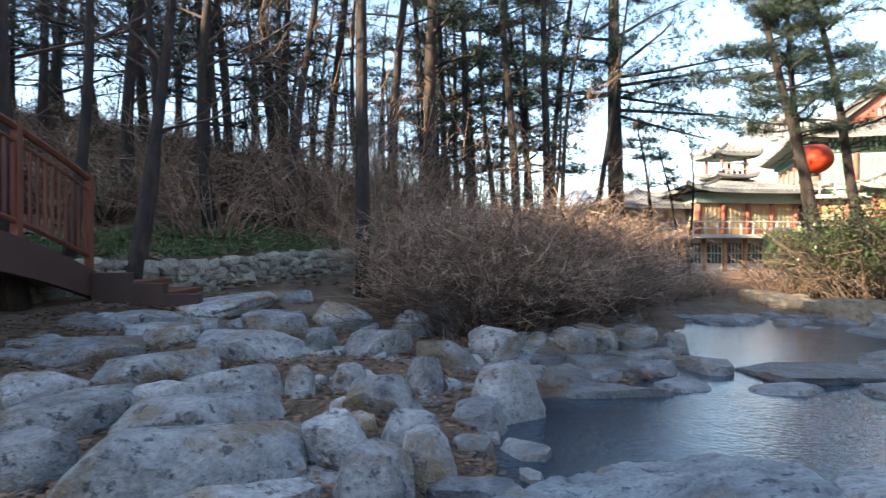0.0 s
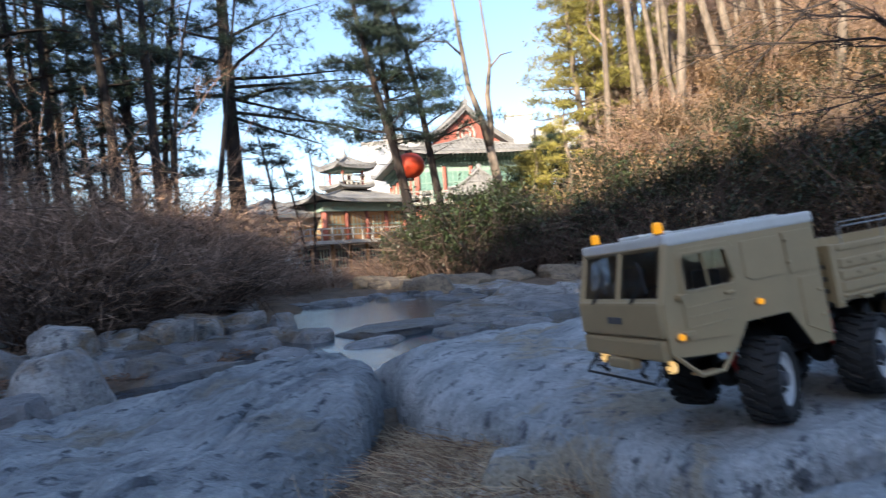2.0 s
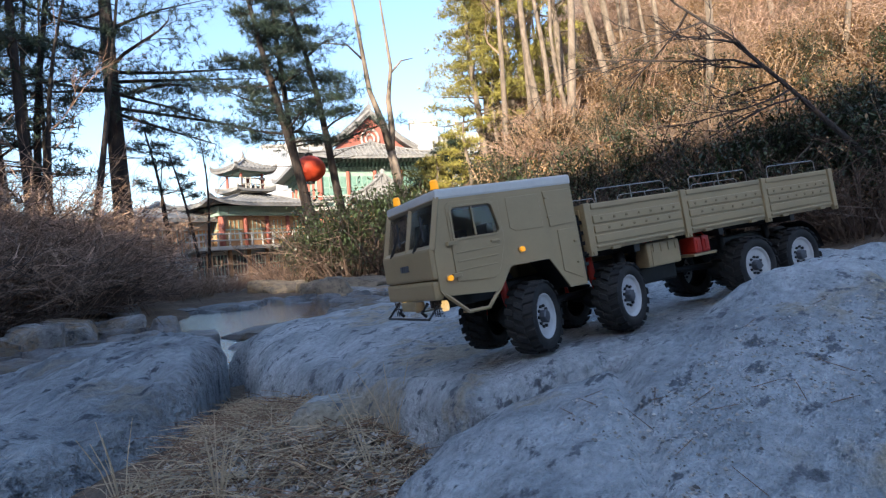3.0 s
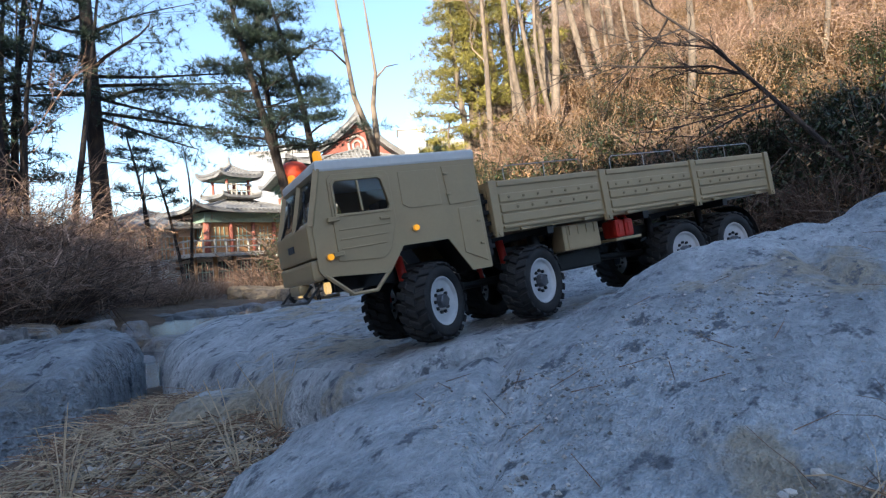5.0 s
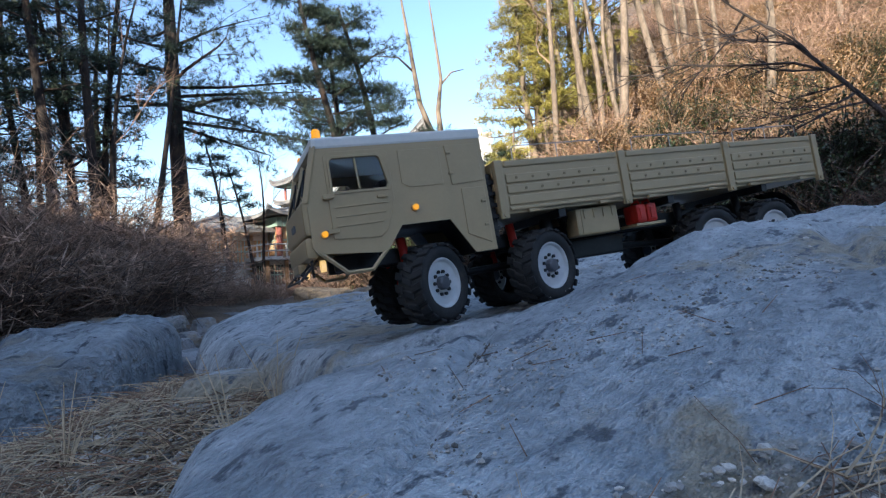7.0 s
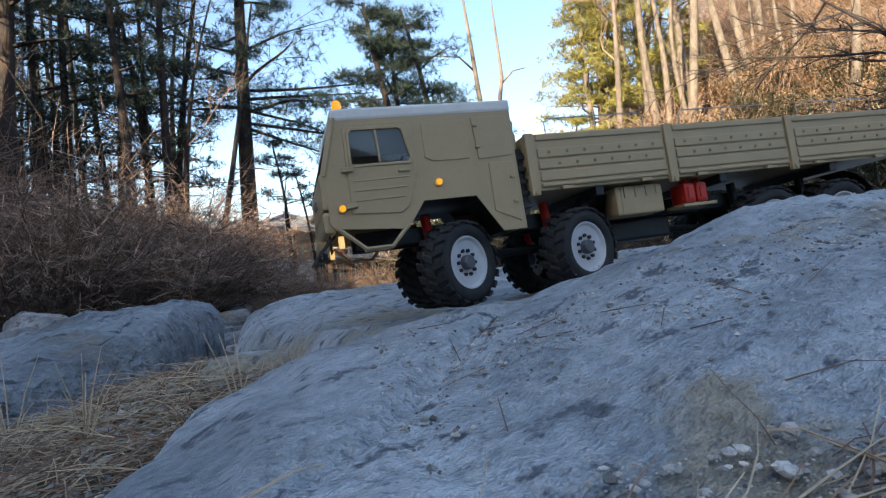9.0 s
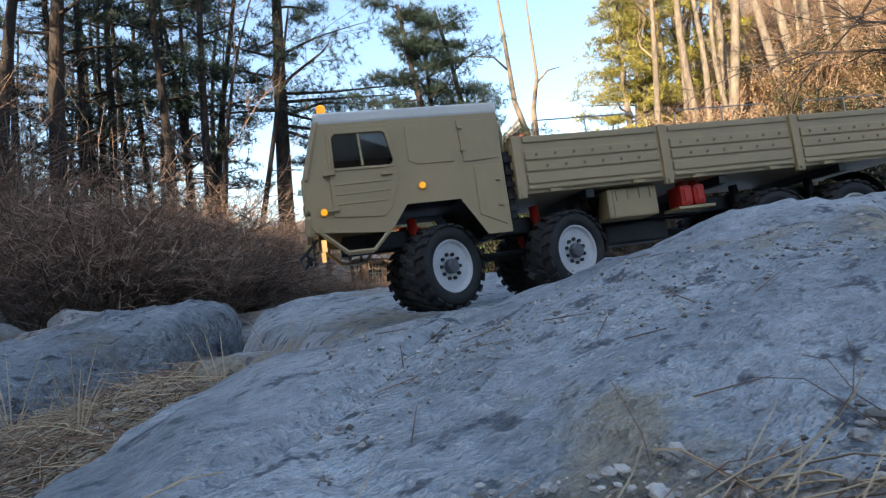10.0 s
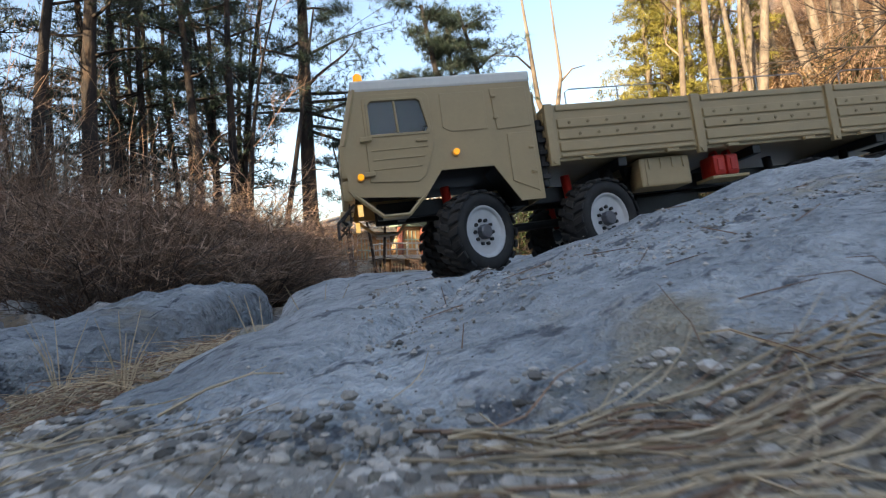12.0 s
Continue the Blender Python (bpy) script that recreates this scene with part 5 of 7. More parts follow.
blockp("eave_beam", pav, -4.9, 4.3, -3.2, 3.2, PG + 5.4, PG + 6.2, GREENPAINT, "green painted eave beams")
tile_roof(pav, -0.3, 0, 8.8, 5.6, PG + 6.3, 1.5, 1.7, 0.0, 0.6)
blockp("belfry_floor", pav, -1.7, 1.1, -1.5, 1.5, PG + 7.6, PG + 7.9, STONEPALE)
tile_roof(pav, -0.3, 0, 2.6, 2.4, PG + 7.9, 0.35, 0.6, 0.0, 0.2, "skirt_roof", False)
for sx in (-1.35, 0.75):
    for sy in (-1.1, 1.1):
        b = bmesh.new()
        rod(b, [(sx, sy, PG + 7.9), (sx, sy, PG + 9.5)], 0.13, 8)
        part("column", b, REDPAINT, pav)
balustrade(pav, -1.5, 0.9, -1.25, PG + 7.9, 5)
blockp("belfry_beam", pav, -1.6, 1.0, -1.3, 1.3, PG + 9.3, PG + 9.6, GREENPAINT)
tile_roof(pav, -0.3, 0, 2.6, 2.4, PG + 9.6, 1.0, 0.8, 0.0, 0.4, "belfry_roof")
b = bmesh.new()
rod(b, [(-0.3, 0, PG + 10.6), (-0.3, 0, PG + 11.0), (-0.3, 0, PG + 11.5)], [0.22, 0.13, 0.03], 8)
part("finial", b, TILE, pav)
b = bmesh.new()
for k in range(12):
    box(b, 2.6 + 0.36 * k, 3.02 + 0.36 * k, -6.2, -4.8, PG - 5, PG - 0.8 + 0.31 * k)
stairs = part("stairs", b, STONEPALE, pav)
b = bmesh.new()
for yy in (-6.25, -4.75):
    for dz in (0.5, 1.0):
        rod(b, [(2.6, yy, PG - 0.8 + dz), (6.9, yy, PG + 2.9 + dz)], 0.09, 6)
    for k in range(8):
        q = k / 7
        rod(b, [(2.6 + 4.3 * q, yy, PG - 0.8 + 3.7 * q), (2.6 + 4.3 * q, yy, PG + 0.3 + 3.7 * q)], 0.09, 6)
part("stair_rail", b, STONEPALE, stairs)

# long low wing beyond it
wing = thing("temple_wing", "long low ochre and white temple wing under grey tiles", "temple", pose(16.2, 51.0, 1.0, 0, 0, 12))
blockp("wall", wing, -4.2, 5.0, -3, 3, -5.0, 3.6, WHITEWALL)
bays(wing, -4.2, 5.0, -3, 0.2, 3.2, 5, -1, colour=OCHRE, post=OCHRE)
bays(wing, -4.2, 5.0, -3, -3.4, -0.4, 5, -1, colour=DARKGLASS, post=OCHRE)
balustrade(wing, -4.4, 5.2, -3.5, 0.0, 10)
tile_roof(wing, 0.4, 0, 9.2, 6, 3.6, 1.5, 1.2, 0.0, 0.3)

# small gate in front of the hall
gate = thing("temple_gate", "small gate with red columns and gabled tile roof", "gate", pose(29.0, 37.5, 0, 0, 0, -28))
blockp("base", gate, -2.2, 2.2, -1.2, 1.2, -0.5, 2.2, STONEPALE)
for sx in (-1.5, 1.5):
    b = bmesh.new()
    rod(b, [(sx, 0, 2.2), (sx, 0, 5.0)], 0.18, 8)
    part("column", b, REDPAINT, gate)
blockp("lintel", gate, -1.9, 1.9, -0.5, 0.5, 4.6, 5.1, GREENPAINT)
blockp("door", gate, -1.3, 1.3, -0.08, 0.08, 2.2, 4.6, OCHRE)
tile_roof(gate, 0, 0, 3.4, 2.2, 5.1, 1.7, 0.8, 0.8, 0.3)
yard = thing("court_wall", "low white courtyard wall with tiled coping and red posts", "wall", pose(31.0, 40.0, 0, 0, 0, -20))
blockp("wall_body", yard, -8, 6, 0, 0.4, -2.0, 2.4, WHITEWALL)
blockp("coping", yard, -8.1, 6.1, -0.25, 0.65, 2.4, 2.7, TILE)
for k in range(7):
    blockp("post", yard, -7.7 + 2.2 * k, -7.35 + 2.2 * k, -0.06, 0.0, 0.4, 2.4, REDPAINT)
hedge = thing("clipped_hedge", "clipped yellow-green hedge on the temple terrace", "hedge", pose(24.5, 36.5, 1.6))
rnd = random.Random(9)
sp = Soup()
for _ in range(5200):
    c = Vector((rnd.uniform(-4.5, 4.5), rnd.uniform(-1.2, 1.2), rnd.uniform(-1.6, 0.75) + rnd.uniform(-0.1, 0.1)))
    d = rnd_dir(rnd) * 0.2
    sp.leaf(c, d, 0.05, d.cross(Vector((0.1, 0.3, 1))).normalized())
sp.object("foliage", NEEDLE_SUN, hedge)
blockp("core", hedge, -4.4, 4.4, -1.1, 1.1, -1.7, 0.6, LEAF, bevel=0.3)

# far white buildings and hills, distance haze put into their colours
for nm, x, y, w, dd, z0, z1, az, fl in (("apartment_building", 97, 108, 6.5, 8, 20, 32.0, -40, 4), ("apartment_building", 105, 104, 12, 9, 18, 28.5, -42, 3), ("apartment_building", 62, 108, 13, 9, -2, 24, -30, 7),
                                        ("apartment_building", 33, 150, 12, 9, -12, 8, -12, 5), ("apartment_building", 46, 150, 10, 9, -12, 12, -16, 6), ("apartment_building", 24, 160, 14, 9, -12, 5, -8, 4)):
    t = thing(nm, "distant pale apartment block with rows of windows", "building", pose(x, y, 0, 0, 0, az), "distant buildings")
    blockp("wall", t, -w / 2, w / 2, 0, dd, z0, z1, FARWALL)
    blockp("roof_slab", t, -w / 2 - 0.3, w / 2 + 0.3, -0.3, dd + 0.3, z1, z1 + 0.5, STONEPALE)
    blockp("roof_house", t, -w / 6, w / 6, 2, dd - 2, z1 + 0.5, z1 + 2.2, FARWALL)
    cols = max(3, int(w / 2.6))
    for f in range(fl):
        for c in range(cols):
            xa = -w / 2 + w * (c + 0.25) / cols
            za = z1 - 2.6 - f * 3.1
            if za > z0:
                blockp("window", t, xa, xa + w * 0.5 / cols, -0.12, 0.05, za, za + 1.5, FARGLASS, bevel=0.0)
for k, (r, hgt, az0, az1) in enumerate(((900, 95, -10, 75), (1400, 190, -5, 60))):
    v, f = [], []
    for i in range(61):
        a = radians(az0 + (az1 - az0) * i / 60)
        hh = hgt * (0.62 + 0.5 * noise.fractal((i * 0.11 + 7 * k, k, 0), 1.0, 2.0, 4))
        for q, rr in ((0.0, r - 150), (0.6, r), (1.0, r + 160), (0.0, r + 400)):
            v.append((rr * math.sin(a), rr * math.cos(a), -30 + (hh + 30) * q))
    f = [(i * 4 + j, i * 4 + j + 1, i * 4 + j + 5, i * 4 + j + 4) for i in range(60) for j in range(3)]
    tagged(raw("backdrop_mountain", v, f, FARHILL, smooth=True), "mountain ridge far away, haze blue put into its colour", "mountain", kind="structure")

# red paper lantern hanging between the leaning pines
lan = thing("lantern", "large round red festival lantern hung between pines", "lantern", pose(12.3, 19.8, 4.15))
bm = bmesh.new()
n = 28
rings = [[bm.verts.new(((0.58 * math.sin(p)) * math.cos(a) * (1 + 0.03 * math.cos(14 * a)), (0.58 * math.sin(p)) * math.sin(a) * (1 + 0.03 * math.cos(14 * a)), 0.5 * math.cos(p))) for a in np.linspace(0, math.tau, n, endpoint=False)] for p in np.linspace(0.2, math.pi - 0.2, 13)]
for r, s in zip(rings, rings[1:]):
    for k in range(n):
        bm.faces.new((r[k], r[(k + 1) % n], s[(k + 1) % n], s[k]))
bm.faces.new(rings[0][::-1])
bm.faces.new(rings[-1])
part("shade", bm, LANTERN, lan, smooth=True)
for zz in (0.52, -0.52):
    bm = bmesh.new()
    rod(bm, [(0, 0, zz - 0.05), (0, 0, zz + 0.05)], 0.15, 14)
    part("collar", bm, BLACK, lan)
bm = bmesh.new()
rod(bm, [(0, 0, 0.5), (0, 0, 0.9), (0.05, 0.02, 1.4)], 0.012, 5)
rod(bm, [(-3.2, -3.4, 1.9), (0.05, 0.02, 1.4), (2.5, 2.0, 2.2)], 0.012, 5)
part("cord", bm, BLACK, lan)

# ---- model truck: x runs from the front hub to the rear, y across it, z up ----
truck = thing("model_truck", "tan eight-wheeled model army truck with off-white cab roof, on the rock", "model truck", TRUCK_POSE)
WIDE = 0.186


def tyre_mesh():
    bm = bmesh.new()
    prof = [(0.033, 0.004), (0.037, 0.0), (0.045, -0.001), (0.0495, 0.003), (0.0515, 0.010), (0.0518, 0.034), (0.0495, 0.041), (0.045, 0.045), (0.037, 0.044), (0.033, 0.040)]
    n = 48
    rings = [[bm.verts.new((r * math.cos(k * math.tau / n), y, r * math.sin(k * math.tau / n))) for r, y in prof] for k in range(n)]
    for k in range(n):
        a, b = rings[k], rings[(k + 1) % n]
        for i in range(len(prof) - 1):
            bm.faces.new((a[i], a[i + 1], b[i + 1], b[i]))
    bmesh.ops.recalc_face_normals(bm, faces=bm.faces[:])
    return bm


def rim_mesh():
    bm = bmesh.new()
    prof = [(0.0335, 0.003), (0.031, 0.0025), (0.030, 0.006), (0.0275, 0.007), (0.024, 0.0065), (0.0135, 0.010), (0.0, 0.010)]
    n = 40
    rings = [[bm.verts.new((max(r, 0.0005) * math.cos(k * math.tau / n), y, max(r, 0.0005) * math.sin(k * math.tau / n))) for r, y in prof] for k in range(n)]
    for k in range(n):
        a, b = rings[k], rings[(k + 1) % n]
        for i in range(len(prof) - 1):
            bm.faces.new((a[i], b[i], b[i + 1], a[i + 1]))
    bmesh.ops.recalc_face_normals(bm, faces=bm.faces[:])
    return bm


TYRE_ME, RIM_ME = mesh_of("tyre", tyre_mesh(), RUBBER), mesh_of("rim", rim_mesh(), RIM)
bm = bmesh.new()
rod(bm, [(0, 0.012, 0), (0, 0.002, 0), (0, 0.0005, 0)], [0.0095, 0.0095, 0.008], 10)
HUB_ME = mesh_of("hub", bm, HUBGREY, False)
bm = bmesh.new()
disc(bm, (0.0155, 0.0062, 0), (0, -1, 0), 0.0024, 0.006, 8)
NUT_ME = mesh_of("wheel_nut", bm, BLACK, False)
# chunky staggered tread blocks, three across
LUG_ME = []
for j, (y0, y1, w) in enumerate(((-0.001, 0.0145, 0.0112), (0.0150, 0.0295, 0.0104), (0.0300, 0.045, 0.0112))):
    bm = bmesh.new()
    box(bm, 0.0495, 0.0546, y0, y1, -w / 2, w / 2)
    for v in bm.verts:
        v.co.z += (v.co.y - (y0 + y1) / 2) * (0.35, -0.45, -0.35)[j]
        if v.co.x > 0.052:
            v.co.z *= 0.86
            v.co.x -= 0.0016 if (j == 0 and v.co.y < 0.0) or (j == 2 and v.co.y > 0.044) else 0.0
    bmesh.ops.bevel(bm, geom=bm.edges[:], offset=0.0009, segments=1, affect="EDGES")
    LUG_ME.append(mesh_of("tread_block", bm, RUBBER, False))

AXLES = ((0.0, 30), (0.17, 20), (0.485, 0), (0.615, 0))
for ax, steer in AXLES:
    for side in (0, 1):
        w = new("wheel", None)
        w.parent = truck
        y = 0.0 if side == 0 else WIDE
        spin = (ax * 97 + side * 31) % 36
        w.matrix_local = pose(ax, y + (0.023 if side == 0 else -0.023), 0, 0, 0, steer + (180 if side else 0)) @ pose(0, -0.023, 0, 0, spin, 0)
        for nm, me in (("tyre", TYRE_ME), ("rim", RIM_ME), ("hub", HUB_ME)):
            o = new(nm, me)
            o.parent = w
        for k in range(10):
            o = new("wheel_nut", NUT_ME)
            o.parent = w
            o.matrix_local = Matrix.Rotation(k * math.tau / 10, 4, "Y")
        for k in range(20):
            for j in range(3):
                o = new("tread_block", LUG_ME[j])
                o.parent = w
                o.matrix_local = Matrix.Rotation((k + (0.5 if j == 1 else 0)) * math.tau / 20, 4, "Y")
        w["label"] = "white wheel with a chunky black tyre"
    bm = bmesh.new()
    rod(bm, [(ax, 0.045, 0), (ax, WIDE - 0.045, 0)], 0.008, 10)
    bmesh.ops.create_uvsphere(bm, u_segments=14, v_segments=8, radius=0.019, matrix=Matrix.Translation((ax, WIDE / 2, 0)))
    part("axle", bm, BLACK, truck, smooth=True)

# chassis
bm = bmesh.new()
for y in (0.062, 0.112):
    box(bm, -0.12, 0.70, y, y + 0.010, 0.036, 0.058, 0.002)
for x in (-0.09, 0.08, 0.25, 0.42, 0.55, 0.68):
    box(bm, x, x + 0.012, 0.062, 0.122, 0.038, 0.054, 0.001)
part("chassis", bm, BLACK, truck)
bm = bmesh.new()
rod(bm, [(0.0, 0.093, 0.008), (0.17, 0.093, 0.012), (0.3, 0.093, 0.018), (0.485, 0.093, 0.008), (0.615, 0.093, 0.005)], 0.006, 8)
box(bm, 0.25, 0.35, 0.066, 0.12, 0.004, 0.034, 0.004)
part("drive_shaft", bm, BLACK, truck)
for ax in (0.0, 0.17, 0.485, 0.615):
    for y in (0.052, 0.134):
        bm = bmesh.new()
        rod(bm, [(ax - 0.018, y, 0.006), (ax - 0.024, y, 0.03), (ax - 0.028, y, 0.07)], [0.0035, 0.0065, 0.0065], 10)
        part("shock_absorber", bm, REDPL if ax < 0.3 else BLACK, truck, "red shock absorber" if ax < 0.3 else "", smooth=True)

# cab
OUT = [(-0.136, 0.192), (0.090, 0.192), (0.092, 0.034), (0.060, 0.034), (0.030, 0.082), (-0.038, 0.082), (-0.062, 0.050), (-0.150, 0.058), (-0.155, 0.066), (-0.155, 0.118)]
WIN = [(-0.121, 0.133), (-0.052, 0.133), (-0.049, 0.138), (-0.056, 0.172), (-0.060, 0.175), (-0.117, 0.175), (-0.121, 0.171)]
cab = new("cab")
cab.parent = truck
cab["label"] = "tan flat-fronted truck cab"
for y in (0.0, WIDE - 0.003):
    bm = bmesh.new()
    sheet(bm, OUT, 0.003, [WIN], at=y)
    part("side_panel", bm, PAINT, cab)
for y, s in ((0.0, -1), (WIDE, 1)):
    def flat(outline, lift, name, material=PAINT, holes=(), label=""):
        b = bmesh.new()
        sheet(b, outline, lift, holes, at=(y - lift if s < 0 else y))
        bmesh.ops.bevel(b, geom=[e for e in b.edges if len(e.link_faces) == 2 and e.calc_face_angle(0) > 0.5], offset=0.0004, segments=1, affect="EDGES")
        return part(name, b, material, cab, label)
    door = [(-0.128, 0.074), (-0.068, 0.070), (-0.058, 0.078), (-0.043, 0.118), (-0.044, 0.178), (-0.050, 0.184), (-0.122, 0.184), (-0.128, 0.178)]
    flat(door, 0.0016, "door", holes=[WIN])
    flat([(-0.1245, 0.1295), (-0.0485, 0.1295), (-0.0455, 0.1375), (-0.053, 0.1755), (-0.0585, 0.1785), (-0.119, 0.1785), (-0.1245, 0.1735)], 0.0030, "window_surround", holes=[WIN])
    flat([(-0.020, 0.130), (0.028, 0.130), (0.028, 0.180), (-0.030, 0.180), (-0.030, 0.136)], 0.0012, "side_flap")
    flat([(0.040, 0.128), (0.086, 0.130), (0.084, 0.182), (0.036, 0.182)], 0.0016, "locker_door")
    flat([(0.052, 0.060), (0.086, 0.044), (0.086, 0.122), (0.052, 0.122)], 0.0014, "locker_door")
    for z in (0.088, 0.100, 0.112):
        flat([(-0.122, z), (-0.052 - 0.4 * (0.112 - z), z + 0.001), (-0.052 - 0.4 * (0.112 - z), z + 0.0025), (-0.122, z + 0.0015)], 0.0026, "pressed_rib")
    flat([(-0.066, 0.120), (-0.052, 0.120), (-0.052, 0.1235), (-0.066, 0.1235)], 0.0045, "door_handle")
    for hx, hz_ in ((-0.131, 0.124), (-0.131, 0.080)):
        flat([(hx - 0.004, hz_), (hx + 0.010, hz_ + 0.001), (hx + 0.010, hz_ + 0.006), (hx - 0.004, hz_ + 0.006)], 0.006, "hinge")
    for hx, hz_ in ((0.037, 0.142), (0.037, 0.170), (0.078, 0.068), (0.078, 0.1)):
        flat([(hx, hz_), (hx + 0.006, hz_), (hx + 0.006, hz_ + 0.003), (hx, hz_ + 0.003)], 0.004, "hinge")
    flat([(-0.088, 0.134), (-0.085, 0.134), (-0.087, 0.174), (-0.090, 0.174)], 0.002, "window_bar")
    g = bmesh.new()
    sheet(g, [(p[0], p[1]) for p in WIN], 0.0008, at=(0.0011 if s < 0 else WIDE - 0.0019))
    o = part("window_pane", g, PANE, cab)
    o.visible_shadow = False
    # step frame under the door
    b = bmesh.new()
    yy = y + (0.002 if s < 0 else -0.002)
    rod(b, [(-0.148, yy, 0.060), (-0.116, yy, 0.031), (-0.084, yy, 0.031), (-0.060, yy, 0.056)], 0.0028, 6)
    part("step_frame", b, PAINT, cab)
    b = bmesh.new()
    box(b, -0.116, -0.084, min(yy, yy - s * 0.02), max(yy, yy - s * 0.02), 0.029, 0.032, 0.0006)
    part("step_plate", b, PAINT, cab)
    for lx, lz, nm in ((-0.017, 0.103, "marker_lamp"), (-0.139, 0.081, "turn_signal")):
        b = bmesh.new()
        disc(b, (lx, y + s * 0.006, lz), (0, s, 0), 0.0039, 0.007, 14)
        o = part(nm, b, AMBER, cab, "lit amber lamp")
        b = bmesh.new()
        disc(b, (lx, y + s * 0.0025, lz), (0, s, 0), 0.0053, 0.003, 14)
        part("lamp_base", b, PAINT, cab)
    # wheel arch liner
    b = bmesh.new()
    for (xa, za), (xb, zb) in (((0.060, 0.034), (0.030, 0.082)), ((0.030, 0.082), (-0.038, 0.082)), ((-0.038, 0.082), (-0.062, 0.050))):
        q = [b.verts.new(v) for v in ((xa, y - s * 0.003, za), (xb, y - s * 0.003, zb), (xb, y - s * 0.055, zb), (xa, y - s * 0.055, za))]
        b.faces.new(q)
    bmesh.ops.solidify(b, geom=b.faces[:], thickness=0.0015)
    part("wheel_arch", b, BLACK, cab)


def plate(a, b_, c, d, thick, name, material, parent, label="", cuts=()):
    """A flat four-cornered plate in space, its face given in order."""
    b = bmesh.new()
    b.faces.new([b.verts.new(v) for v in (a, b_, c, d)])
    bmesh.ops.solidify(b, geom=b.faces[:], thickness=thick)
    return part(name, b, material, parent, label)


# front: lower panel, bumper, windscreen frame with two panes
FX, FZ, TX, TZ = -0.155, 0.122, -0.136, 0.192
b = bmesh.new()
box(b, -0.162, -0.150, 0.0015, WIDE - 0.0015, 0.082, 0.126, 0.004)
part("front_panel", b, PAINT, cab)
b = bmesh.new()
box(b, -0.163, -0.148, 0.004, WIDE - 0.004, 0.054, 0.0805, 0.005)
part("bumper", b, PAINT, cab)
b = bmesh.new()
box(b, -0.168, -0.152, 0.066, 0.120, 0.040, 0.0535, 0.003)
part("bumper_step", b, PAINT, cab)


def on_front(yv, f, lift=0.0):
    """A place on the sloping windscreen: across, and up from 0 to 1."""
    return Vector((FX + (TX - FX) * f - lift * 0.96, yv, FZ + (TZ - FZ) * f + lift * 0.26))


def front_bar(y0, f0, y1, f1, w, name):
    b = bmesh.new()
    rod(b, [on_front(y0, f0), on_front(y1, f1)], w, 4)
    return part(name, b, PAINT, cab)


front_bar(0.003, 0.0, 0.003, 1.0, 0.0055, "pillar")
front_bar(WIDE - 0.003, 0.0, WIDE - 0.003, 1.0, 0.0055, "pillar")
front_bar(WIDE / 2, 0.0, WIDE / 2, 1.0, 0.0045, "pillar")
front_bar(0.003, 0.04, WIDE - 0.003, 0.04, 0.005, "windscreen_sill")
front_bar(0.003, 0.97, WIDE - 0.003, 0.97, 0.005, "windscreen_header")
for y0, y1 in ((0.006, WIDE / 2 - 0.003), (WIDE / 2 + 0.003, WIDE - 0.006)):
    o = plate(on_front(y0, 0.06), on_front(y1, 0.06), on_front(y1, 0.95), on_front(y0, 0.95), 0.0008, "windscreen", PANE, cab)
    o.visible_shadow = False
    b = bmesh.new()
    rod(b, [on_front(y0 + 0.050, 0.0, 0.006), on_front(y0 + 0.034, 0.30, 0.006), on_front(y0 + 0.026, 0.62, 0.005)], [0.0022, 0.0018, 0.0012], 6)
    rod(b, [on_front(y0 + 0.020, 0.18, 0.004), on_front(y0 + 0.042, 0.72, 0.004)], 0.0014, 6)
    part("wiper", b, BLACK, cab, "black windscreen wiper")
# badge letters on the nose as three plain shapes
for k in range(3):
    b = bmesh.new()
    yk = 0.080 + 0.011 * k
    box(b, -0.1640, -0.1615, yk, yk + 0.0075, 0.098, 0.107, 0.0006)
    part("badge", b, HUBGREY, cab)
for yk in (0.020, WIDE - 0.020):
    b = bmesh.new()
    disc(b, (-0.146, yk, 0.044), (-1, 0, 0), 0.0075, 0.006, 16)
    part("headlamp", b, LAMPGLOW, cab, "lit warm headlamp")
    b = bmesh.new()
    for dz in (-0.007, 0.0, 0.007):
        rod(b, [(-0.153, yk - 0.011, 0.042 + dz), (-0.157, yk, 0.042 + dz), (-0.153, yk + 0.011, 0.042 + dz)], 0.0008, 4)
    for dy in (-0.007, 0.0, 0.007):
        rod(b, [(-0.156, yk + dy, 0.031), (-0.156, yk + dy, 0.053)], 0.0008, 4)
    part("lamp_guard", b, BLACK, cab)
b = bmesh.new()
rod(b, [(-0.150, 0.016, 0.052), (-0.172, 0.016, 0.030), (-0.172, WIDE - 0.016, 0.030), (-0.150, WIDE - 0.016, 0.052)], 0.0018, 6)
for yk in (0.05, 0.135):
    rod(b, [(-0.155, yk, 0.050), (-0.166, yk, 0.038), (-0.160, yk, 0.032)], 0.003, 6)
part("bull_bar", b, BLACK, cab)
# roof
b = bmesh.new()
box(b, -0.140, 0.0925, -0.001, WIDE + 0.001, 0.1885, 0.2035, 0.0035)
box(b, -0.02, 0.07, 0.03, WIDE - 0.03, 0.2034, 0.2065, 0.002)
roof = part("roof", b, ROOFWHITE, cab, "off-white roof panel")
b = bmesh.new()
box(b, -0.10, -0.045, 0.10, 0.15, 0.2036, 0.2085, 0.003)
part("roof_hatch", b, ROOFWHITE, roof)
b = bmesh.new()
box(b, 0.089, 0.092, 0.003, WIDE - 0.003, 0.036, 0.191)
part("rear_panel", b, PAINT, cab)
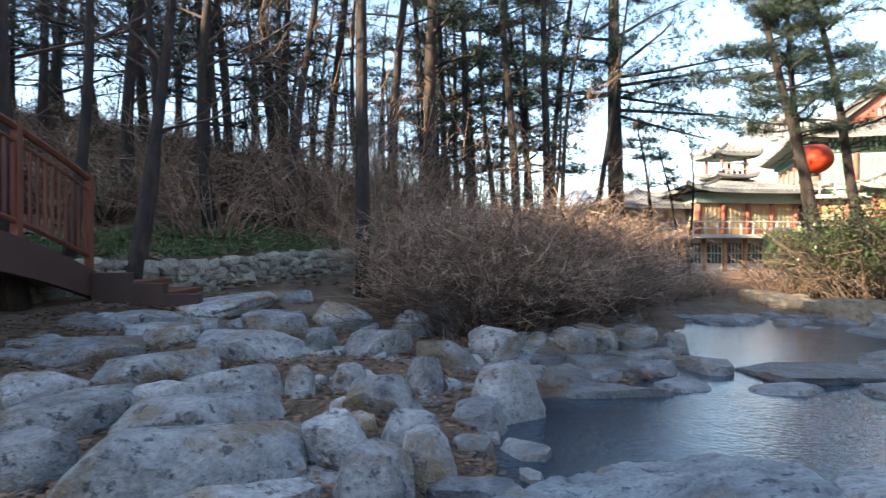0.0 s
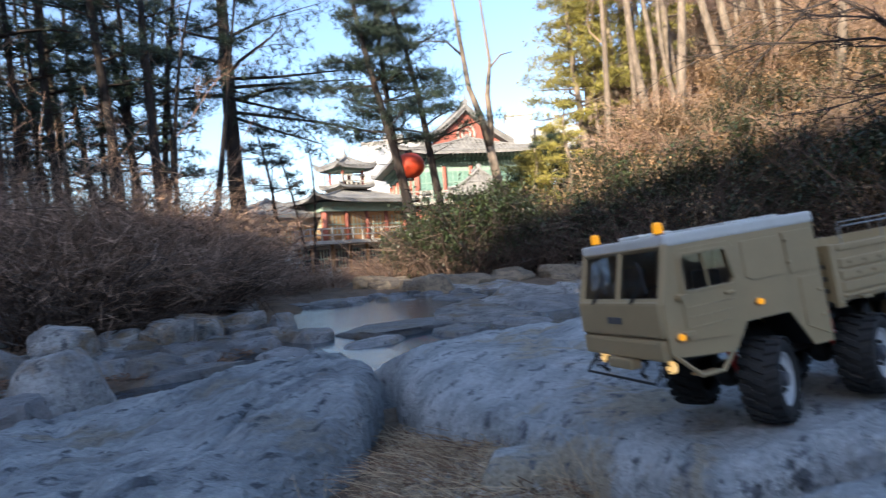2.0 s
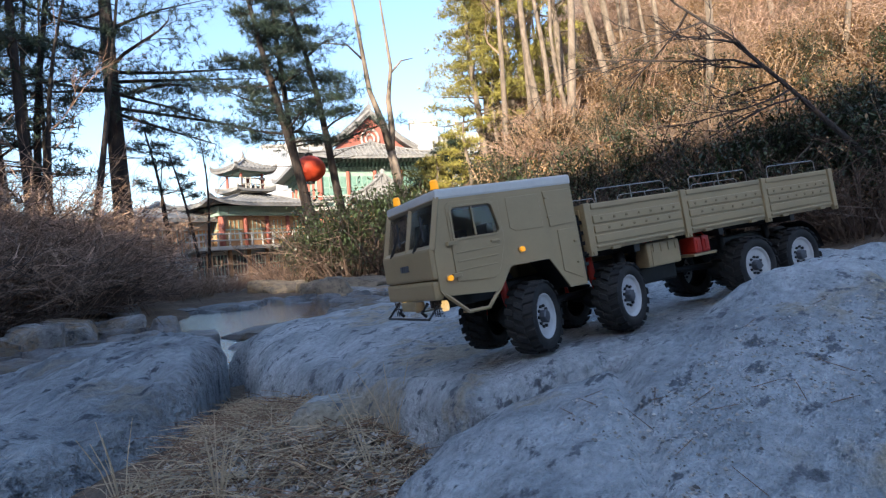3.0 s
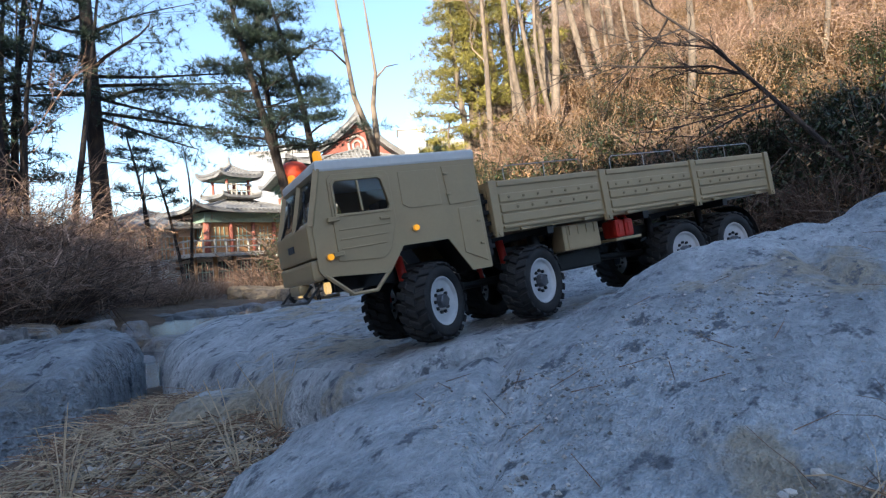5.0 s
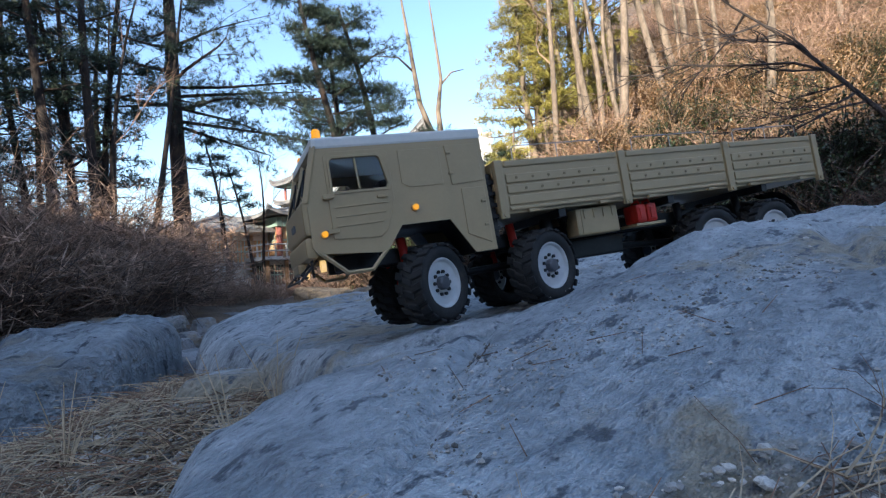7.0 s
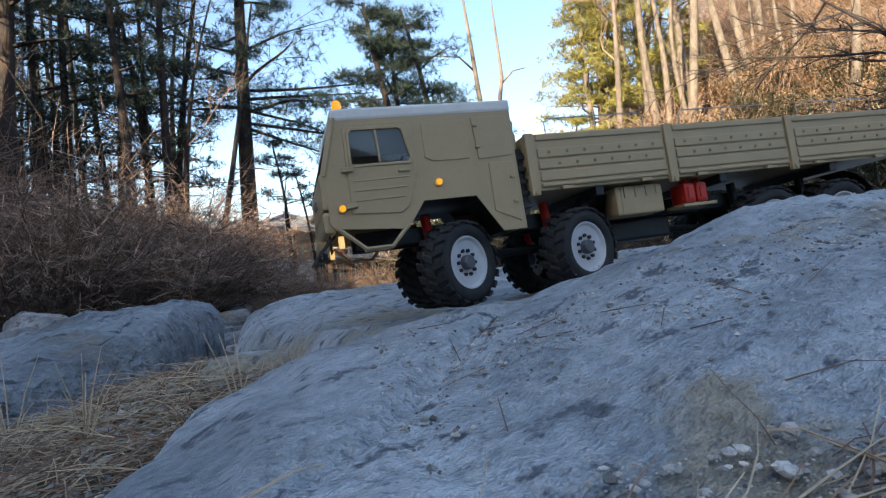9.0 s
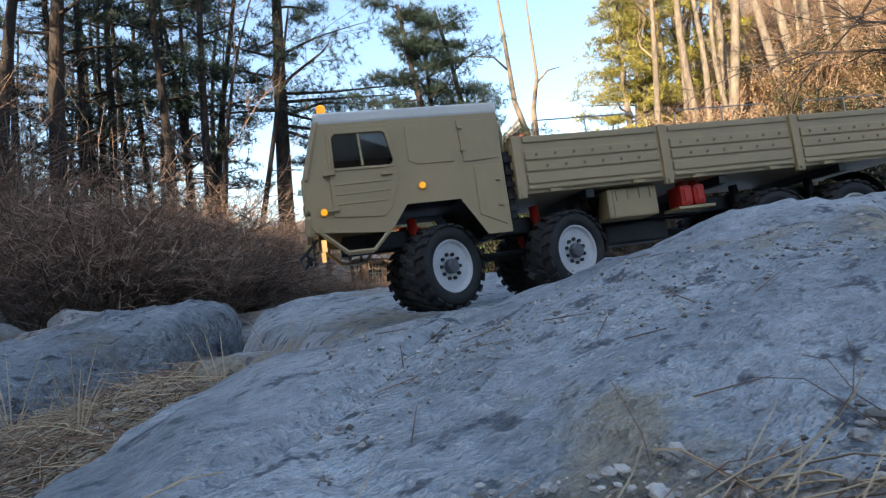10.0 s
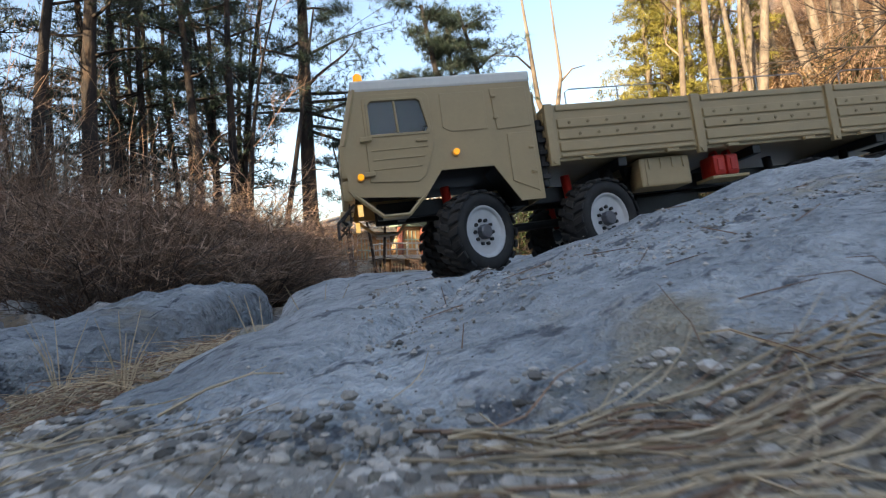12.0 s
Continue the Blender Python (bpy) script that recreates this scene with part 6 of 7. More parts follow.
b = bmesh.new()
box(b, -0.145, 0.088, 0.004, WIDE - 0.004, 0.083, 0.0855)
part("cab_floor", b, BLACK, cab)
for yk in (0.030, 0.112):
    b = bmesh.new()
    box(b, -0.085, -0.045, yk, yk + 0.045, 0.086, 0.105, 0.004)
    box(b, -0.050, -0.038, yk, yk + 0.045, 0.100, 0.150, 0.004)
    part("seat", b, BLACK, cab)
b = bmesh.new()
box(b, -0.150, -0.125, 0.006, WIDE - 0.006, 0.086, 0.122, 0.004)
part("dashboard", b, BLACK, cab)
b = bmesh.new()
bmesh.ops.create_circle(b, radius=0.012, segments=20)
rim_pts = [Matrix.Translation((-0.112, 0.05, 0.128)) @ Matrix.Rotation(-0.6, 4, "Y") @ v.co for v in b.verts]
b.free()
b = bmesh.new()
rod(b, rim_pts + rim_pts[:1], 0.0014, 5, cap=False)
part("steering_wheel", b, BLACK, cab)
for yk in (0.020, WIDE - 0.022):
    b = bmesh.new()
    rod(b, [(-0.128, yk, 0.203), (-0.128, yk, 0.2055)], 0.0066, 14)
    part("beacon_base", b, BLACK, cab)
    b = bmesh.new()
    rod(b, [(-0.128, yk, 0.2055), (-0.128, yk, 0.217), (-0.128, yk, 0.2195)], [0.0060, 0.0056, 0.0035], 14)
    part("beacon", b, AMBER, cab, "lit amber roof beacon")

# load bed
bed = new("load_bed")
bed.parent = truck
bed["label"] = "tan drop-side load bed"
BX0, BX1, BZ0, BZ1 = 0.106, 0.738, 0.083, 0.154
b = bmesh.new()
box(b, BX0, BX1, 0.0, WIDE, BZ0 - 0.004, BZ0 + 0.004, 0.001)
part("bed_floor", b, PAINT, bed)
POSTS = (0.110, 0.319, 0.528, 0.733)
for y, s in ((-0.001, -1), (WIDE + 0.001, 1)):
    for x0, x1 in zip(POSTS, POSTS[1:]):
        b = bmesh.new()
        box(b, x0 + 0.006, x1 - 0.006, y - 0.0012, y + 0.0012, BZ0, BZ1)
        side_gate = part("drop_side", b, PAINT, bed)
        for z0, z1 in ((BZ0 + 0.0005, BZ0 + 0.005), (BZ0 + 0.008, BZ0 + 0.021), (BZ0 + 0.024, BZ0 + 0.036), (BZ0 + 0.039, BZ0 + 0.0515), (BZ1 - 0.009, BZ1 - 0.001)):
            part("rib", box(bmesh.new(), x0 + 0.010, x1 - 0.010, min(y, y + s * 0.0035), max(y, y + s * 0.0035), z0, z1, 0.0014), PAINT, bed)
        for row, zk in ((0, BZ0 + 0.0455), (1, BZ0 + 0.030)):
            for k in range(7 - row):
                xk = x0 + 0.026 + (k + 0.5 * row) * (x1 - x0 - 0.052) / 6
                b = bmesh.new()
                disc(b, (xk, y + s * 0.0045, zk), (0, s, 0), 0.0021, 0.003, 8)
                part("bolt", b, BRASS, bed, "dull brass bolt head")
        for xk in (x0 + 0.045, x1 - 0.045):
            b = bmesh.new()
            box(b, xk - 0.008, xk + 0.008, min(y, y + s * 0.006), max(y, y + s * 0.006), BZ0 - 0.005, BZ0 - 0.0005, 0.001)
            part("hinge", b, PAINT, side_gate)
        b = bmesh.new()
        xa, xb = x0 + 0.03, x1 - 0.03
        yy = y - s * 0.006
        rod(b, [(xa, yy, BZ1 - 0.004), (xa, yy, BZ1 + 0.018), (xa + 0.006, yy, BZ1 + 0.022), (xb - 0.006, yy, BZ1 + 0.022), (xb, yy, BZ1 + 0.018), (xb, yy, BZ1 - 0.004)], 0.0009, 5)
        rod(b, [((xa + xb) / 2, yy, BZ1 - 0.004), ((xa + xb) / 2, yy, BZ1 + 0.022)], 0.0009, 5)
        part("wire_rail", b, STEEL, bed, "thin bright wire rail")
    for xp in POSTS:
        b = bmesh.new()
        box(b, xp - 0.006, xp + 0.006, min(y - s * 0.002, y + s * 0.005), max(y - s * 0.002, y + s * 0.005), BZ0 - 0.010, BZ1 + 0.001, 0.0012)
        disc(b, (xp, y + s * 0.007, BZ0 - 0.005), (0, s, 0), 0.003, 0.004, 10)
        part("post", b, PAINT, bed)
for xk, nm in ((BX0, "headboard"), (BX1 - 0.003, "tailgate")):
    b = bmesh.new()
    box(b, xk, xk + 0.003, 0.001, WIDE - 0.001, BZ0, BZ1)
    for z0 in (BZ0 + 0.006, BZ0 + 0.028, BZ0 + 0.05):
        box(b, xk - 0.002, xk + 0.005, 0.008, WIDE - 0.008, z0, z0 + 0.014, 0.001)
    part(nm, b, PAINT, bed)
for x0 in (0.20, 0.40, 0.60):
    b = bmesh.new()
    box(b, x0, x0 + 0.012, 0.004, WIDE - 0.004, BZ0 - 0.016, BZ0 - 0.004, 0.001)
    part("cross_beam", b, BLACK, bed)
# things slung under the bed
for y, s in ((0.010, -1), (WIDE - 0.055, 1)):
    b = bmesh.new()
    box(b, 0.232, 0.306, y, y + 0.045, 0.036, 0.076, 0.003)
    box(b, 0.240, 0.2405, y - 0.001, y + 0.046, 0.038, 0.074)
    for xk in (0.245, 0.262, 0.279, 0.295):
        box(b, xk, xk + 0.003, y - 0.0015, y, 0.060, 0.074)
    part("tool_box", b, PAINT, truck, "tan side locker")
    for k in range(2):
        b = bmesh.new()
        xa = 0.342 + k * 0.020
        box(b, xa, xa + 0.0185, y, y + 0.034, 0.043, 0.072, 0.0045)
        for q in (0.25, 0.5, 0.75):
            box(b, xa - 0.0003, xa + 0.0188, y + 0.034 * q - 0.002, y + 0.034 * q + 0.002, 0.047, 0.066, 0.001)
        box(b, xa + 0.005, xa + 0.0135, y - 0.0015, y + 0.002, 0.049, 0.066, 0.001)
        rod(b, [(xa + 0.009, y + 0.004, 0.071), (xa + 0.009, y + 0.007, 0.0765), (xa + 0.009, y + 0.018, 0.0765), (xa + 0.009, y + 0.022, 0.071)], 0.0022, 6)
        part("jerry_can", b, REDPL, truck, "bright red fuel can")
    b = bmesh.new()
    box(b, 0.336, 0.392, y - 0.002, y + 0.038, 0.038, 0.0425, 0.001)
    part("can_rack", b, PAINT if s < 0 else BLACK, truck)
    b = bmesh.new()
    rod(b, [(0.196 + 0.0, y + 0.03, 0.07), (0.2, y + 0.03, 0.03), (0.225, y + 0.03, 0.028), (0.228, y + 0.03, 0.07)], 0.010, 8)
    part("air_tank", b, BLACK, truck, smooth=True)
    # rear mudguard
    b = bmesh.new()
    arc = [(0.615 + 0.064 * math.cos(a), 0.064 * math.sin(a)) for a in (0.1, 0.35, 0.6, 0.85, 1.1, 1.35, 1.57)]
    y0, y1 = (0.0, 0.05) if s < 0 else (WIDE - 0.05, WIDE)
    vs = [(b.verts.new((p[0], y0, p[1])), b.verts.new((p[0], y1, p[1]))) for p in arc]
    for (a0, a1), (c0, c1) in zip(vs, vs[1:]):
        b.faces.new((a0, a1, c1, c0))
    bmesh.ops.solidify(b, geom=b.faces[:], thickness=0.002)
    part("mudguard", b, BLACK, truck, smooth=True)
# pipe between cab and bed
b = bmesh.new()
rod(b, [(0.099, 0.022, 0.07), (0.099, 0.022, 0.16), (0.099, 0.024, 0.176), (0.103, 0.036, 0.184), (0.108, 0.048, 0.172), (0.108, 0.05, 0.13)], 0.0045, 8)
part("intake_pipe", b, PAINT, truck, smooth=True)
b = bmesh.new()
box(b, 0.096, 0.104, 0.01, WIDE - 0.01, 0.05, 0.14, 0.002)
radiator = part("radiator", b, BLACK, truck)
for k in range(5):
    part("fin", box(bmesh.new(), 0.0945, 0.1055, 0.006, WIDE - 0.006, 0.06 + 0.016 * k, 0.066 + 0.016 * k, 0.001), BLACK, radiator)


# ---- bridge, walls and small things ----
bridge = thing("footbridge", "arched brown steel footbridge with red-brown railings", "bridge", pose(-4.3, 7.3, 0, 0, 0, 2))


def arch_z(s):
    return 0.88 + 0.33 * s - 0.035 * s * s


for dx in (0.0, -1.6):
    b = bmesh.new()
    for s0 in np.arange(-0.1, 4.3, 0.2):
        s1 = s0 + 0.2
        vs = [b.verts.new((dx + w, -s, arch_z(s) + dz)) for s in (s0, s1) for w, dz in ((-0.05, -0.34 - 0.03 * s), (0.05, -0.34 - 0.03 * s), (0.05, 0), (-0.05, 0))]
        for k in range(4):
            b.faces.new((vs[k], vs[(k + 1) % 4], vs[4 + (k + 1) % 4], vs[4 + k]))
    bmesh.ops.remove_doubles(b, verts=b.verts[:], dist=0.002)
    bmesh.ops.recalc_face_normals(b, faces=b.faces[:])
    part("arch_beam", b, BRIDGE_STEEL, bridge)
for s in np.arange(0, 4.2, 0.15):
    b = bmesh.new()
    box(b, -1.55, -0.052, -s - 0.14, -s, arch_z(s) - 0.06, arch_z(s) - 0.02, 0.004)
    part("plank", b, RAILWOOD, bridge)
for dx in (0.0, -1.6):
    for off, r in ((1.10, 0.04), (0.16, 0.03), (0.95, 0.022)):
        b = bmesh.new()
        rod(b, [(dx, -s, arch_z(s) + off) for s in np.arange(0.05, 4.3, 0.3)], r, 6)
        part("handrail" if off > 1 else "rail", b, RAILWOOD, bridge)
    for k in range(4):
        s = 0.05 + 1.3 * k
        b = bmesh.new()
        box(b, dx - 0.04, dx + 0.04, -s - 0.04, -s + 0.04, arch_z(s) - 0.1, arch_z(s) + 1.16, 0.008)
        part("post", b, RAILWOOD, bridge)
    for k in range(33):
        s = 0.15 + 0.125 * k
        b = bmesh.new()
        box(b, dx - 0.014, dx + 0.014, -s - 0.014, -s + 0.014, arch_z(s) + 0.15, arch_z(s) + 0.96, 0.003)
        part("baluster", b, RAILWOOD, bridge)
for k in range(3):
    b = bmesh.new()
    box(b, 0.06 + 0.42 * k, 0.50 + 0.42 * k, -0.12, 0.02, 0.28, 0.86 - 0.13 * k, 0.008)
    part("stair_stringer", b, BRIDGE_STEEL, bridge)
    b = bmesh.new()
    box(b, 0.06 + 0.42 * k, 0.50 + 0.42 * k, 0.03, 1.2, 0.68 - 0.13 * k, 0.74 - 0.13 * k, 0.008)
    part("step", b, RAILWOOD, bridge)
b = bmesh.new()
box(b, -1.9, 0.2, -0.2, 0.25, -0.3, 0.50, 0.03)
part("abutment", b, STONEPALE, bridge)

# wooden fence stub beside the tall pine
fence = thing("wooden_fence", "weathered wooden fence with two rails", "fence", pose(-0.98, 9.25, height(-0.98, 9.25), 0, 0, 20))
for xk, hk in ((0.0, 1.0), (0.75, 0.85), (1.5, 0.8)):
    b = bmesh.new()
    rod(b, [(xk, 0, -0.2), (xk + 0.02, 0, hk)], [0.065, 0.055], 8)
    part("post", b, BARK, fence, smooth=True)
for zk in (0.35, 0.7):
    b = bmesh.new()
    rod(b, [(-0.1, 0.07, zk + 0.04), (0.8, 0.06, zk), (1.6, 0.07, zk - 0.03)], 0.04, 7)
    part("rail", b, BARK, fence, smooth=True)

# dry stone wall that holds the slope
ex, ey = WALL_B[0] - WALL_A[0], WALL_B[1] - WALL_A[1]
run = math.hypot(ex, ey)
ux, uy = ex / run, ey / run
wall = thing("wall_dry_stone", "low dry-stone retaining wall of rough grey fieldstones", "wall", kind="structure")
v = []
for s in np.linspace(0, run, 12):
    x, y = WALL_A[0] + ux * s - uy * 0.10, WALL_A[1] + uy * s + ux * 0.10
    z = height(x + uy * 0.3, y - ux * 0.3)
    v += [(x, y, z - 0.2), (x, y, z + 0.38), (x - uy * 0.2, y + ux * 0.2, z + 0.41), (x - uy * 0.2, y + ux * 0.2, z - 0.2)]
f = [(4 * i + j, 4 * i + (j + 1) % 4, 4 * i + 4 + (j + 1) % 4, 4 * i + 4 + j) for i in range(11) for j in range(4)]
raw("wall_core", v, f, EARTH, wall)
STONES = [mesh_of("stone", boulder_mesh(s + 71, 6, 4, s % 2 == 0), WALLSTONE, True) for s in range(8)]
rnd = random.Random(3)
for c in range(5):
    s = rnd.uniform(0, 0.1)
    while s < run:
        w = rnd.uniform(0.08, 0.25)
        x, y = WALL_A[0] + ux * (s + w / 2) - uy * 0.05, WALL_A[1] + uy * (s + w / 2) + ux * 0.05
        z = height(x + uy * 0.3, y - ux * 0.3) + 0.04 + 0.095 * c + rnd.uniform(-0.025, 0.03)
        o = new("stone", STONES[rnd.randrange(8)])
        o.parent = wall
        o.matrix_world = pose(x, y, z, rnd.uniform(-8, 8), rnd.uniform(-14, 14), math.degrees(math.atan2(uy, ux)) + rnd.uniform(-15, 15)) @ Matrix.Diagonal((w * 1.22, 0.26, rnd.uniform(0.11, 0.17), 1))
        s += w

# loose litter
rnd = random.Random(12)


def litter(name, pts, length, width, material, label, category, flat=0.3, curl=0.02):
    sp = Soup()
    for (x, y), z in zip(pts, heights(pts)):
        a = rnd.uniform(0, math.tau)
        ln = length * rnd.uniform(0.6, 1.3)
        d = Vector((math.cos(a), math.sin(a), rnd.uniform(-flat, flat))) * ln
        sp.leaf(Vector((x, y, z + curl + rnd.uniform(0, curl))), d, width, Vector((-math.sin(a), math.cos(a), rnd.uniform(-flat, flat))))
    return tagged(sp.object(name, material), label, category, kind="stuff")


litter("fallen_leaves", sample(30000, -4.2, 2.2, 2.0, 8.5, lambda x, y: shore(x, y) > 0.02, 1), 0.05, 0.017, DRYLEAF, "brown fallen leaves between the bank stones", "leaves")
litter("slope_leaves", [far_place(rnd, -42, 10, 9.5, 22) for _ in range(6000)], 0.13, 0.05, DRYLEAF, "brown fallen leaves on the wooded slope", "leaves", curl=0.05)
litter("golden_leaves", [far_place(rnd, 46, 88, 17, 40) for _ in range(40000)], 0.12, 0.04, GOLDLEAF, "fallen leaves on the slope, sunlit gold put into their colour", "leaves", 0.8, 0.08)


def behind_wall():
    s, o = rnd.uniform(-0.6, run + 0.3), rnd.uniform(0.2, 2.2)
    return WALL_A[0] + ux * s - uy * o, WALL_A[1] + uy * s + ux * o


sp = Soup()
cover_pts = [behind_wall() for _ in range(11000)]
for (x, y), z in zip(cover_pts, heights(cover_pts)):
    p = Vector((x, y, z - 0.01))
    d = rnd_dir(rnd, 0.9) * rnd.uniform(0.08, 0.2)
    sp.leaf(p, d, 0.012, d.cross(Vector((0, 0, 1))).normalized() if d.cross(Vector((0, 0, 1))).length > 0.001 else Vector((1, 0, 0)), 0.03)
tagged(sp.object("ground_cover", COVER), "low green ground cover above the stone wall", "plants", kind="stuff")

# dry grass and pine needles in the gap between the slabs
STRAW_BED = near_pts((0.60, 0.72), (0.80, 0.66), (0.98, 0.70), (1.02, 0.95), (1.05, 1.3), (0.98, 1.42), (0.85, 1.2), (0.70, 1.05), (0.58, 0.92))


def in_poly(poly, n, seed):
    return sample(n, min(p[0] for p in poly), max(p[0] for p in poly), min(p[1] for p in poly), max(p[1] for p in poly), lambda x, y: shore(x, y, poly) < 0, seed)


sp, dark = Soup(), Soup()
bed_pts = in_poly(STRAW_BED, 4300, 2)
for k, ((x, y), z) in enumerate(zip(bed_pts, heights(bed_pts))):
    z += rnd.uniform(0.0, 0.022)
    a = rnd.gauss(0.9, 0.8)
    ln = rnd.uniform(0.03, 0.13)
    p = Vector((x, y, z))
    q = p + Vector((math.cos(a) * ln, math.sin(a) * ln, rnd.uniform(-0.012, 0.012)))
    (dark if k % 5 in (0, 2) else sp).twig([p, (p + q) / 2 + Vector((0, 0, rnd.uniform(-0.003, 0.009))), q], 0.00075, 0.0004)
tagged(dark.object("needle_mat", NEEDLE_DRY), "brown pine needles matted in the dry grass", "pine needles", kind="stuff")
tagged(sp.object("dry_grass_mat", STRAW), "flattened straw-coloured dry grass between the slabs", "dry grass", kind="stuff")
for gx_, gy_, n_ in ((0.76, 0.71, 9), (1.0, 0.65, 7), (0.68, 0.83, 8), (0.92, 0.59, 6)):
    t = thing("grass_tuft", "upright tuft of dry straw-coloured grass", "grass", pose(gx_, gy_, height(gx_, gy_)), "dry grass tufts")
    for _ in range(n_):
        sp = Soup()
        a, ln = rnd.uniform(0, math.tau), rnd.uniform(0.05, 0.12)
        tip = Vector((math.cos(a) * ln * 0.45, math.sin(a) * ln * 0.45, ln))
        sp.twig([Vector((0, 0, -0.01)), tip * 0.5 + Vector((0, 0, 0.01)), tip], 0.0013, 0.0005)
        sp.object("blade", STRAW, t)

GRAVEL_BED = near_pts((0.0, 0.45), (0.45, 0.55), (0.62, 0.45), (0.86, 0.66), (0.80, 0.80), (0.62, 0.96), (0.3, 0.86), (-0.1, 0.75))
sp = Soup()
bed_pts = in_poly(GRAVEL_BED, 7000, 3) + in_poly(STRAW_BED, 8000, 4)
for (x, y), zg in zip(bed_pts, heights(bed_pts)):
    r = 0.0017 + 0.0065 * rnd.random() ** 4
    z = zg + r * 0.5 + rnd.uniform(0, 0.006)
    c = Vector((x, y, z))
    k0 = len(sp.v)
    sp.v += [tuple(c + Vector(d) * r * rnd.uniform(0.7, 1.3)) for d in ((1, 0, 0), (0, 1, 0), (-1, 0, 0), (0, -1, 0), (0, 0, 0.8), (0, 0, -0.8))]
    sp.f += [(k0 + i, k0 + (i + 1) % 4, k0 + 4) for i in range(4)] + [(k0 + (i + 1) % 4, k0 + i, k0 + 5) for i in range(4)]
tagged(sp.object("gravel", GRIT), "fine grey-brown gravel and grit beside the slab", "gravel", kind="stuff")
sp = Soup()
bed_pts = in_poly(GRAVEL_BED, 900, 5)
for (x, y), z in zip(bed_pts, heights(bed_pts)):
    a, ln = rnd.uniform(0, math.tau), rnd.uniform(0.03, 0.09)
    p = Vector((x, y, z + rnd.uniform(0.006, 0.014)))
    q = p + Vector((math.cos(a) * ln, math.sin(a) * ln, rnd.uniform(-0.004, 0.006)))
    sp.twig([p, (p + q) / 2 + Vector((0, 0, 0.003)), q], 0.0009, 0.0005)
tagged(sp.object("fallen_needles", NEEDLE_DRY), "brown fallen pine needles on the gravel", "pine needles", kind="stuff")
for k, (x, y) in enumerate(in_poly(GRAVEL_BED, 40, 6)):
    o = new("pebble", STONES[k % 8])
    w = rnd.uniform(0.012, 0.035)
    o.matrix_world = pose(x, y, height(x, y) + w * 0.25, 0, 0, rnd.uniform(0, 360)) @ Matrix.Diagonal((w, w * 0.8, w * 0.6, 1))
    tagged(o, "small grey pebble on the gravel", "stone", "pebbles")

# grit and needles lying on the large slab
sp, sq = Soup(), Soup()
for k in range(3000):
    if k % 4:
        t, o = rnd.random(), rnd.gauss(0, 0.036)
        if k % 2:
            x, y = 0.90 + 0.42 * t + 0.3 * o, 0.16 + 0.05 * math.sin(5 * t) + o
        else:
            x, y = 0.94 + 0.20 * t + 0.6 * o, 0.30 - 0.22 * t + 0.5 * o
    else:
        q = TRUCK_POSE @ Vector((rnd.uniform(-0.25, 0.7), -rnd.uniform(0.15, 0.75), 0))
        x, y = q.x, q.y
    z = SLAB_TOP(x, y)
    r = 0.0006 + 0.0022 * rnd.random() ** 5
    c = Vector((x, y, z + r * 0.1))
    k0 = len(sp.v)
    sp.v += [tuple(c + Vector(d) * r * rnd.uniform(0.7, 1.3)) for d in ((1, 0, 0), (0, 1, 0), (-1, 0, 0), (0, -1, 0), (0, 0, 0.7), (0, 0, -0.8))]
    sp.f += [(k0 + i, k0 + (i + 1) % 4, k0 + 4) for i in range(4)] + [(k0 + (i + 1) % 4, k0 + i, k0 + 5) for i in range(4)]
    if k % 110 == 0:
        a, ln = rnd.uniform(0, math.tau), rnd.uniform(0.015, 0.04)
        e = Vector((x + math.cos(a) * ln, y + math.sin(a) * ln, 0))
        e.z = SLAB_TOP(e.x, e.y) + 0.002
        sq.twig([Vector((x, y, z + 0.002)), e], 0.0005, 0.0003)
tagged(sp.object("slab_grit", GRIT), "scattered grit lying on the granite slab", "gravel", kind="stuff")
tagged(sq.object("slab_needles", NEEDLE_DRY), "loose pine needles lying on the granite slab", "pine needles", kind="stuff")

# gravel and needles that have washed over the near foot of the large slab
def washed(u, v):
    """How far inside the gravel a place lies, in metres."""
    edge = 0.505 - 0.7 * max(0.0, -0.17 - u) + 0.30 * max(0.0, u + 0.08)
    return v - edge + 0.025 * noise.noise((u * 9, v * 9, 3)) + 0.012 * noise.noise((u * 30, v * 30, 6))


def slab_place(u, v):
    q = TRUCK_POSE @ Vector((u, -v, 0))
    return q.x, q.y


nu, nv = 120, 70
verts, faces = [], []
for j in range(nv):
    for i in range(nu):
        u, v = -0.42 + 0.95 * i / (nu - 1), 0.30 + 0.50 * j / (nv - 1)
        x, y = slab_place(u, v)
        verts.append((x, y, SLAB_TOP(x, y) - 0.006 + 0.011 * fold(washed(u, v), -0.005, 0.03) + 0.002 * noise.noise((x * 40, y * 40, 1))))
for j in range(nv - 1):
    for i in range(nu - 1):
        if washed(-0.42 + 0.95 * (i + 0.5) / (nu - 1), 0.30 + 0.50 * (j + 0.5) / (nv - 1)) > -0.012:
            faces.append((j * nu + i, j * nu + i + 1, (j + 1) * nu + i + 1, (j + 1) * nu + i))
tagged(raw("sand_bed", verts, faces, SAND, smooth=True), "coarse grey-brown sand washed over the slab's foot", "sand", kind="stuff")

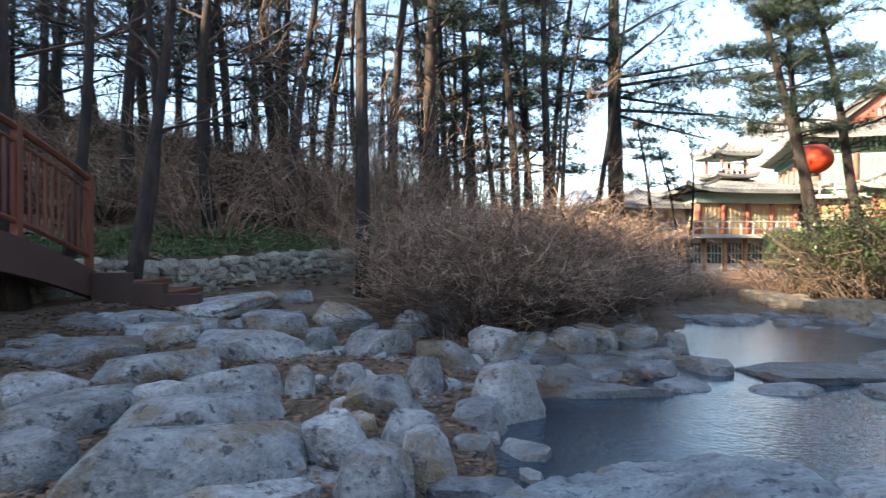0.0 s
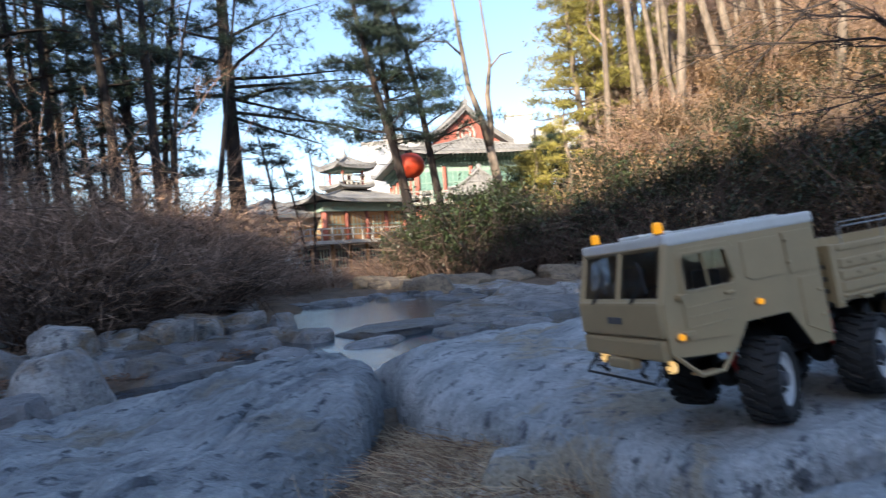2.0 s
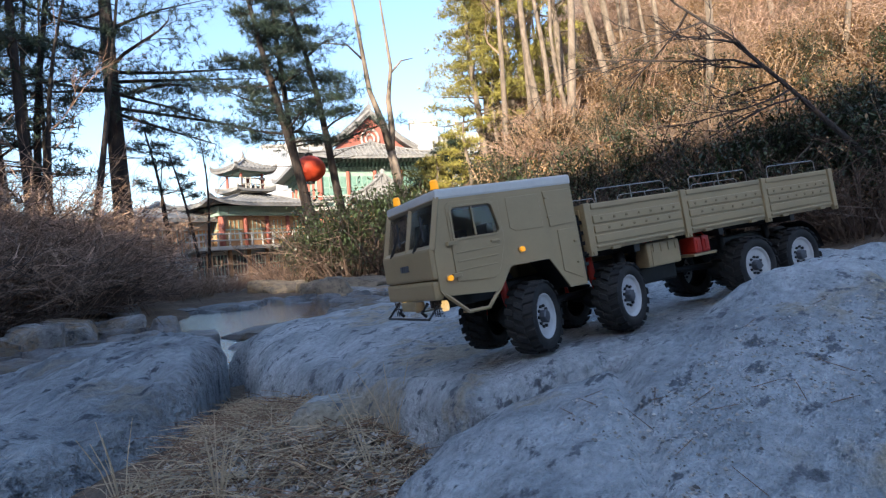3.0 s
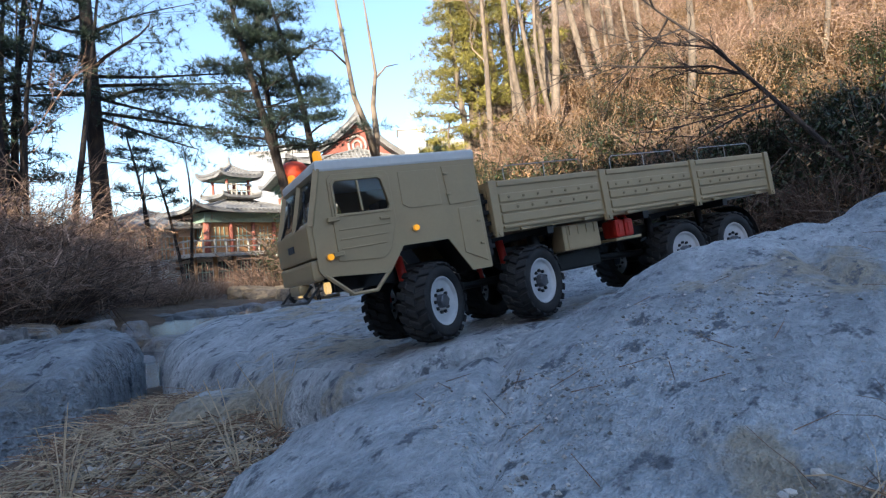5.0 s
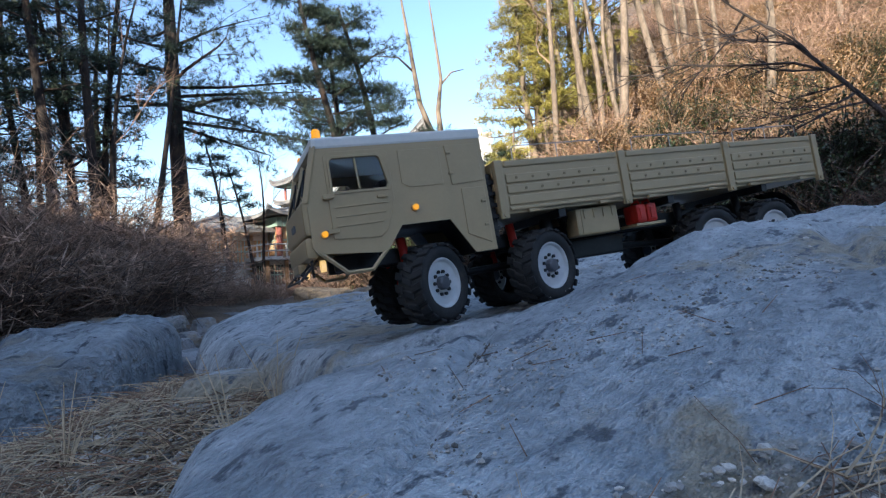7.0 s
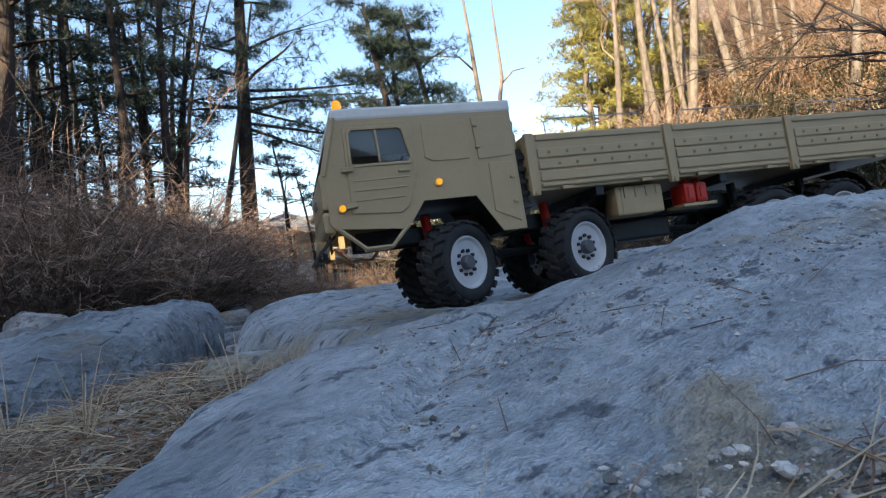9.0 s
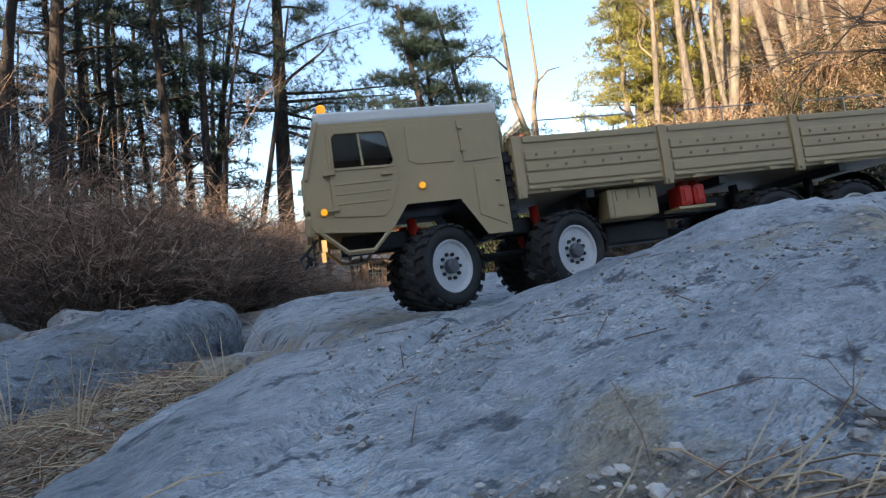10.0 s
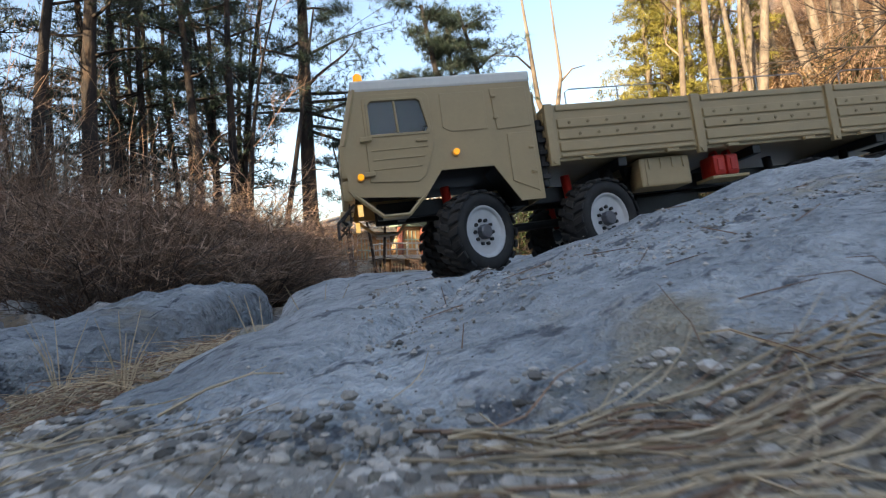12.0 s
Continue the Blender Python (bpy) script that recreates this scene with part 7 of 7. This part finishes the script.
rnd = random.Random(31)
G = (1 + math.sqrt(5)) / 2
ICO_V = [Vector(v).normalized() for a in (-1, 1) for b in (-G, G) for v in ((0, a, b), (a, b, 0), (b, 0, a))]
bm = bmesh.new()
for v in ICO_V:
    bm.verts.new(v)
bmesh.ops.convex_hull(bm, input=bm.verts[:])
bm.verts.index_update()
ICO_V, ICO_F = [v.co.copy() for v in bm.verts], [tuple(v.index for v in f.verts) for f in bm.faces]
bm.free()
sp = Soup()
for k in range(52000):
    u, v = rnd.uniform(-0.42, 0.5), rnd.uniform(0.30, 0.76)
    inside = washed(u, v)
    if inside < -0.02 or (inside < 0.01 and rnd.random() < 0.7):
        continue
    x, y = slab_place(u, v)
    z = SLAB_TOP(x, y)
    r = 0.0007 + 0.0034 * rnd.random() ** 4
    flatness = rnd.uniform(0.5, 0.85)
    c = Vector((x, y, z + 0.0045 + r * 0.2))
    k0 = len(sp.v)
    a, long_ = rnd.uniform(0, math.tau), rnd.uniform(1.0, 1.5)
    for d in ICO_V:
        q = Vector((d.x * long_, d.y, d.z * flatness)) * r * rnd.uniform(0.78, 1.15)
        sp.v.append((c.x + q.x * math.cos(a) - q.y * math.sin(a), c.y + q.x * math.sin(a) + q.y * math.cos(a), c.z + q.z))
    sp.f += [tuple(k0 + i for i in f) for f in ICO_F]
tagged(sp.object("gravel", GRIT), "fine grey gravel lying on the foot of the slab", "gravel", kind="stuff")
for k in range(70):
    u, v = rnd.uniform(-0.4, 0.45), rnd.uniform(0.36, 0.72)
    if washed(u, v) > 0.0:
        x, y = slab_place(u, v)
        w = rnd.uniform(0.004, 0.009)
        o = new("pebble", STONES[k % 8])
        o.matrix_world = pose(x, y, SLAB_TOP(x, y) + 0.003 + w * 0.2, rnd.uniform(-12, 12), rnd.uniform(-12, 12), rnd.uniform(0, 360)) @ Matrix.Diagonal((w * 1.3, w, w * 0.7, 1))
        tagged(o, "small grey pebble on the washed gravel", "stone", "pebbles")
straw_s, needle_s = Soup(), Soup()
for k in range(900):
    u, v = rnd.uniform(-0.42, 0.45), rnd.uniform(0.34, 0.74)
    if washed(u, v) < rnd.uniform(-0.03, 0.05) or (u < -0.05 and k % 3):
        continue
    x, y = slab_place(u, v)
    a, ln = rnd.gauss(-0.25, 0.75), rnd.uniform(0.02, 0.075)
    pts = []
    for f in (0, 0.35, 0.7, 1.0):
        px, py = x + math.cos(a + 0.25 * f) * ln * f, y + math.sin(a + 0.25 * f) * ln * f
        pts.append(Vector((px, py, SLAB_TOP(px, py) + 0.0075 + rnd.uniform(0, 0.005))))
    if k % 9 == 0:
        straw_s.twig(pts, 0.0008, 0.0005)
    else:
        (straw_s if k % 3 == 0 else needle_s).twig(pts, 0.00035, 0.0002)
for k in range(400):
    u, v = rnd.uniform(-0.16, 0.2), rnd.uniform(0.49, 0.62)
    if washed(u, v) < 0.015:
        continue
    x, y = slab_place(u, v)
    a, ln, sag = rnd.gauss(-0.45, 0.32), rnd.uniform(0.03, 0.09), rnd.uniform(-0.4, 0.4)
    pts = []
    for f in (0, 0.25, 0.5, 0.75, 1.0):
        px, py = x + math.cos(a + sag * f) * ln * f, y + math.sin(a + sag * f) * ln * f
        pts.append(Vector((px, py, SLAB_TOP(px, py) + 0.0075 + 0.001 * (k % 4))))
    (needle_s if k % 4 == 1 else straw_s).twig(pts, rnd.uniform(0.0004, 0.0009), 0.0003)
tagged(straw_s.object("straw_stalks", STRAW), "loose dry straw stalks scattered on gravel", "dry grass", kind="stuff")
tagged(needle_s.object("gravel_needles", NEEDLE_DRY), "brown pine needles scattered on gravel", "pine needles", kind="stuff")
